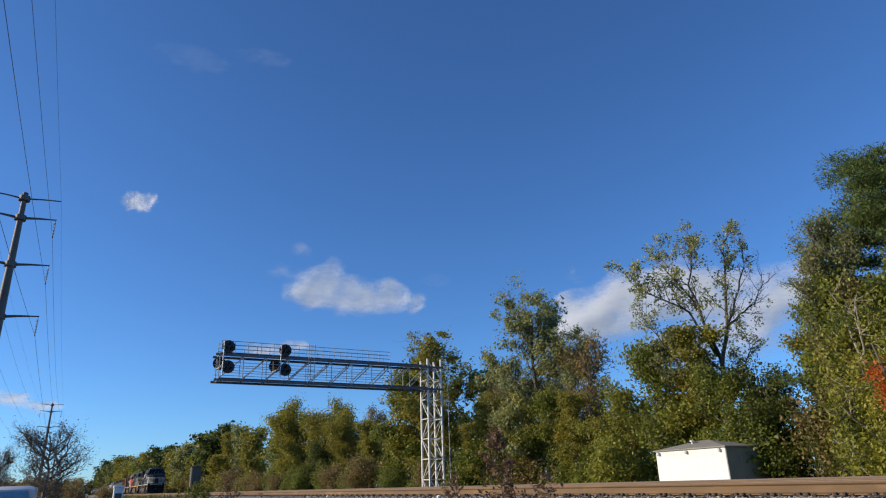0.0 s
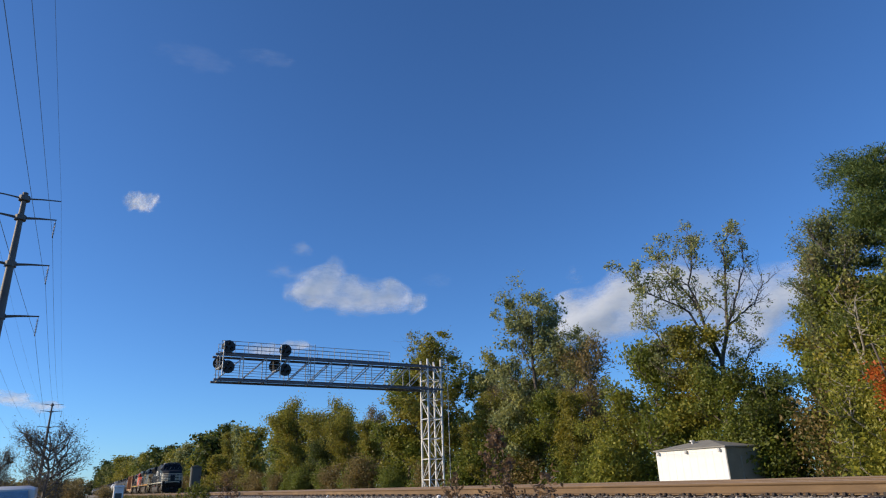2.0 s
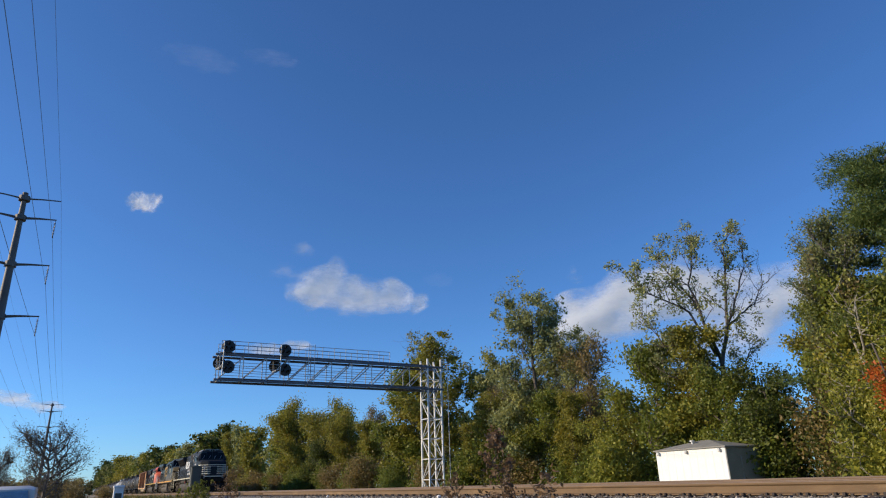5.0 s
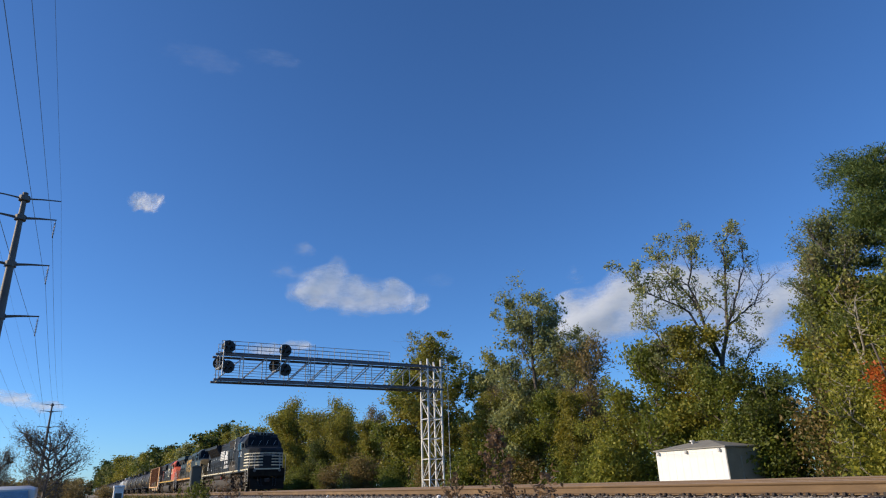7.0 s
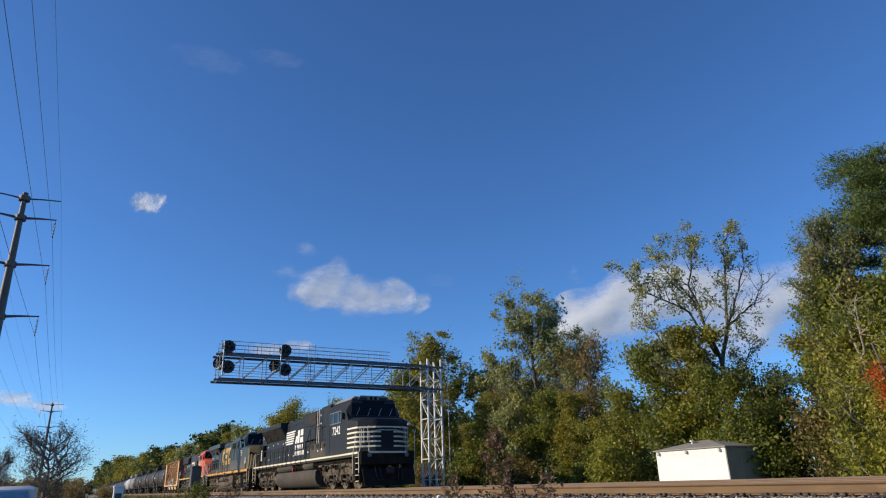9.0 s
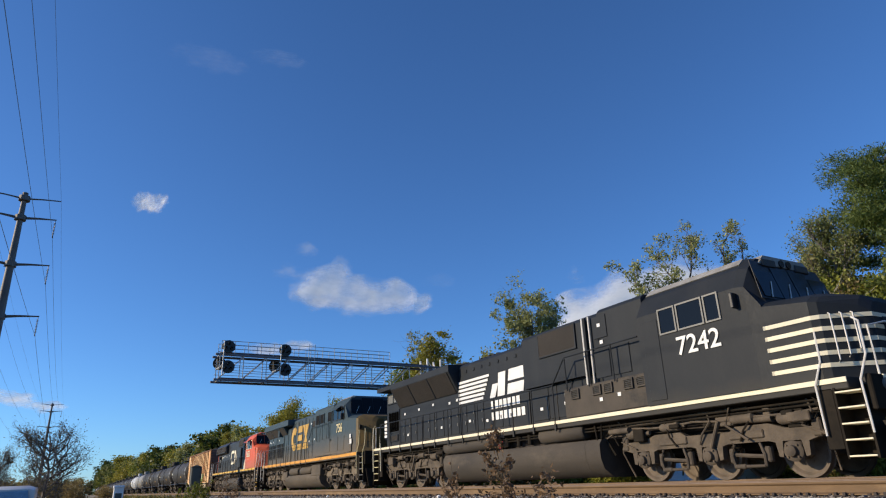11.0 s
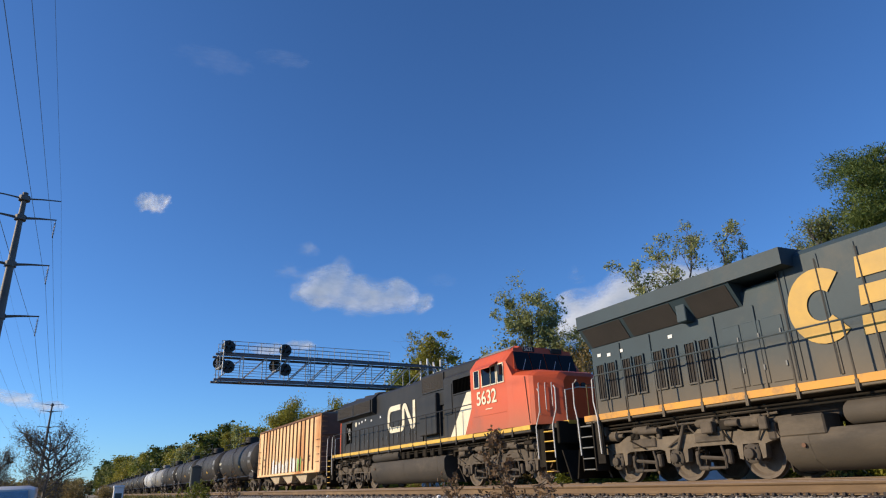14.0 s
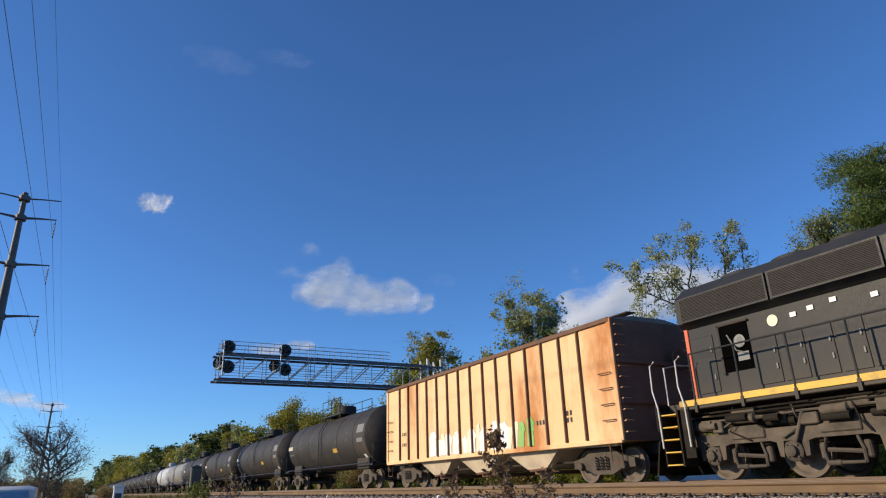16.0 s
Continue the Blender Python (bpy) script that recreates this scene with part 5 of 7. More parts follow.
def black_locomotive(c):
    """The leading unit: long black hood, flared radiators, white stripes on its nose."""
    r = thing("locomotive", "dusty black diesel freight locomotive with white stripes on its nose", "locomotive", (c, FAR_TRACK, 0), group="locomotives of the train")
    m, hl, w = M["loco_black"], 11.1, 1.02
    frame_and_deck(r, hl, M["cream"], 1.70, m, 11.45, 11.1)
    fuel_tank(r, -4.4, 4.3, M["tank_dirt"], 0.15, 1.15)
    for k in (-1, 1):
        for x0, x1 in ((-4.55, -0.75), (1.5, 3.6)):
            part("air_reservoir", Shape().turned([(x0, 0.0), (x0 + 0.03, 0.2), (x0 + 0.1, 0.25), (x1 - 0.1, 0.25), (x1 - 0.03, 0.2), (x1, 0.0)], "x", 18, (0, k * 1.18, 1.43)), M["tank_dirt"], r, "", None, True)
        part("cut_off_valve", Shape().box(-0.62, -0.48, k * 1.36, k * 1.44, 1.18, 1.42, 0.02).tube([(-0.55, k * 1.4, 1.38), (-0.35, k * 1.42, 1.40)], 0.02, 5), M["red_mark"], r, "red emergency fuel valve")
        for x0 in (-0.3, 0.35, 0.95):
            part("air_filter", Shape().turned([(1.22, 0.0), (1.22, 0.09), (1.52, 0.09), (1.52, 0.0)], "z", 10, (x0, k * 1.25, 0)), M["pilot"], r)
    for sgn in (-1, 1):
        ax = sorted((sgn * 5.6, sgn * 7.6, sgn * 9.6))
        six_wheel_truck(r, sgn * 7.6, ax)
        add_wheels(r, ax)
    hood(r, -10.62, -3.7, w, 4.42, m)
    hood(r, -3.7, 0.8, w, 4.62, m)
    hood(r, 0.8, 4.6, 1.22, 4.76, m, "brake_housing", 3.0)
    hood(r, 0.8, 4.6, w, 3.6, m)
    hood(r, 4.6, 6.3, 1.32, 4.80, m, "electrical_cabinet")
    # flared radiator ahead of a straight rear end under a thin overhanging roof
    roof = [(-1.5, 4.42), (-1.5, 4.60), (-0.4, 4.69), (0.4, 4.69), (1.5, 4.60), (1.5, 4.42)]
    part("rear_roof", Shape().loft([[(x, y, z) for y, z in roof] for x in (-10.78, -9.2)]), m, r, "thin overhanging rear roof")
    for k in (-1, 1):
        o = [(k * w, 3.5), (k * 1.50, 4.36), (k * 1.50, 4.62), (k * 0.4, 4.70), (k * 0.4, 3.5)]
        part("radiator_wing", Shape().loft([[(x, y, z) for y, z in o] for x in (-9.2, -3.75)]), m, r, "flared radiator wing")
        for x0, x1 in ((-9.1, -7.45), (-7.35, -5.65), (-5.55, -3.9)):
            lo, hi = [(1.06, 3.53), (1.03, 3.55)], [(1.51, 4.32), (1.48, 4.34)]
            q = [(x, k * y, z) for y, z in (lo[0], hi[0], hi[1], lo[1]) for x in (x0, x1)]
            part("radiator_screen", Shape().add(q, [(0, 1, 3, 2), (2, 3, 5, 4), (4, 5, 7, 6), (6, 7, 1, 0), (0, 2, 4, 6), (1, 7, 5, 3)]), M["grille_brown"], r, "dark brown radiator screen")
        sl = Shape()
        for i in range(58):
            x = -9.05 + i * 0.09
            sl.tube([(x, k * 1.065, 3.53), (x, k * 1.515, 4.32)], 0.008, 4)
        tagged(part("screen_rib", sl, M["grille_brown"], r), kind="stuff")
        for x in (-7.4, -5.6):
            part("screen_post", Shape().tube([(x, k * 1.06, 3.52), (x, k * 1.51, 4.33)], 0.035, 5), m, r)
        part("hood_edge", Shape().tube([(-9.2, k * (w + 0.02), 1.85), (-9.2, k * (w + 0.02), 3.5)], 0.03, 5), m, r)
        for x0 in (-10.4, -9.82, -10.11, -9.53):
            part("engine_screen", Shape().box(x0, x0 + 0.25, k * w, k * (w + 0.016), 2.52, 3.40, 0.004), M["near_black"], r, "black mesh screen")
        part("screen_frame", Shape().box(-10.46, -9.22, k * w, k * (w + 0.03), 3.42, 3.47), m, r)
        part("screen_frame", Shape().box(-10.46, -9.22, k * w, k * (w + 0.03), 2.45, 2.50), m, r)
        louvre(r, -10.3, -9.4, k * w, 2.1, 2.33, M["grille_brown"], frame_mat=m, slats=4)
        for x0 in (-10.45, -9.78):
            louvre(r, x0, x0 + 0.58, k * w, 3.86, 4.3, M["loco_grey"], frame_mat=m, slats=5, label="pale grey louvre")
        for j in range(5):
            z = 2.3 + j * 0.17
            part("rear_stripe", Shape().box(-10.9, -10.63, k * 0.98, k * (w + 0.012), z, z + 0.12), M["white_mark"], r, "white end stripe")
        louvre(r, 1.75, 3.5, k * 1.22, 3.90, 4.60, M["grille_brown"], frame_mat=m, slats=22)
        # outer pipes are white: the sun's glint is put into their colour
        for x, rr, mm in ((3.92, 0.035, M["handrail_w"]), (4.02, 0.05, m), (4.2, 0.03, M["handrail_w"])):
            part("vertical_pipe", Shape().tube([(x, k * 1.29, 1.9), (x, k * 1.29, 4.66)], rr, 6), mm, r)
        part("access_door", Shape().box(4.4, 4.95, k * 1.32, k * 1.345, 3.92, 4.58, 0.01), m, r)
        part("access_door", Shape().box(5.05, 5.7, k * 1.32, k * 1.345, 2.8, 3.6, 0.01), m, r)
        part("access_door", Shape().box(4.35, 4.95, k * 1.32, k * 1.345, 2.8, 3.6, 0.01), m, r)
        part("access_door", Shape().box(3.05, 3.75, k * w, k * (w + 0.03), 2.1, 3.7, 0.01), m, r)
        part("walkway_box", Shape().box(3.0, 6.25, k * 1.03, k * 1.44, 1.82, 2.68, 0.03), M["loco_dusty"], r, "dusty equipment box on the walkway")
        for x0 in (3.4, 4.3, 4.75, 5.5, 5.95):
            louvre(r, x0, x0 + 0.26, k * 1.44, 2.38, 2.58, M["grille"], frame_mat=M["loco_dusty"], slats=4)
        part("raised_handrail", Shape().tube([(2.6, k * 1.53, 2.86), (3.25, k * 1.53, 3.6), (6.2, k * 1.53, 3.62)], 0.021, 6), m, r)
        for x in (3.25, 4.2, 5.2):
            part("stanchion", Shape().tube([(x, k * 1.5, 2.6), (x, k * 1.53, 3.62)], 0.022, 6), m, r)
        for x, z in ((4.6, 4.25), (4.65, 3.75), (5.2, 2.2), (4.5, 2.15)):
            part("notice", Shape().box(x, x + 0.12, k * (1.45 if z < 2.7 else 1.35), k * (1.456 if z < 2.7 else 1.356), z, z + 0.1), M["white_mark"], r, "small white notice")
    doors(r, -9.2, -0.2, w, 1.95, 3.0, 15, m)
    doors(r, 0.9, 4.5, w, 1.95, 2.95, 4, m)
    for x in (-7.9, -6.0, -4.6):
        roof_fan(r, x, 4.68)
    for i in range(5):
        part("exhaust", Shape().turned([(4.6, 0.1), (4.78, 0.1), (4.78, 0.07)], "z", 10, (-2.9 + i * 0.3, -0.45, 0)), M["grille"], r)
    cab(r, 6.3, 9.45, 11.4, (m, m, M["loco_grey"]), 4.86, 3.66)
    windows(r, ((7.05, 7.5), (7.62, 8.3), (8.42, 8.75)), 1.57, 3.5, 4.08, M["loco_grey"])
    part("cab_door", Shape().box(6.45, 6.95, -1.585, -1.57, 1.9, 3.9, 0.01), m, r)
    lettering("road_number", "7242", 0.62, M["white_mark"], r, pose(7.45, -1.592, 2.88, 90))
    # white stripes round the nose
    for j in range(5):
        z = 2.02 + j * 0.24
        part("nose_stripe", Shape().loft([[(x, y, zz) for y, zz in ((-yy, z), (yy, z), (yy, z + 0.085), (-yy, z + 0.085))] for x, yy in ((9.72, 1.585), (9.76, 1.56), (10.70, 1.525), (10.845, 1.455), (11.285, 0.855), (11.412, 0.675))]), M["cream"], r, "cream nose stripe")
    # horse emblem as plain stripes and blocks
    for j in range(6):
        z = 3.05 + j * 0.155
        part("emblem_stripe", Shape().box(-3.75, -2.0 + j * 0.09, -w - 0.026, -w - 0.022, z, z + 0.095), M["white_mark"], r)
    for x0, x1, z0, z1, lean in ((-1.55, -1.2, 3.02, 3.5, 0.22), (-1.05, -0.6, 3.02, 3.86, 0.12), (-0.45, 0.5, 3.02, 3.38, 0.08), (-0.36, 0.6, 3.48, 3.88, 0.08)):
        part("emblem_block", slanted(x0, x1, z0, z1, lean, -w - 0.028), M["white_mark"], r, "plain white emblem block")
    for z, n in ((2.62, 7), (2.22, 8)):
        for i in range(n):
            x = -1.5 + i * 0.26
            part("name_bar", Shape().box(x, x + 0.19, -w - 0.027, -w - 0.022, z, z + 0.28), M["white_mark"], r)
    small_decals(r, (-8.3, -5.2, -3.0, -1.8, 1.4, 2.6, 3.3), -w - 0.022, 2.25)
    small_decals(r, (-8.6, -7.2, -5.9, -4.5, -3.9), -w - 0.022, 3.2)
    for k in (-1, 1):
        for x in (-3.68, 0.78, 2.2, 2.95):
            part("panel_edge", Shape().tube([(x, k * (w + 0.02), 1.85), (x, k * (w + 0.02), 3.55)], 0.02, 5), M["grille"], r)
        for i in range(7):
            part("lifting_lug", Shape().box(-3.2 + i * 0.55, -3.1 + i * 0.55, k * (w - 0.02), k * (w + 0.03), 4.22, 4.34, 0.01), m, r)
    side_rails(r, -10.3, 2.6, 13, m)
    steps(r, 11.1, 1, m, M["cream"], M["handrail_w"])
    steps(r, -10.75, -1, m, M["number_yellow"], M["cream"])
    end_gear(r, 11.45, 1, True)
    end_gear(r, -11.1, -1, True)
    for k in (-1, 1):
        part("ditch_light", Shape().turned([(11.5, 0.0), (11.5, 0.11), (11.56, 0.11), (11.56, 0.0)], "x", 14, (0, k * 1.05, 1.62)), M["loco_grey"], r, "unlit ditch light")
    rear = Shape().tube([(-11.1, -1.4, 1.8), (-11.1, -1.4, 2.8), (-11.1, -0.5, 2.86), (-11.1, 0.5, 2.86), (-11.1, 1.4, 2.8), (-11.1, 1.4, 1.8)], 0.022, 6)
    part("end_rail", rear, M["handrail_w"], r)
    front = Shape().tube([(11.45, -1.05, 1.8), (11.45, -1.05, 2.75), (11.5, -0.5, 2.86), (11.5, 0.5, 2.86), (11.45, 1.05, 2.75), (11.45, 1.05, 1.8)], 0.022, 6)
    part("end_rail", front, M["handrail_w"], r)
    part("front_sill_stripe", Shape().box(11.45, 11.53, -1.08, 1.08, 1.70, 1.80, 0.01), M["cream"], r, "cream sill stripe across the front")
    brow = [(-0.95, 4.66), (-0.75, 4.88), (0.75, 4.88), (0.95, 4.66)]
    part("brow", Shape().loft([[(x, y, z) for y, z in brow] for x in (9.15, 9.52)]), M["roof_pale"], r, "pale grey brow over the windshield")
    part("horn", Shape().turned([(3.8, 0.03), (4.2, 0.05), (4.35, 0.12)], "x", 10, (1.2, 0, 4.95)).box(5.0, 5.1, -0.05, 0.05, 4.7, 4.95), M["iron"], r)
    return r


def blue_locomotive(c):
    """The second unit: faded dark blue sides, dirty yellow nose, orange sill."""
    r = thing("locomotive", "faded dark blue diesel locomotive with dirty yellow nose", "locomotive", (c, FAR_TRACK, 0), group="locomotives of the train")
    m, hl, w = M["loco_blue"], 10.0, 1.12
    frame_and_deck(r, hl, M["sill_orange"], 1.64, m, 11.1, 10.35)
    fuel_tank(r, -4.1, 3.9, M["tank_tan"], 0.13, 0.92)
    for k in (-1, 1):
        for x0, x1 in ((-2.75, -0.75), (-0.2, 2.05)):
            part("air_reservoir", Shape().turned([(x0, 0.0), (x0 + 0.03, 0.18), (x0 + 0.1, 0.23), (x1 - 0.1, 0.23), (x1 - 0.03, 0.18), (x1, 0.0)], "x", 16, (0, k * 1.24, 1.16)), M["tank_tan"], r, "dusty air reservoir", None, True)
        part("equipment_box", Shape().box(2.3, 4.0, k * 0.9, k * 1.47, 0.8, 1.42, 0.03), M["tank_tan"], r)
        part("equipment_box", Shape().box(-4.1, -3.1, k * 0.9, k * 1.47, 0.8, 1.2, 0.03), M["tank_tan"], r)
        part("drain_valve", Shape().tube([(-0.5, k * 1.3, 1.4), (-0.45, k * 1.34, 1.15), (-0.5, k * 1.3, 0.95)], 0.05, 6), M["truck"], r)
    for sgn in (-1, 1):
        ax = sorted((sgn * 5.0, sgn * 7.1, sgn * 9.15))
        six_wheel_truck(r, sgn * 7.1, ax, True)
        add_wheels(r, ax)
    hood(r, -9.85, -3.6, w, 4.2, m)
    hood(r, -3.6, 2.9, w, 4.62, m)
    hood(r, 2.9, 6.3, 1.50, 4.68, m, "electrical_cabinet")
    for k in (-1, 1):
        o = [(k * w, 3.74), (k * 1.50, 4.27), (k * 1.55, 4.28), (k * 1.55, 4.66), (k * 0.3, 4.72), (k * 0.3, 3.74)]
        part("radiator_wing", Shape().loft([[(x, y, z) for y, z in o] for x in (-9.9, -4.6)]), m, r, "overhanging radiator wing")
        p = [(k * 0.3, 4.28), (k * 1.55, 4.28), (k * 1.55, 4.66), (k * 0.3, 4.72)]
        part("wing_front", Shape().loft([[(x, y, z) for y, z in p] for x in (-4.6, -3.2)]), m, r)
        for x0, x1 in ((-9.75, -8.2), (-8.05, -6.4), (-5.9, -4.7)):
            q = [(x, k * y, z) for y, z in ((1.15, 3.75), (1.49, 4.235), (1.46, 4.25), (1.12, 3.77)) for x in (x0, x1)]
            part("radiator_screen", Shape().add(q, [(0, 1, 3, 2), (2, 3, 5, 4), (4, 5, 7, 6), (6, 7, 1, 0), (0, 2, 4, 6), (1, 7, 5, 3)]), M["grille_brown"], r, "dark brown radiator screen")
        part("bracket_box", Shape().box(-6.3, -6.0, k * 1.1, k * 1.4, 3.7, 4.2, 0.02), m, r)
        for x0 in (-9.65, -9.2, -8.6, -8.15, -7.45, -7.0, -6.4, -5.95):
            louvre(r, x0, x0 + 0.30, k * w, 2.25, 3.2, M["grille_brown"], frame_mat=m, slats=3, upright=True)
        for x in (-8.72, -7.58, -5.5, -4.4):
            part("door_post", Shape().box(x, x + 0.06, k * w, k * (w + 0.035), 1.85, 3.7, 0.008), m, r)
        for x, z in ((-9.6, 3.45), (-9.2, 3.4), (-8.7, 3.42), (-6.9, 3.45)):
            part("notice", Shape().box(x, x + 0.14, k * (w + 0.008), k * (w + 0.014), z, z + 0.09), M["white_mark"], r, "small white notice")
        for x0 in (3.15, 4.0, 5.4):
            louvre(r, x0, x0 + 0.62, k * 1.5, 3.72, 4.25, M["grille"], upright=True, frame_mat=m, slats=5)
        louvre(r, 1.2, 2.3, k * w, 3.75, 4.15, M["grille_brown"], frame_mat=m)
        for x in (2.92, -0.35):
            part("panel_edge", Shape().tube([(x, k * (w + 0.02), 1.85), (x, k * (w + 0.02), 4.5)], 0.025, 5), m, r)
        part("lower_panel", Shape().box(2.95, 9.4, k * 1.575, k * 1.586, 1.86, 2.62, 0.004), m, r, "dust-caked lower side panel")
        for x0 in (5.2, 6.6, 7.6):
            part("locker_door", Shape().box(x0, x0 + 0.72, k * 1.586, k * 1.6, 2.0, 2.75, 0.01), m, r)
    doors(r, -5.3, -3.7, w, 1.95, 3.35, 3, m)
    doors(r, -0.2, 2.8, w, 1.95, 3.3, 4, m)
    for x in (-8.4, -6.6, -4.8):
        roof_fan(r, x, 4.70, 0.7)
    part("exhaust", Shape().box(-1.4, -0.5, -0.4, 0.4, 4.6, 4.86, 0.05), M["grille"], r)
    cab(r, 6.3, 8.35, 10.6, (m, M["nose_yellow"], M["black"]), 4.92, 3.80, True, zs=4.40)
    windows(r, ((6.5, 7.15), (7.25, 7.8), (7.9, 8.24)), 1.57, 3.68, 4.32, M["black"])
    part("window_visor", Shape().add([(6.4, -1.58, 4.39), (7.8, -1.58, 4.39), (7.8, -1.85, 4.21), (6.4, -1.85, 4.21), (6.4, -1.58, 4.36), (7.8, -1.58, 4.36), (7.8, -1.85, 4.18), (6.4, -1.85, 4.18)],
                                     [(0, 1, 2, 3), (7, 6, 5, 4), (0, 4, 5, 1), (1, 5, 6, 2), (2, 6, 7, 3), (3, 7, 4, 0)]), m, r)
    lettering("road_number", "756", 0.66, M["number_yellow"], r, pose(7.0, -1.59, 2.98, 90))
    for k in (-1, 1):
        at = Matrix.Translation((10.16, k * 1.31, 3.02)) @ Matrix.Rotation(k * radians(38), 4, "Z")
        board = part("nose_board", Shape().box(-0.30, 0.30, -0.02, 0.02, -0.12, 0.12, 0.01), M["black"], r, "dark number board", at @ Matrix.Rotation(radians(0 if k < 0 else 180), 4, "Z"))
        if k < 0:
            lettering("board_digits", "756", 0.24, M["number_yellow"], board, pose(-0.22, -0.024, -0.08, 90))
    for z, d in ((3.3, 0.15), (2.75, 0.15), (2.4, 0.1)):
        part("nose_lamp", Shape().turned([(10.6, 0.0), (10.6, 0.075), (10.66, 0.07), (10.66, 0.0)], "x", 12, (0, -d, z)), M["loco_grey"], r, "small round nose lamp")
    part("notice", Shape().box(9.2, 9.48, -1.602, -1.596, 2.25, 2.5), M["white_mark"], r, "white notice")
    part("notice", Shape().box(9.18, 9.36, -1.602, -1.596, 2.55, 2.75), M["white_mark"], r, "white notice")
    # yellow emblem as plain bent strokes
    y = -w - 0.03
    for x0, x1, z0, z1, lean in ((-2.12, -1.05, 2.55, 2.95, 0.05), (-2.05, -1.0, 3.12, 3.5, 0.05),
                                 (-2.0, -0.95, 3.66, 4.08, 0.05)):
        part("emblem_block", slanted(x0, x1, z0, z1, lean, y), M["yellow_mark"], r, "faded yellow emblem block")
    for z0, z1 in ((2.55, 3.31), (4.08, 3.31)):
        q = [(-0.88, z0), (0.42, z0), (-0.08, z1), (-0.38, z1)]
        part("emblem_block", Shape().add([(a, d, b) for d in (y - 0.003, y + 0.003) for a, b in q], SIX), M["yellow_mark"], r, "faded yellow emblem block")
    turns = [radians(48 + 12 * i) for i in range(23)]
    rows = [[(-2.82 + q * 0.5 * math.cos(a), d, 3.31 + q * 0.55 * math.sin(a)) for q, d in ((1.42, y - 0.003), (0.58, y - 0.003), (0.58, y + 0.004), (1.42, y + 0.004))] for a in turns]
    part("emblem_arc", Shape().loft(rows), M["yellow_mark"], r, "faded yellow open ring of the emblem")
    for x in (-3.62, -2.75, -1.9, -1.0):
        part("door_seam", Shape().box(x, x + 0.025, y - 0.014, y - 0.004, 1.9, 4.3), M["grille"], r)
    small_decals(r, (0.6, 1.7, 3.1, 4.6), -w - 0.03, 2.95)
    small_decals(r, (2.2,), -1.53, 3.9)
    side_rails(r, -9.4, 1.3, 10, m)
    for k in (-1, 1):
        part("raised_handrail", Shape().tube([(1.3, k * 1.53, 2.86), (2.0, k * 1.56, 3.05), (2.6, k * 1.62, 3.62), (6.1, k * 1.62, 3.66)], 0.021, 6), m, r)
        for x in (2.6, 3.5, 4.6, 5.7):
            part("stanchion", Shape().tube([(x, k * 1.6, 2.75), (x, k * 1.62, 3.64)], 0.022, 6), m, r)
        for x in (3.4, 4.75, 5.15):
            part("cabinet_door", Shape().box(x, x + 0.5, k * 1.5, k * 1.525, 2.7, 3.5, 0.01), m, r)
        for i in range(9):
            part("hood_rib", Shape().box(-3.5 + i * 0.78, -3.46 + i * 0.78, k * w, k * (w + 0.022), 1.9, 4.4, 0.006), m, r)
    steps(r, 10.74, 1, m, M["loco_grey"], M["number_yellow"])
    steps(r, -9.95, -1, m, M["loco_grey"], M["handrail_w"])
    end_gear(r, 11.1, 1, True)
    end_gear(r, -10.35, -1, True)
    for k in (-1, 1):
        part("ditch_light", Shape().turned([(11.16, 0.0), (11.16, 0.11), (11.22, 0.11), (11.22, 0.0)], "x", 14, (0, k * 0.85, 1.5)), M["loco_grey"], r, "unlit ditch light")
    for x in (11.06, -10.32):
        part("end_rail", Shape().tube([(x, -1.05, 1.8), (x, -1.05, 2.75), (x, -0.5, 2.86), (x, 0.5, 2.86), (x, 1.05, 2.75), (x, 1.05, 1.8)], 0.022, 6), M["nose_yellow"], r)
    return r


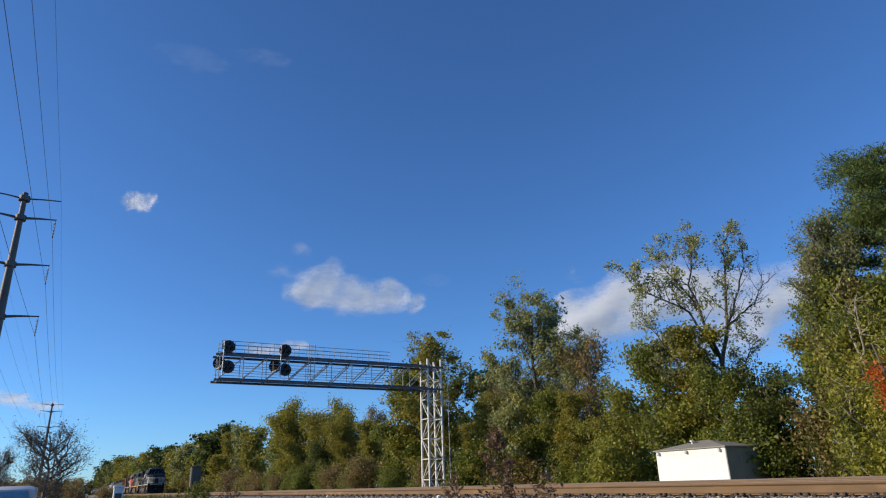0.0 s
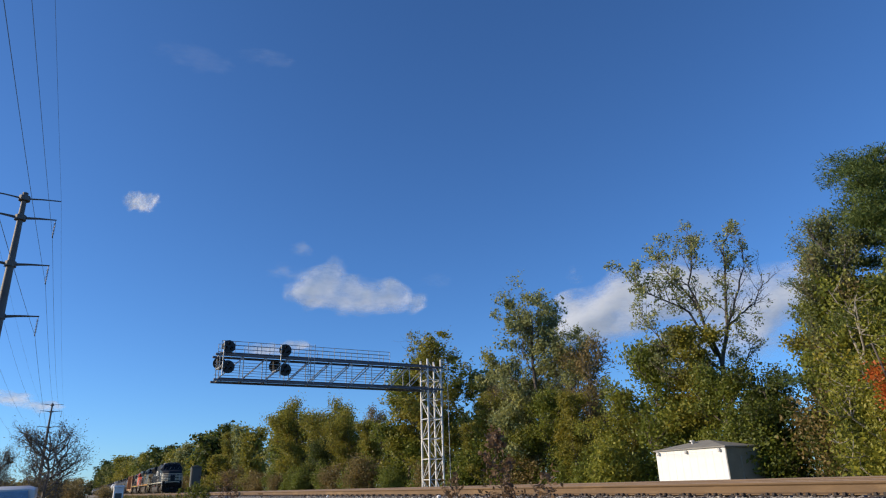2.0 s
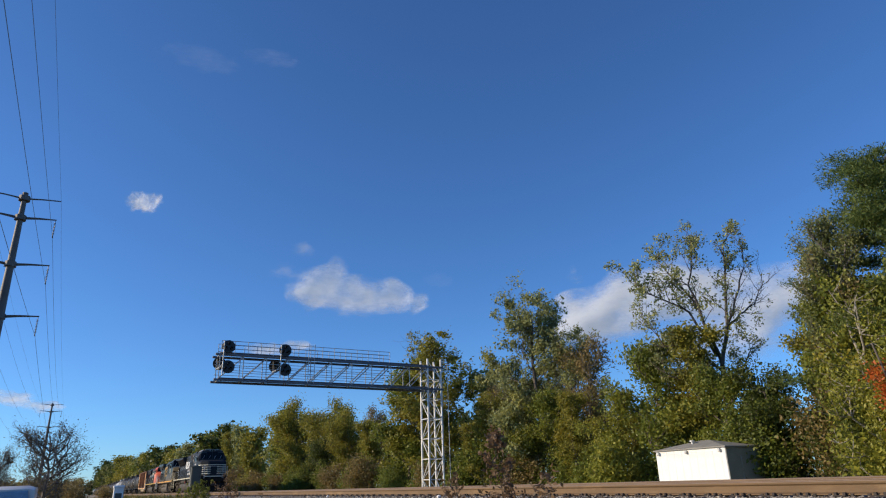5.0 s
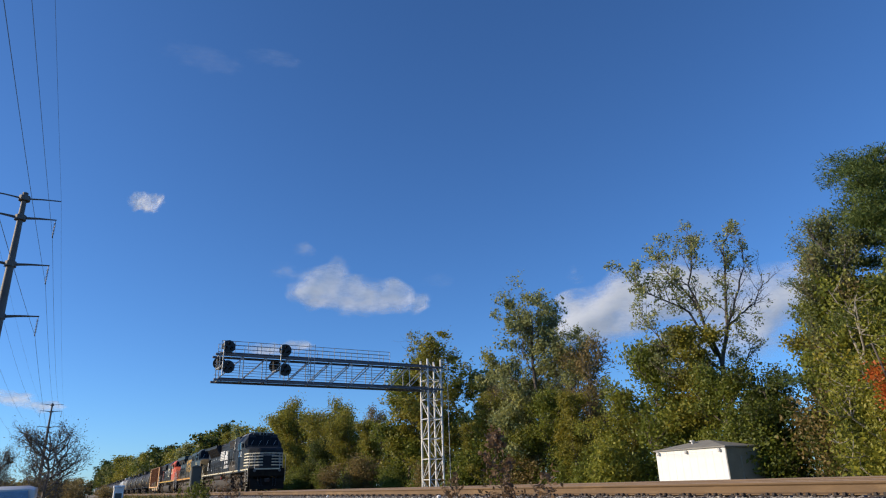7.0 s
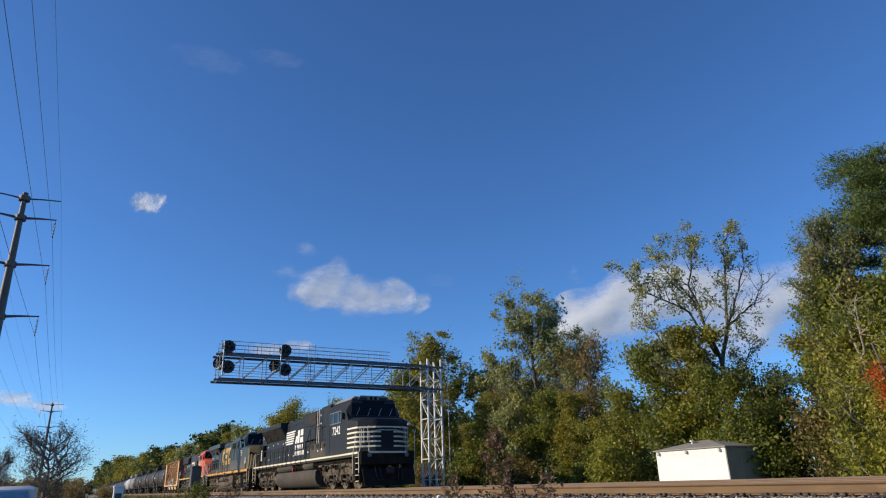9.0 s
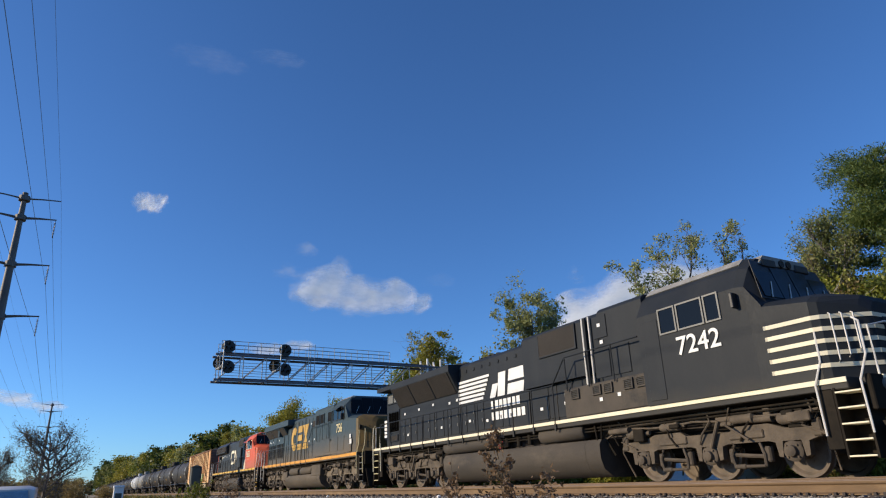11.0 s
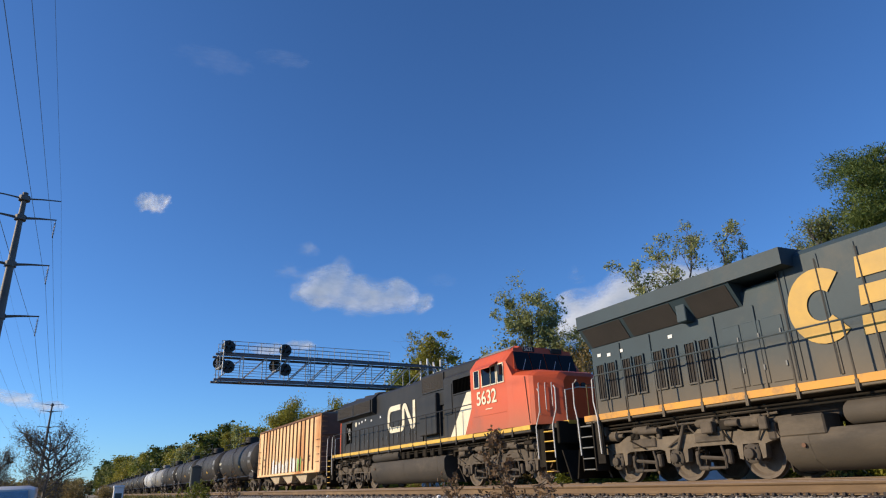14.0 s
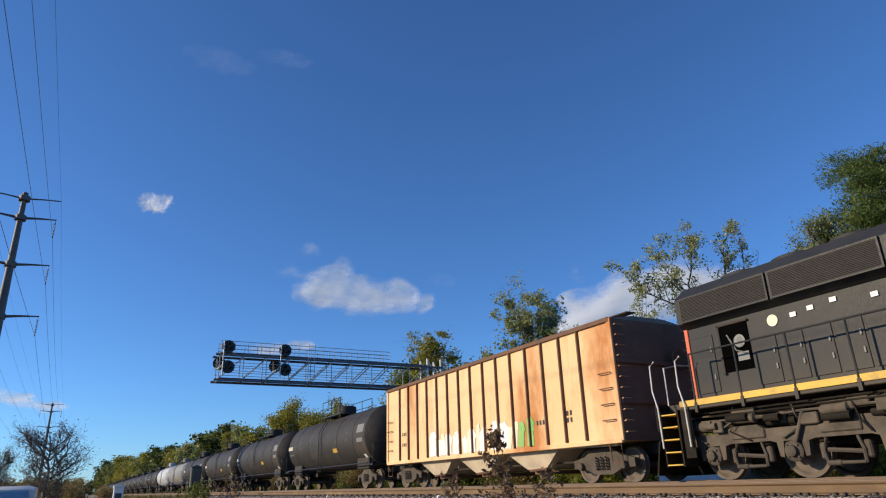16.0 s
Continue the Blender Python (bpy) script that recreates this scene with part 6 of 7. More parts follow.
def red_locomotive(c):
    """The third unit: orange-red cab, black hood with a cream mark, yellow sill."""
    r = thing("locomotive", "black diesel locomotive with weathered orange-red cab", "locomotive", (c, FAR_TRACK, 0), group="locomotives of the train")
    m, red, hl, w = M["loco_charcoal"], M["loco_red"], 9.6, 1.02
    frame_and_deck(r, hl, M["sill_yellow"], 1.66, m, 10.95, 10.38)
    fuel_tank(r, -3.85, 3.65, M["tank_dirt"], 0.17, 1.16)
    for k in (-1, 1):
        part("air_reservoir", Shape().turned([(-3.9, 0.0), (-3.87, 0.18), (-3.8, 0.22), (-0.95, 0.22), (-0.88, 0.18), (-0.85, 0.0)], "x", 16, (0, k * 1.2, 1.40)), M["tank_dirt"], r, "", None, True)
        for x0 in (-0.4, 0.1, 0.9, 1.7, 2.4, 3.1):
            part("air_filter", Shape().box(x0 - 0.18, x0 + 0.14, k * 1.1, k * 1.34, 1.2, 1.5, 0.03), M["pilot"], r)
    for sgn in (-1, 1):
        ax = sorted((sgn * 5.0, sgn * 7.1, sgn * 9.1))
        six_wheel_truck(r, sgn * 7.05, ax)
        add_wheels(r, ax)
    hood(r, -9.45, 3.4, w, 4.55, m)
    hood(r, 1.0, 6.1, 1.12, 4.66, m, "brake_housing", 3.2)
    hood(r, 3.4, 6.1, 1.25, 4.3, m, "electrical_cabinet")
    for k in (-1, 1):
        o = [(k * w, 3.55), (k * 1.26, 3.68), (k * 1.26, 4.30), (k * 0.9, 4.62), (k * 0.3, 4.66), (k * 0.3, 3.55)]
        part("radiator_wing", Shape().loft([[(x, y, z) for y, z in o] for x in (-9.5, -4.3)]), m, r, "radiator housing")
        louvre(r, -9.3, -6.95, k * 1.262, 3.72, 4.26, M["grille_brown"], frame_mat=m, slats=16, label="brown radiator screen")
        louvre(r, -6.8, -4.5, k * 1.262, 3.72, 4.26, M["grille_brown"], frame_mat=m, slats=16, label="brown radiator screen")
        # louvre coloured near-black to pass for a shaded opening
        louvre(r, 4.25, 6.0, k * 1.25, 3.45, 4.0, M["near_black"], frame_mat=m, slats=16, upright=True)
        louvre(r, 1.25, 3.2, k * 1.12, 3.86, 4.48, M["grille_brown"], frame_mat=m, slats=20)
        part("side_cabinet", Shape().box(1.2, 2.75, k * 1.0, k * 1.30, 2.05, 3.72, 0.03), m, r, "dark side cabinet")
        # flat panel, its black stands in for the shade of a recess
        part("access_door", Shape().box(2.9, 3.3, k * w, k * (w + 0.012), 2.0, 3.7, 0.004), M["grille"], r, "flat black panel painted in for a shaded recess")
        part("access_door", Shape().box(3.55, 4.1, k * 1.25, k * 1.28, 2.7, 3.9, 0.01), m, r)
        part("panel_edge", Shape().tube([(1.05, k * (w + 0.03), 1.85), (1.05, k * (w + 0.03), 4.5)], 0.03, 5), m, r)
        part("rear_edge", Shape().box(-9.53, -9.42, k * 0.9, k * 1.05, 1.82, 3.6, 0.01), red, r, "red end edge")
    # no hole here: the shade inside is a black panel on the hood
    part("open_door", Shape().box(-8.5, -7.75, -w - 0.026, -w - 0.012, 2.35, 3.42, 0.004), M["near_black"], r, "open hood door, its shaded inside painted as a black panel")
    part("door_frame", Shape().box(-8.55, -8.49, -w - 0.06, -w - 0.01, 2.3, 3.46, 0.008).box(-8.55, -7.70, -w - 0.06, -w - 0.01, 3.42, 3.47, 0.008), M["iron"], r)
    part("machinery", Shape().turned([(-w - 0.028, 0.13), (-w - 0.06, 0.15), (-w - 0.07, 0.11), (-w - 0.05, 0.05), (-w - 0.07, 0.0)], "y", 18, (-7.98, 0, 3.0)), M["loco_grey"], r, "grey fan wheel inside the hood", None, True)
    part("machinery", Shape().box(-8.1, -7.8, -w - 0.04, -w - 0.027, 2.55, 2.75, 0.004).tube([(-8.3, -w - 0.04, 3.2), (-8.1, -w - 0.05, 2.8), (-7.85, -w - 0.04, 2.7)], 0.02, 6), M["loco_grey"], r)
    doors(r, -7.7, 1.0, w, 1.95, 3.0, 14, m)
    doors(r, -9.35, -8.7, w, 1.95, 3.3, 1, m)
    for x in (-8.2, -6.8, -5.4):
        roof_fan(r, x, 4.64)
    part("exhaust", Shape().box(-1.4, -0.5, -0.4, 0.4, 4.5, 4.75, 0.05), M["grille"], r)
    cab(r, 6.1, 8.5, 10.4, (red, red, M["cream"]), 4.66, 3.66, shield=red, digits="5632")
    windows(r, ((6.4, 6.72), (6.95, 7.5), (7.55, 7.85), (7.98, 8.32)), 1.57, 3.38, 3.98, M["cream"])
    part("window_visor", Shape().add([(6.8, -1.58, 4.12), (8.0, -1.58, 4.12), (8.0, -1.92, 3.92), (6.8, -1.92, 3.92), (6.8, -1.58, 4.09), (8.0, -1.58, 4.09), (8.0, -1.92, 3.89), (6.8, -1.92, 3.89)],
                                     [(0, 1, 2, 3), (7, 6, 5, 4), (0, 4, 5, 1), (1, 5, 6, 2), (2, 6, 7, 3), (3, 7, 4, 0)]), red, r, "orange window awning")
    lettering("road_number", "5632", 0.68, M["cream"], r, pose(6.5, -1.592, 2.74, 90))
    part("small_print", Shape().box(7.1, 7.55, -1.592, -1.586, 2.54, 2.57), M["cream"], r, "tiny cream lettering")
    for z in (2.35,):
        part("panel_seam", Shape().box(6.15, 8.35, -1.585, -1.574, z, z + 0.02), M["loco_red"], r)
    part("panel_seam", Shape().tube([(9.62, -1.52, 1.85), (9.5, -1.535, 3.36)], 0.014, 4), M["black"], r)
    # cream slash behind the cab
    for y in (-1.262,):
        for name, mat, lab, q in (("slash", M["cream"], "cream slash stripe", ((3.9, 1.84), (5.05, 1.84), (5.98, 3.42), (5.28, 3.42))),
                                  ("red_field", red, "red field behind the cab", ((5.05, 1.84), (6.08, 1.84), (6.08, 3.42), (5.98, 3.42)))):
            part(name, Shape().add([(a, d, b) for d in (y, y + 0.008) for a, b in q], SIX), mat, r, lab)
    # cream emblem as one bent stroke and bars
    y = -w - 0.03
    def arc(cx, cz, rad, a, b):
        return [(cx + rad * math.cos(radians(a + (b - a) * i / 6)), cz + rad * math.sin(radians(a + (b - a) * i / 6))) for i in range(7)]
    stroke = [(-1.3, 3.59)] + arc(-2.32, 3.25, 0.34, 90, 180) + arc(-2.32, 2.93, 0.34, 180, 270) + arc(-1.18, 2.79, 0.20, 270, 360) + arc(-0.82, 3.42, 0.16, 180, 45) + [(-0.12, 2.72)] + arc(0.0, 2.76, 0.17, 225, 360) + [(0.17, 3.74)]
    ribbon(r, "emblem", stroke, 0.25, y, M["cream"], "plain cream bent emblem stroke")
    part("roundel", Shape().turned([(-1.03, 0.0), (-1.03, 0.13), (-1.04, 0.13), (-1.04, 0.0)], "y", 20, (-7.1, 0, 3.28)), M["cream"], r, "round cream badge")
    small_decals(r, (-6.6, -6.2, -5.7, -4.9, -3.7, 0.9, 1.2), -w - 0.022, 3.3)
    side_rails(r, -9.1, 8.6, 15, m)
    steps(r, 10.56, 1, m, M["sill_yellow"], M["handrail_w"])
    steps(r, -9.96, -1, m, M["sill_yellow"], M["handrail_w"])
    end_gear(r, 10.95, 1, True)
    end_gear(r, -10.38, -1, True)
    for x in (10.92, -10.36):
        part("end_rail", Shape().tube([(x, -1.05, 1.8), (x, -1.05, 2.75), (x, -0.5, 2.86), (x, 0.5, 2.86), (x, 1.05, 2.75), (x, 1.05, 1.8)], 0.022, 6), M["handrail_w"], r)
    part("pilot_edge", Shape().box(10.75, 11.03, -1.1, 1.1, 1.72, 1.83, 0.01), M["sill_yellow"], r, "yellow pilot edge")
    for z in (3.05, 3.2):
        part("nose_lamp", Shape().turned([(10.3, 0.0), (10.3, 0.1), (10.45, 0.1), (10.45, 0.0)], "x", 12, (0, -0.14 + (z - 3.05) * 1.8, 3.0)), M["glass"], r)
    return r


def freight_truck(root, x, turning=True):
    """A two-axle freight truck: side frames with springs, bolster, wheels."""
    axles = (x - 0.89, x + 0.89)
    for k in (-1, 1):
        y = k * 1.02
        o = [(x - 1.25, 0.62), (x - 0.75, 0.72), (x - 0.4, 0.92), (x + 0.4, 0.92), (x + 0.75, 0.72), (x + 1.25, 0.62), (x + 1.25, 0.4), (x + 0.75, 0.38), (x + 0.35, 0.22), (x - 0.35, 0.22), (x - 0.75, 0.38), (x - 1.25, 0.4)]
        f = part("side_frame", Shape().loft([[(px, y + d, pz) for px, pz in o] for d in (-0.07, 0.07)]), M["bogie"], root, "rusty cast side frame")
        for d in (-0.2, 0.0, 0.2):
            part("coil_spring", coil(x + d, y + k * 0.08, 0.33, 0.69, 0.07), M["iron"], f)
        for a in axles:
            part("bearing_cap", Shape().turned([(y, 0.0), (y, 0.12), (y + k * 0.18, 0.1), (y + k * 0.2, 0.0)], "y", 12, (a, 0, 0.455)), M["bogie"], f)
    part("bolster", Shape().box(x - 0.22, x + 0.22, -1.1, 1.1, 0.5, 0.88, 0.04), M["bogie"], root)
    add_wheels(root, axles, False, turning)


def hopper_car(c):
    r = thing("hopper_car", "weathered rusty orange ribbed covered hopper car with graffiti", "freight car", (c, FAR_TRACK, 0))
    hl, w, za, zb = 7.7, 1.5, 1.05, 4.36
    part("body", Shape().box(-hl, hl, -w, w, za, zb, 0.02), M["hopper_paint"], r)
    for sgn in (-1, 1):
        # end walls: rust colour with the shade of the unlit end mixed in
        e = part("end_wall", Shape().box(sgn * hl, sgn * (hl + 0.02), -w, w, za, zb), M["hopper_end"], r, "rusty end wall painted darker as if shaded")
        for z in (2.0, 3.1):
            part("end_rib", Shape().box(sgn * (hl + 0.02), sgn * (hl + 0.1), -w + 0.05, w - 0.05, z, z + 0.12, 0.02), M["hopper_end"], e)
        for k in (-1, 1):
            part("corner_post", Shape().box(sgn * (hl - 0.1), sgn * (hl + 0.06), k * (w - 0.02), k * (w + 0.05), za, zb, 0.01), M["hopper_paint"], r)
            for i in range(4):
                z = 1.6 + i * 0.42
                g = Shape().tube([(sgn * (hl - 0.15), k * (w + 0.02), z), (sgn * (hl - 0.15), k * (w + 0.1), z), (sgn * (hl - 0.6), k * (w + 0.1), z), (sgn * (hl - 0.6), k * (w + 0.02), z)], 0.016, 5)
                part("grab_iron", g, M["hopper_rust_shade"], r)
            for i in range(11):
                z = 1.25 + i * 0.29
                part("end_rung", Shape().tube([(sgn * (hl + 0.08), k * (w - 0.05), z), (sgn * (hl + 0.14), k * (w - 0.05), z + 0.02), (sgn * (hl + 0.14), k * (w - 0.35), z + 0.02)], 0.014, 5), M["hopper_paint"], r)
    # ribs coloured dark to carry the shadow along their sides
    rib = Shape().loft([[(dx, 0, z), (dx * 0.6, -0.08, z), (-dx * 0.6, -0.08, z), (-dx, 0, z)] for dx, z in ((0.038, za + 0.08), (0.042, zb - 0.08))]).mesh("side_rib", M["hopper_rust_shade"])
    for i in range(15):
        for k in (-1, 1):
            part("side_rib", rib, None, r, "", pose(-6.3 + i * 0.9, k * w, 0, 0, 0, 0 if k < 0 else 180))
    for k in (-1, 1):
        part("top_chord", Shape().box(-hl, hl, k * (w - 0.02), k * (w + 0.07), zb - 0.1, zb + 0.03, 0.012), M["hopper_rust_shade"], r, "rusty top chord")
        part("side_sill", Shape().box(-hl, hl, k * (w - 0.04), k * (w + 0.06), za - 0.06, za + 0.07, 0.012), M["hopper_paint"], r)
    part("roof", Shape().loft([[(x, -w, zb), (x, -0.6, zb + 0.14), (x, 0.6, zb + 0.14), (x, w, zb)] for x in (-hl, hl)]), M["shed_roof"], r, "grey curved roof")
    for i in range(5):
        x = -6 + i * 3
        part("roof_hatch", Shape().box(x - 1.2, x + 1.2, -0.45, 0.45, zb + 0.12, zb + 0.24, 0.03), M["shed_roof"], r)
    part("running_board", Shape().box(-hl, hl + 0.1, -0.9, -0.55, zb + 0.2, zb + 0.23), M["iron"], r, "dark running board")
    # hopper bins and outlet gates
    for x in (-3.3, 0.0, 3.3):
        o = Shape().add([(x - 1.5, -1.35, za), (x + 1.5, -1.35, za), (x + 1.5, 1.35, za), (x - 1.5, 1.35, za), (x - 0.5, -1.15, 0.46), (x + 0.5, -1.15, 0.46), (x + 0.5, 1.15, 0.46), (x - 0.5, 1.15, 0.46)],
                        [(0, 1, 2, 3), (7, 6, 5, 4), (0, 4, 5, 1), (1, 5, 6, 2), (2, 6, 7, 3), (3, 7, 4, 0)])
        b = part("hopper_bin", o, M["hopper_bin"], r, "tan sloping hopper bin")
        part("outlet_gate", Shape().box(x - 0.55, x + 0.55, -0.85, 0.85, 0.30, 0.42, 0.02).tube([(x - 0.3, -1.2, 0.42), (x + 0.6, -1.2, 0.46)], 0.04, 6), M["hopper_rust_shade"], b)
    part("centre_sill", Shape().box(-hl - 0.3, hl + 0.3, -0.3, 0.3, 0.72, 1.0, 0.02), M["iron"], r)
    for k in (-1, 1):
        part("brake_rod", Shape().tube([(-5, k * 0.9, 0.62), (5, k * 0.9, 0.60)], 0.028, 5), M["iron"], r)
        for sgn in (-1, 1):
            part("slope_strut", Shape().tube([(sgn * 4.6, k * 1.35, za), (sgn * 7.3, k * 1.3, 1.0)], 0.07, 5), M["hopper_bin"], r)
            st = Shape().tube([(sgn * (hl - 0.55), k * 1.5, 1.0), (sgn * (hl - 0.5), k * 1.5, 0.5), (sgn * (hl - 0.1), k * 1.5, 0.5), (sgn * (hl - 0.1), k * 1.5, 1.0)], 0.02, 5)
            part("stirrup_step", st, M["hopper_rust_shade"], r)
    for sgn in (-1, 1):
        freight_truck(r, sgn * 6.35)
        part("coupler", Shape().box(sgn * hl, sgn * (hl + 0.95), -0.13, 0.13, 0.74, 0.98, 0.04), M["iron"], r)
    part("hand_brake", Shape().turned([(hl + 0.2, 0.28), (hl + 0.23, 0.3), (hl + 0.26, 0.28)], "x", 18, (0, 0.8, 3.3)), M["hopper_rust_shade"], r, "round hand brake wheel")
    # painted graffiti on the lower panels
    rnd = random.Random(8)
    y = -w - 0.006
    for i in range(8):
        x0 = -2.95 + i * 0.9
        for j in range(5):
            a = x0 + rnd.uniform(-0.38, 0.34)
            z1 = 1.80 + rnd.uniform(-0.2, 0.25)
            pts = [(a, 1.16), (a + rnd.uniform(-0.1, 0.12), z1), (a + rnd.uniform(0.05, 0.16), z1 - 0.2)]
            part_mat = M["graffiti_green"] if i == 7 else (M["white_mark"] if rnd.random() < 0.6 else M["cream"])
            bent_bar(r, "graffiti", pts, rnd.uniform(0.18, 0.32), y - 0.002 * j, part_mat, "green graffiti stroke" if i == 7 else "white graffiti stroke")
    for x, z, n in ((-6.1, 2.15, 3), (-6.1, 1.7, 3), (3.95, 1.75, 3), (5.3, 1.9, 3), (5.3, 1.7, 3)):
        for i in range(n):
            part("lettering_bar", Shape().box(x + i * 0.16, x + i * 0.16 + 0.09, y - 0.002, y, z, z + 0.14), M["black"], r)
    return r


def tank_car(c, paint, label, turning=False):
    r = thing("tank_car", label, "freight car", (c, FAR_TRACK, 0), group="tank cars of the train")
    hl, rad, zc = 7.55, 1.56, 2.58
    prof = [(-hl, 0.0), (-hl + 0.06, 0.5), (-hl + 0.2, 0.95), (-hl + 0.42, 1.3), (-hl + 0.7, rad), (hl - 0.7, rad), (hl - 0.42, 1.3), (hl - 0.2, 0.95), (hl - 0.06, 0.5), (hl, 0.0)]
    part("tank", Shape().turned(prof, "x", 40, (0, 0, zc)), paint, r, "", None, True)
    for x in (-5.1, -2.6, 2.6, 5.1):
        part("weld_band", Shape().turned([(x - 0.05, rad), (x - 0.05, rad + 0.012), (x + 0.05, rad + 0.012), (x + 0.05, rad)], "x", 40, (0, 0, zc)), paint, r, "", None, True)
    part("dome", Shape().turned([(zc + rad - 0.1, 0.58), (zc + rad + 0.55, 0.58), (zc + rad + 0.62, 0.5), (zc + rad + 0.64, 0.0)], "z", 20), paint, r, "", None, True)
    part("platform", Shape().box(-1.6, 1.6, -1.0, 1.0, zc + rad + 0.0, zc + rad + 0.04), M["black"], r, "black service platform")
    for k in (-1, 1):
        part("platform_rail", Shape().tube([(-1.6, k, zc + rad - 0.2), (-1.6, k, zc + rad + 0.95), (1.6, k, zc + rad + 0.95), (1.6, k, zc + rad - 0.2)], 0.025, 5), M["black"], r)
        part("platform_rail", Shape().tube([(-1.6, k, zc + rad + 0.5), (1.6, k, zc + rad + 0.5)], 0.02, 5), M["black"], r)
        part("platform_post", Shape().tube([(0, k, zc + rad - 0.2), (0, k, zc + rad + 0.95)], 0.02, 5), M["black"], r)
        part("side_rail", Shape().tube([(-hl + 0.4, k * 1.5, 1.2), (hl - 0.4, k * 1.5, 1.2)], 0.035, 6), M["black"], r)
        ld = Shape().tube([(-0.3, k * 1.62, 0.9), (-0.3, k * 1.62, 3.2), (-0.3, k * 1.05, zc + rad)], 0.02, 5).tube([(0.2, k * 1.62, 0.9), (0.2, k * 1.62, 3.2), (0.2, k * 1.05, zc + rad)], 0.02, 5)
        for i in range(9):
            ld.tube([(-0.3, k * 1.62, 1.0 + i * 0.27), (0.2, k * 1.62, 1.0 + i * 0.27)], 0.014, 4)
        part("ladder", ld, M["black"], r)
    for sgn in (-1, 1):
        part("saddle", Shape().box(sgn * 5.0, sgn * 6.6, -1.2, 1.2, 0.95, 1.5, 0.05), M["iron"], r)
        part("stub_sill", Shape().box(sgn * 4.4, sgn * (hl + 0.25), -0.3, 0.3, 0.75, 1.0, 0.03), M["iron"], r)
        part("end_platform", Shape().box(sgn * (hl - 0.55), sgn * (hl + 0.25), -1.5, 1.5, 1.08, 1.16, 0.02), M["black"], r)
        part("end_rail", Shape().tube([(sgn * (hl + 0.2), -1.45, 1.1), (sgn * (hl + 0.2), -1.45, 2.1), (sgn * (hl + 0.2), 1.45, 2.1), (sgn * (hl + 0.2), 1.45, 1.1)], 0.022, 5), M["black"], r)
        part("coupler", Shape().box(sgn * (hl + 0.2), sgn * (hl + 0.98), -0.13, 0.13, 0.74, 0.98, 0.04), M["iron"], r)
        freight_truck(r, sgn * 6.1, turning)
    def patch(x, a, wide, high, mat, lab):
        """A flat notice that follows the tank's side at an angle above its middle."""
        s = Shape()
        pts = [(x + dx, -(rad + 0.012) * math.cos(t), zc + (rad + 0.012) * math.sin(t)) for dx, t in ((0, a), (wide, a), (wide, a + high / rad), (0, a + high / rad))]
        s.add(pts + [(p[0], p[1] * 0.995, zc + (p[2] - zc) * 0.995) for p in pts], [(0, 1, 2, 3), (7, 6, 5, 4), (0, 4, 5, 1), (1, 5, 6, 2), (2, 6, 7, 3), (3, 7, 4, 0)])
        part("marking", s, mat, r, lab)
    for i in range(4):
        patch(-6.9 + i * 0.24, -0.05, 0.16, 0.22, M["cream"], "worn white lettering block")
        patch(-6.6 + i * 0.2, -0.28, 0.14, 0.1, M["loco_grey"], "worn lettering block")
    for x in (-4.2, -2.4, 2.5, 4.2):
        patch(x, -0.1, 0.05, 0.5, M["loco_grey"], "pale vertical stripe")
    patch(5.7, 0.1, 0.9, 0.42, M["loco_grey"], "pale placard")
    patch(5.75, -0.2, 0.8, 0.2, M["loco_grey"], "pale notice")
    patch(1.9, -0.42, 0.7, 0.22, M["yellow_mark"], "yellow smeared notice")
    patch(6.1, -0.85, 0.28, 0.35, M["white_mark"], "white hazard diamond")
    return r


def lengthen(root, k):
    """Stretch the layout of a vehicle along the track; its wheels keep their shape."""
    for ob in root.children:
        if ob.name.startswith("wheelset"):
            ob.location.x *= k
        else:
            ob.matrix_basis = Matrix.Diagonal((k, 1, 1, 1)) @ ob.matrix_basis
    return root


TRAIN += [lengthen(black_locomotive(-158.05), 1.045), blue_locomotive(-182.0), red_locomotive(-204.25), hopper_car(-223.6)]
BLACK_TANK = "dusty black tank car with worn white markings"
first = tank_car(-241.0, M["tank_black"], BLACK_TANK, True)
grey_tank = tank_car(-241.0 - 4 * 16.9, M["tank_grey"], "dusty light grey tank car", False)
white_tank = tank_car(-241.0 - 5 * 16.9, M["tank_white"], "dusty white tank car", False)
TRAIN += [first, grey_tank, white_tank]
for i in range(1, 26):
    if i not in (4, 5):
        TRAIN.append(copy_thing(white_tank if i == 24 else first, Matrix.Translation((-241.0 - i * 16.9, FAR_TRACK, 0))))


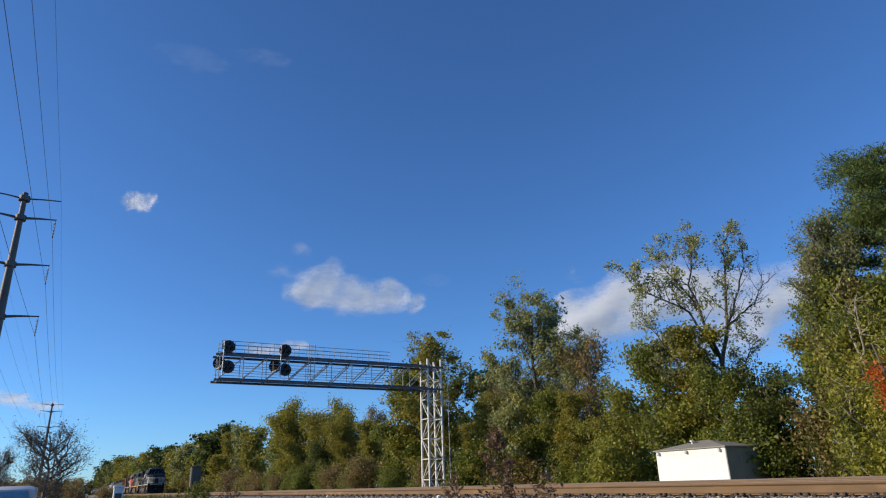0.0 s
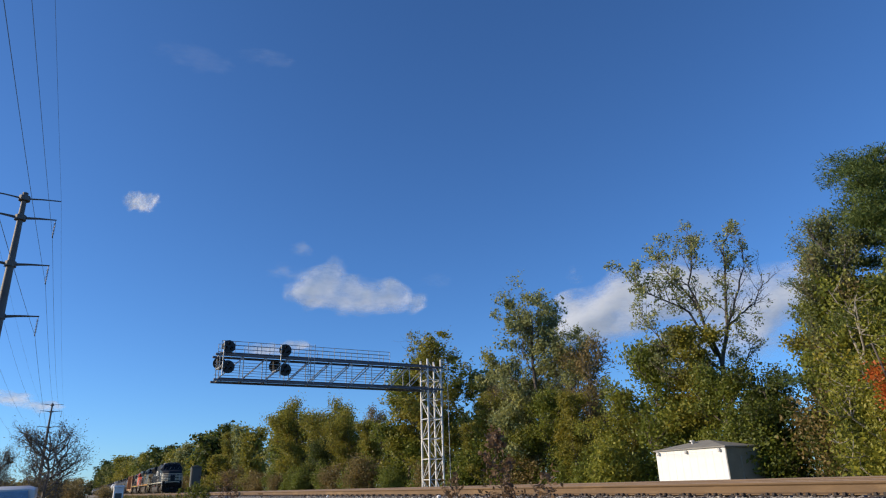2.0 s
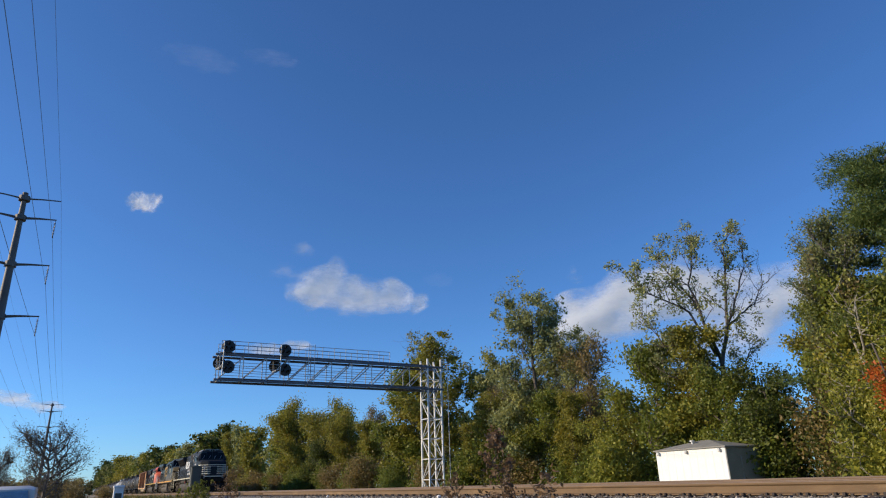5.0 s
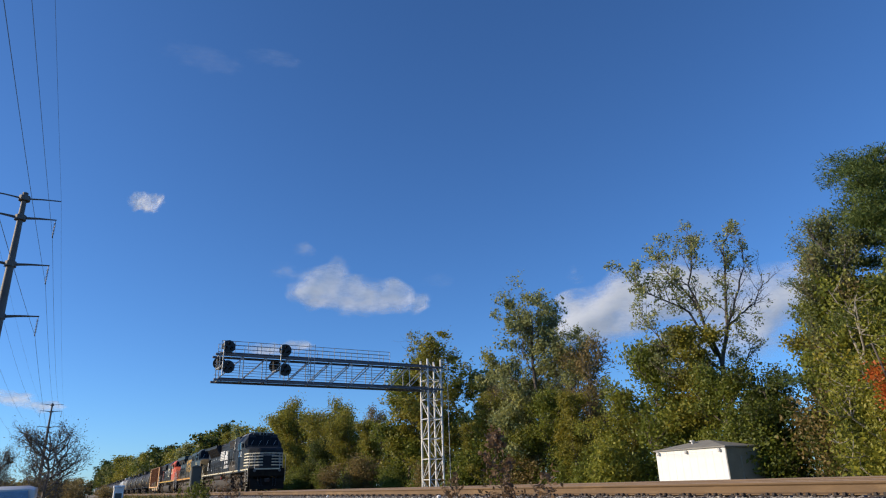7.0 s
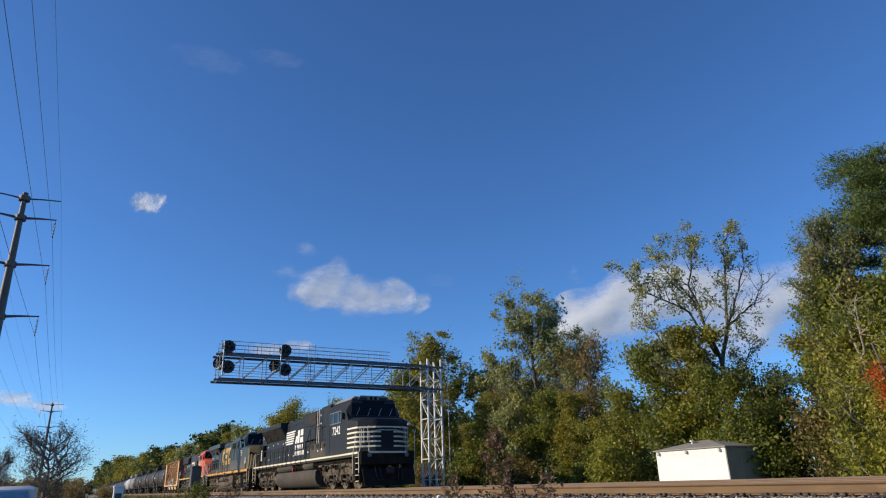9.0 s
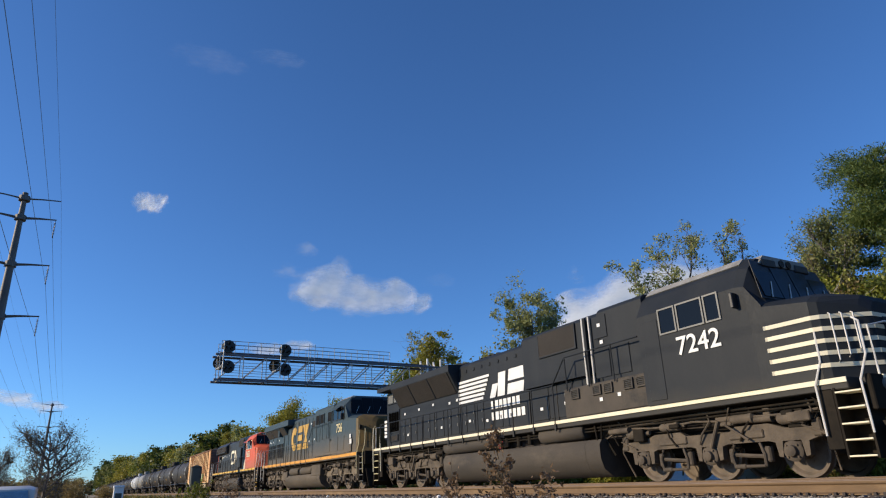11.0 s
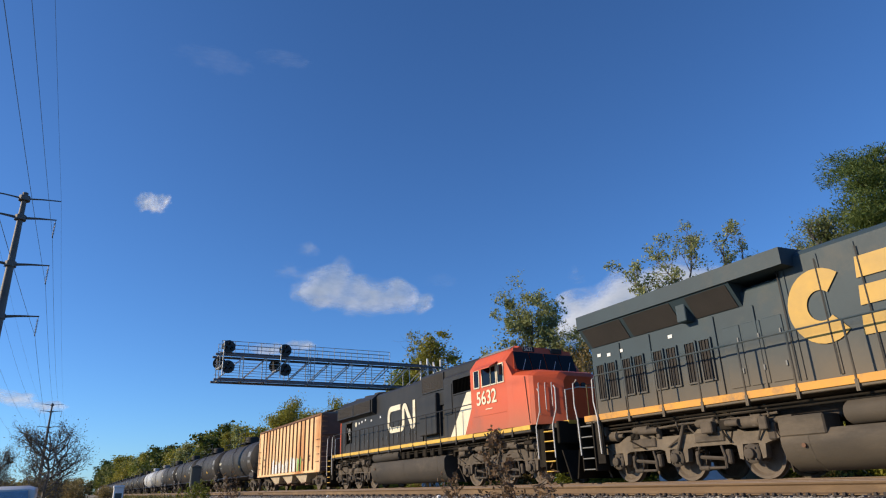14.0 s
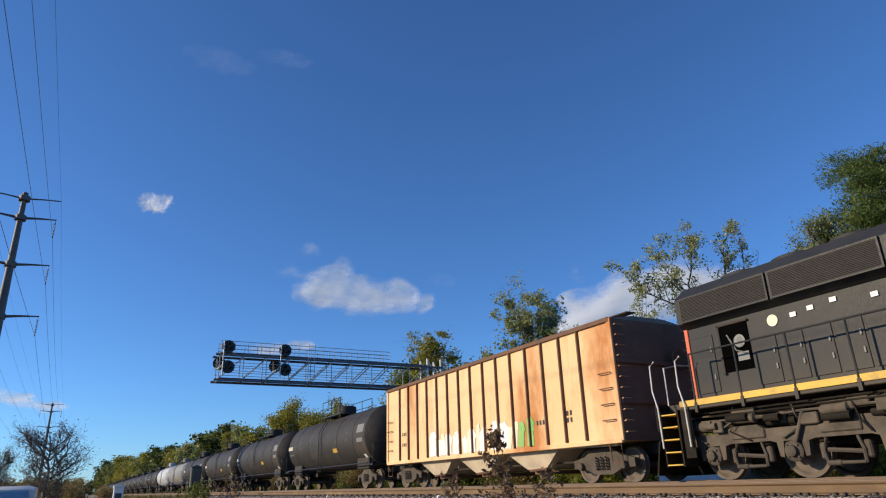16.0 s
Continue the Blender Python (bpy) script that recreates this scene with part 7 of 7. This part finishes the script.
# ---- power line ----
def transmission_pole(x, y, top, ground=-1.5):
    t = thing("transmission_pole", "tall weathered steel transmission pole with paired arms", "power pole", (x, y, ground), group="power line poles")
    h = top - ground
    part("shaft", Shape().tube([(0, 0, 0), (0, 0, h * 0.5), (0, 0, h)], 0.62, 12, 0.22), M["weathering"], t, "", None, True)
    part("cap", Shape().turned([(h, 0.26), (h + 0.1, 0.26), (h + 0.12, 0.0)], "z", 12), M["weathering"], t)
    for i, (drop, reach) in enumerate(((0.35, 3.1), (2.4, 3.0), (7.15, 3.15), (12.2, 3.1))):
        z = h - drop
        for k in (-1, 1):
            part("arm", Shape().tube([(0, k * 0.15, z - 0.15), (0, k * reach * 0.5, z + 0.02), (0, k * reach, z + 0.12)], 0.15 if i else 0.09, 8, 0.06), M["weathering"], t)
            if i:
                ins = Shape()
                for j in range(9):
                    ins.turned([(z - 0.2 - j * 0.15, 0.03), (z - 0.24 - j * 0.15, 0.11), (z - 0.27 - j * 0.15, 0.03)], "z", 8, (0, k * (reach - 0.08), 0))
                ins.tube([(0, k * (reach - 0.08), z + 0.1), (0, k * (reach - 0.08), z - 1.65)], 0.03, 6)
                part("insulator", ins, M["insulator"], t, "grey insulator string")
                part("clamp", Shape().box(-0.25, 0.25, k * (reach - 0.08) - 0.05, k * (reach - 0.08) + 0.05, z - 1.72, z - 1.62, 0.02), M["wire"], t)
        part("collar", Shape().turned([(z - 0.4, 0.42), (z - 0.4, 0.5), (z + 0.1, 0.48), (z + 0.1, 0.4)], "z", 12), M["weathering"], t)
    for j in range(30):
        part("step_bolt", Shape().tube([(0.2, 0, h - 1 - j * 0.5), (0.52, 0, h - 1 - j * 0.5)], 0.015, 4), M["weathering"], t)


POLES = ((101.0, -6.8, 28.6), (-69.5, -8.3, 28.1), (-240.0, -9.95, 27.6), (-410.0, -11.5, 28.0))
for p in POLES:
    transmission_pole(*p)
for (xa, ya, za), (xb, yb, zb) in zip(POLES, POLES[1:]):
    for drop, reach in ((0.25, 3.1), (4.05, 2.92), (8.8, 3.07), (13.85, 3.02)):
        for k in (-1, 1):
            pts = []
            for i in range(33):
                u = i / 32
                pts.append((xa + (xb - xa) * u, ya + (yb - ya) * u + k * reach, za + (zb - za) * u - drop - (2.6 if drop > 1 else 1.6) * 4 * u * (1 - u)))
            me = Shape().tube(pts, 0.015 if drop > 1 else 0.010, 5).mesh("power_cable", M["wire"])
            tagged(new("power_cable", me), "thin grey overhead power cable between the poles", "cable", group="power cables")


# ---- things beside the line ----
M.update({
    "truck_paint": surface("truck_paint", (0.66, 0.66, 0.65), (0.60, 0.60, 0.60), scale=1.0, rough=0.35, metal=0.0, bump=0.0),
    "window_sky": surface("window_sky", (0.35, 0.37, 0.38), rough=0.2, metal=1.0, bump=0),
    "rubber": surface("rubber", (0.02, 0.02, 0.02), rough=0.85),
    "case_grey": surface("case_grey", (0.10, 0.105, 0.088), (0.07, 0.074, 0.062), scale=2, rough=0.6, bump=0.05),
    "stalk": surface("stalk", (0.17, 0.12, 0.075), (0.1, 0.07, 0.045), scale=10, rough=0.9, bump=0.2),
})


def pickup(x, y):
    """A silver pickup that stands across the line of sight: its nose towards -y."""
    t = thing("pickup_truck", "silver pickup truck parked on the grass", "truck", (x, y, -1.42))
    m = M["truck_paint"]

    def across(yy, w, z0, z1, crown=0.0):
        return [(-w, yy, z0), (-w, yy, z1 - crown), (-w * 0.8, yy, z1), (w * 0.8, yy, z1), (w, yy, z1 - crown), (w, yy, z0)]

    part("body", Shape().loft([across(-3.75, 0.85, 0.5, 0.95, 0.05), across(-3.5, 0.95, 0.42, 1.08, 0.06), across(-2.0, 0.98, 0.4, 1.2, 0.06), across(-0.02, 0.98, 0.4, 1.22, 0.06)]), m, t, "", None, True)
    part("cab", Shape().loft([across(-2.05, 0.95, 1.15, 1.2, 0.02), across(-1.35, 0.82, 1.15, 1.74, 0.1), across(-0.9, 0.8, 1.15, 1.84, 0.1), across(-0.2, 0.8, 1.15, 1.85, 0.1), across(-0.02, 0.84, 1.15, 1.8, 0.1)]), m, t, "", None, True)
    for k in (-1, 1):
        w = Shape().add([(k * 0.93, -1.75, 1.26), (k * 0.845, -1.3, 1.66), (k * 0.825, -0.2, 1.72), (k * 0.93, -0.1, 1.26), (k * 0.915, -1.75, 1.26), (k * 0.83, -1.3, 1.66), (k * 0.81, -0.2, 1.72), (k * 0.915, -0.1, 1.26)],
                        [(0, 1, 2, 3), (7, 6, 5, 4), (0, 4, 5, 1), (1, 5, 6, 2), (2, 6, 7, 3), (3, 7, 4, 0)])
        part("side_window", w, M["window_sky"], t)
        part("bed_side", Shape().box(k * 0.90, k * 0.98, 0.0, 2.15, 0.45, 1.42, 0.02), m, t)
        part("mirror", Shape().box(k * 0.95, k * 1.15, -1.65, -1.5, 1.2, 1.4, 0.03), M["rubber"], t)
        for yy in (-2.75, 1.0):
            part("wheel", Shape().turned([(k * 0.98, 0.0), (k * 0.98, 0.2), (k * 0.95, 0.22), (k * 0.99, 0.34), (k * 0.96, 0.38), (k * 0.78, 0.38), (k * 0.76, 0.3), (k * 0.76, 0.0)], "x", 20, (0, yy, 0.38)), M["rubber"], t, "", None, True)
    part("windshield", Shape().add([(-0.8, -1.98, 1.24), (0.8, -1.98, 1.24), (0.7, -1.4, 1.7), (-0.7, -1.4, 1.7), (-0.8, -1.95, 1.22), (0.8, -1.95, 1.22), (0.7, -1.37, 1.68), (-0.7, -1.37, 1.68)],
                                   [(0, 1, 2, 3), (7, 6, 5, 4), (0, 4, 5, 1), (1, 5, 6, 2), (2, 6, 7, 3), (3, 7, 4, 0)]), M["glass"], t)
    part("bed_floor", Shape().box(-0.9, 0.9, 0.0, 2.1, 0.6, 0.66), M["rubber"], t)
    part("tailgate", Shape().box(-0.9, 0.9, 2.1, 2.16, 0.55, 1.40, 0.02), m, t)
    part("bumper", Shape().box(-0.95, 0.95, 2.18, 2.32, 0.45, 0.62, 0.03), M["galvanised"], t)


pickup(-24.2, -1.0)


def pedestal():
    t = thing("utility_pedestal", "white square utility pedestal in the weeds", "utility box", (-25.0, 1.28, -1.36))
    part("post", Shape().box(-0.14, 0.14, -0.15, 0.15, 0, 1.68, 0.015), M["white_paint"], t)
    part("lid", Shape().box(-0.16, 0.16, -0.17, 0.17, 1.66, 1.74, 0.02), M["white_paint"], t)
    part("door_plate", Shape().box(0.14, 0.155, -0.1, 0.1, 0.7, 1.5, 0.01), M["case_grey"], t)


pedestal()


def relay_case():
    t = thing("relay_case", "grey-green signal relay case on a short post", "signal box", (-44.5, 6.5, -0.95))
    part("post", Shape().tube([(0, 0, 0), (0, 0, 1.4)], 0.07, 8), M["galvanised"], t)
    part("case", Shape().box(-0.22, 0.22, -0.3, 0.3, 1.3, 2.5, 0.02), M["case_grey"], t)
    part("roof", Shape().loft([[(x, -0.34, 2.5), (x, 0.0, 2.62), (x, 0.34, 2.5)] for x in (-0.27, 0.27)]), M["case_grey"], t)
    part("door", Shape().box(0.22, 0.24, -0.25, 0.25, 1.36, 2.44, 0.008), M["case_grey"], t)
    part("handle", Shape().tube([(0.26, 0.18, 1.85), (0.26, 0.18, 2.0)], 0.015, 5), M["iron"], t)


relay_case()


def weed(x, y, z, height, seed, label, leafy="leaf_dead", leaves=260):
    rnd, rng = random.Random(seed), np.random.default_rng(seed)
    t = thing("weed", label, "plant", (x, y, z), group="weeds on the bank")
    tips, stems = [], Shape()
    for i in range(3):
        d = Vector((rnd.gauss(-0.12, 0.16), rnd.gauss(0, 0.12), 1)).normalized()
        p, pts = Vector((rnd.gauss(0, 0.04), rnd.gauss(0, 0.04), 0)), []
        n = 7
        for j in range(n + 1):
            pts.append(p.copy())
            d = (d + Vector((rnd.gauss(0, 0.1), rnd.gauss(0, 0.1), 0))).normalized()
            p = p + d * height * rnd.uniform(0.8, 1.0) / n
            if j > 2:
                s = Vector((rnd.gauss(0, 1), rnd.gauss(0, 1), 0.5)).normalized()
                q = [p, p + s * height * 0.09, p + s * height * 0.16 + Vector((0, 0, 0.04))]
                stems.tube(q, 0.008, 4, 0.003)
                tips += [q[1], q[2]]
        stems.tube(pts, 0.016, 5, 0.006)
        tips += pts[-3:]
    part("stalk", stems, M["stalk"], t)
    v, f = leaf_cloud(rng, np.array([q[:] for q in tips]), leaves, 0.04 * height ** 0.5, 0.038)
    me = bpy.data.meshes.new("seed_head")
    me.from_pydata(v.tolist(), [], f.tolist())
    me.materials.append(M[leafy])
    tagged(part("seed_head", me, None, t), kind="stuff")


weed(-7.45, 5.1, -1.22, 1.68, 3, "tall dry brown weed with curled leaves", "leaf_dead", 620)
weed(-7.0, 5.3, -1.18, 1.3, 4, "dry brown weed stalk leaning over the gravel")
weed(-10.6, 6.2, -0.95, 1.15, 5, "dry brown weed stalk leaning over the gravel")
weed(-31.0, 6.2, -0.95, 1.7, 6, "thin dry weed beside the railway bed")
weed(-29.0, 5.6, -1.15, 1.5, 16, "thin dry weed beside the railway bed")
for i, (x, y, h) in enumerate(((-43.2, 6.2, 1.5), (-43.6, 6.6, 1.6), (-43.9, 6.0, 1.3), (-42.8, 6.8, 1.2), (-44.0, 7.0, 1.4))):
    weed(x, y, -1.0, h, 20 + i, "leafy green weed growing round a relay case", "leaf_green", 700)


def grass():
    """Rough grass and weeds on the bank and on the flat beside it."""
    rng = np.random.default_rng(12)
    n = 26000
    x = -2 - 120 * rng.random(n) ** 1.5
    y = rng.uniform(-26, 7.4, n) * np.where(rng.random(n) < 0.55, 0.0, 1.0)
    bank = y == 0
    y[bank] = rng.uniform(4.6, 7.3, bank.sum())
    keep = np.hypot(x, y) > 6
    x, y = x[keep], y[keep]
    n = len(x)
    z = np.interp(y, [-30, 0, 4, 5.6, 6.6, 7.6], [-1.4, -1.38, -1.34, -1.2, -0.86, -0.47])
    h = rng.uniform(0.12, 0.42, n) * np.where(x < -45, 2.4, 1.0) * np.where(y > 6.6, 0.6, 1.0)
    a = rng.uniform(0, 6.28, n)
    wide = 0.012 + 0.0006 * np.abs(x)
    dx, dy = np.cos(a) * wide, np.sin(a) * wide
    lx, ly = rng.normal(0, 0.3, n) * h, rng.normal(0, 0.3, n) * h
    v = np.stack([np.stack([x - dx, y - dy, z], 1), np.stack([x + dx, y + dy, z], 1), np.stack([x + lx * 0.4 + dx * 0.7, y + ly * 0.4 + dy * 0.7, z + h * 0.6], 1), np.stack([x + lx, y + ly, z + h], 1)], 1)
    me = bpy.data.meshes.new("grass")
    me.from_pydata(v.reshape(-1, 3).tolist(), [], np.arange(n * 4).reshape(-1, 4).tolist())
    me.materials.append(M["grass"])
    tagged(new("grass", me), "rough dry grass along the railway bank", "grass", kind="stuff")


grass()


# ---- clouds ----
def cloud_material(name, soft, thin, tone=0.80, glowing=0.28):
    m = bpy.data.materials.new(name)
    m.use_nodes = True
    n, link = m.node_tree.nodes, m.node_tree.links.new
    b = n["Principled BSDF"]
    b.inputs["Base Color"].default_value, b.inputs["Roughness"].default_value, b.inputs["Specular IOR Level"].default_value = (tone, tone * 1.01, tone * 1.05, 1), 1.0, 0.0
    tc = n.new("ShaderNodeTexCoord")
    tex = n.new("ShaderNodeTexNoise")
    tex.inputs["Scale"].default_value, tex.inputs["Detail"].default_value, tex.inputs["Roughness"].default_value = 3.4, 9, 0.64
    link(tc.outputs["Object"], tex.inputs["Vector"])
    body = n.new("ShaderNodeAttribute")
    body.attribute_name = "thickness"
    add = n.new("ShaderNodeMath")
    add.operation = "MULTIPLY_ADD"
    add.inputs[1].default_value = 1.25
    link(tex.outputs["Fac"], add.inputs[0])
    link(body.outputs["Fac"], add.inputs[2])
    cut = n.new("ShaderNodeMapRange")
    cut.interpolation_type = "SMOOTHSTEP"
    cut.inputs["From Min"].default_value, cut.inputs["From Max"].default_value = 0.80, 0.80 + soft
    cut.inputs["To Max"].default_value = thin
    link(add.outputs[0], cut.inputs["Value"])
    through_light = n.new("ShaderNodeBsdfTranslucent")
    through_light.inputs["Color"].default_value = (tone, tone, tone * 1.03, 1)
    both = n.new("ShaderNodeMixShader")
    both.inputs[0].default_value = 0.5
    link(b.outputs[0], both.inputs[1])
    link(through_light.outputs[0], both.inputs[2])
    glow = n.new("ShaderNodeEmission")
    glow.inputs["Color"].default_value, glow.inputs["Strength"].default_value = (0.90, 0.92, 0.97, 1), glowing
    lit = n.new("ShaderNodeAddShader")
    link(both.outputs[0], lit.inputs[0])
    link(glow.outputs[0], lit.inputs[1])
    clear = n.new("ShaderNodeBsdfTransparent")
    fade = n.new("ShaderNodeMixShader")
    link(cut.outputs[0], fade.inputs[0])
    link(clear.outputs[0], fade.inputs[1])
    link(lit.outputs[0], fade.inputs[2])
    link(fade.outputs[0], n["Material Output"].inputs["Surface"])
    return m


CLOUDS = []
CLOUD_GREY = cloud_material("cloud_grey", 0.80, 0.95, 0.56, 0.26)
CLOUD_SOLID, CLOUD_WISP = cloud_material("cloud", 1.0, 0.92, 0.62, 0.28), cloud_material("cloud_wisp", 0.9, 0.07)
ONE_PUFF = ((0, 0, 0.8, 0.7, 0.7),)


def cloud(at, wide, high, drift, material, label, seed, lobes=ONE_PUFF):
    """A billowed body of vapour far off, thick in its lobes (across, up, two radii, thickness) and fraying out between them."""
    nx, nz = 60, 34
    verts, thick = [], []
    for i in range(nx + 1):
        for j in range(nz + 1):
            u, v = 2 * i / nx - 1, 2 * j / nz - 1
            du = u + 0.10 * noise.noise(Vector((u * 4 + seed, v * 3, 1.0)))
            dv = v + 0.14 * noise.noise(Vector((u * 4, v * 3 + seed, 7.0)))
            t = 0.0
            for a, b, ra, rb, k in lobes:
                q = 1 - ((du - a) / ra) ** 2 - ((dv - b) / rb) ** 2
                t = (t ** 2.5 + (k * max(0.0, q)) ** 2.5) ** 0.4
            rim = min(1.0, 6 * (1 - abs(u)), 6 * (1 - abs(v)))
            thick.append(t * rim)
            d = 0.05 * noise.noise(Vector((u * 4 + seed, v * 3, seed * 1.7))) + 0.015 * noise.noise(Vector((u * 12 + seed, v * 9, 4.0)))
            verts.append((u, v, d + 0.30 * t))
    s = Shape().add(verts, [(i * (nz + 1) + j, (i + 1) * (nz + 1) + j, (i + 1) * (nz + 1) + j + 1, i * (nz + 1) + j + 1) for i in range(nx) for j in range(nz)])
    me = s.mesh("cloud", material, True)
    me.attributes.new("thickness", "FLOAT", "POINT").data.foreach_set("value", thick)
    ob = new("cloud", me)
    ob.matrix_basis = look(at, tuple(2 * a for a in at)) @ Matrix.Diagonal((wide / 2, high / 2, min(wide, high) * 0.5, 1))
    tagged(ob, label, "cloud", group="clouds")
    CLOUDS.append((ob, Vector(drift)))


WHITE = "white cumulus cloud in a blue sky"
cloud((-2259, 789, 723), 745, 410, (13, 33, 0), CLOUD_SOLID, "long billowing " + WHITE, 1.0,
      ((-0.25, -0.03, 0.36, 0.55, 1.0), (-0.05, 0.42, 0.17, 0.34, 0.5), (0.12, -0.2, 0.36, 0.45, 0.9), (0.45, -0.15, 0.36, 0.42, 0.85), (0.82, -0.3, 0.2, 0.22, 0.7), (-0.64, 0.28, 0.22, 0.2, 0.35), (-0.42, 0.66, 0.16, 0.14, 0.4)))
cloud((-1560, 1865, 556), 1120, 560, (6, 8, 0), CLOUD_GREY, "broad grey-white cloud behind the trees", 2.3,
      ((-0.66, 0.05, 0.30, 0.45, 1.0), (-0.35, 0.2, 0.36, 0.55, 0.9), (0.0, 0.25, 0.4, 0.6, 0.9), (0.4, 0.02, 0.4, 0.55, 0.9), (0.75, 0.1, 0.24, 0.4, 0.8), (0.1, -0.45, 0.7, 0.35, 0.6), (-0.70, 0.72, 0.12, 0.14, 0.3)))
cloud((-2304, 58, 967), 165, 150, (2, 50, 4), CLOUD_SOLID, "small white puff of cloud", 3.1,
      ((-0.2, -0.05, 0.6, 0.6, 0.9), (0.4, 0.15, 0.45, 0.45, 0.8), (0.1, -0.3, 0.5, 0.4, 0.7)))
cloud((-2484, -202, 292), 320, 150, (0, 14, 0), CLOUD_SOLID, "low white cloud near the horizon", 4.2,
      ((-0.55, 0.22, 0.5, 0.45, 0.8), (-0.1, 0.02, 0.5, 0.4, 0.9), (0.45, -0.22, 0.48, 0.3, 0.8)))
cloud((-2358, 586, 491), 300, 100, (8, 20, 0), CLOUD_SOLID, "thin white cloud streak behind the signals", 5.0,
      ((-0.3, -0.15, 0.6, 0.6, 1.0), (0.45, 0.25, 0.5, 0.5, 0.95)))
cloud((-2046, 152, 1428), 420, 170, (18, 86, 6), CLOUD_WISP, "faint wisp of high cloud", 5.5)
cloud((-1987, 391, 1466), 330, 120, (18, 70, 6), CLOUD_WISP, "faint wisp of high cloud", 6.4)
cloud((-2105, 1124, 745), 200, 110, (10, 28, 0), CLOUD_WISP, "faint scrap of cloud", 8.9)


def motions():
    """Steady speed for the train, turning wheels for its nearer vehicles, and a slow drift of the clouds."""
    shift = Vector((SPEED * 16.0, 0, 0))
    for ob in TRAIN:
        walk(ob, [(0.0, Matrix.Translation(ob.location)), (16.0, Matrix.Translation(ob.location + shift))])
    for w, r in ROLLING:
        at = Matrix.Translation(w.location)
        walk(w, [(i / FPS, at @ Matrix.Rotation(SPEED / r * i / FPS, 4, "Y")) for i in range(481)])
    for ob, drift in CLOUDS:
        m = ob.matrix_basis.copy()
        walk(ob, [(0.0, m), (16.0, Matrix.Translation(drift) @ m)])


motions()
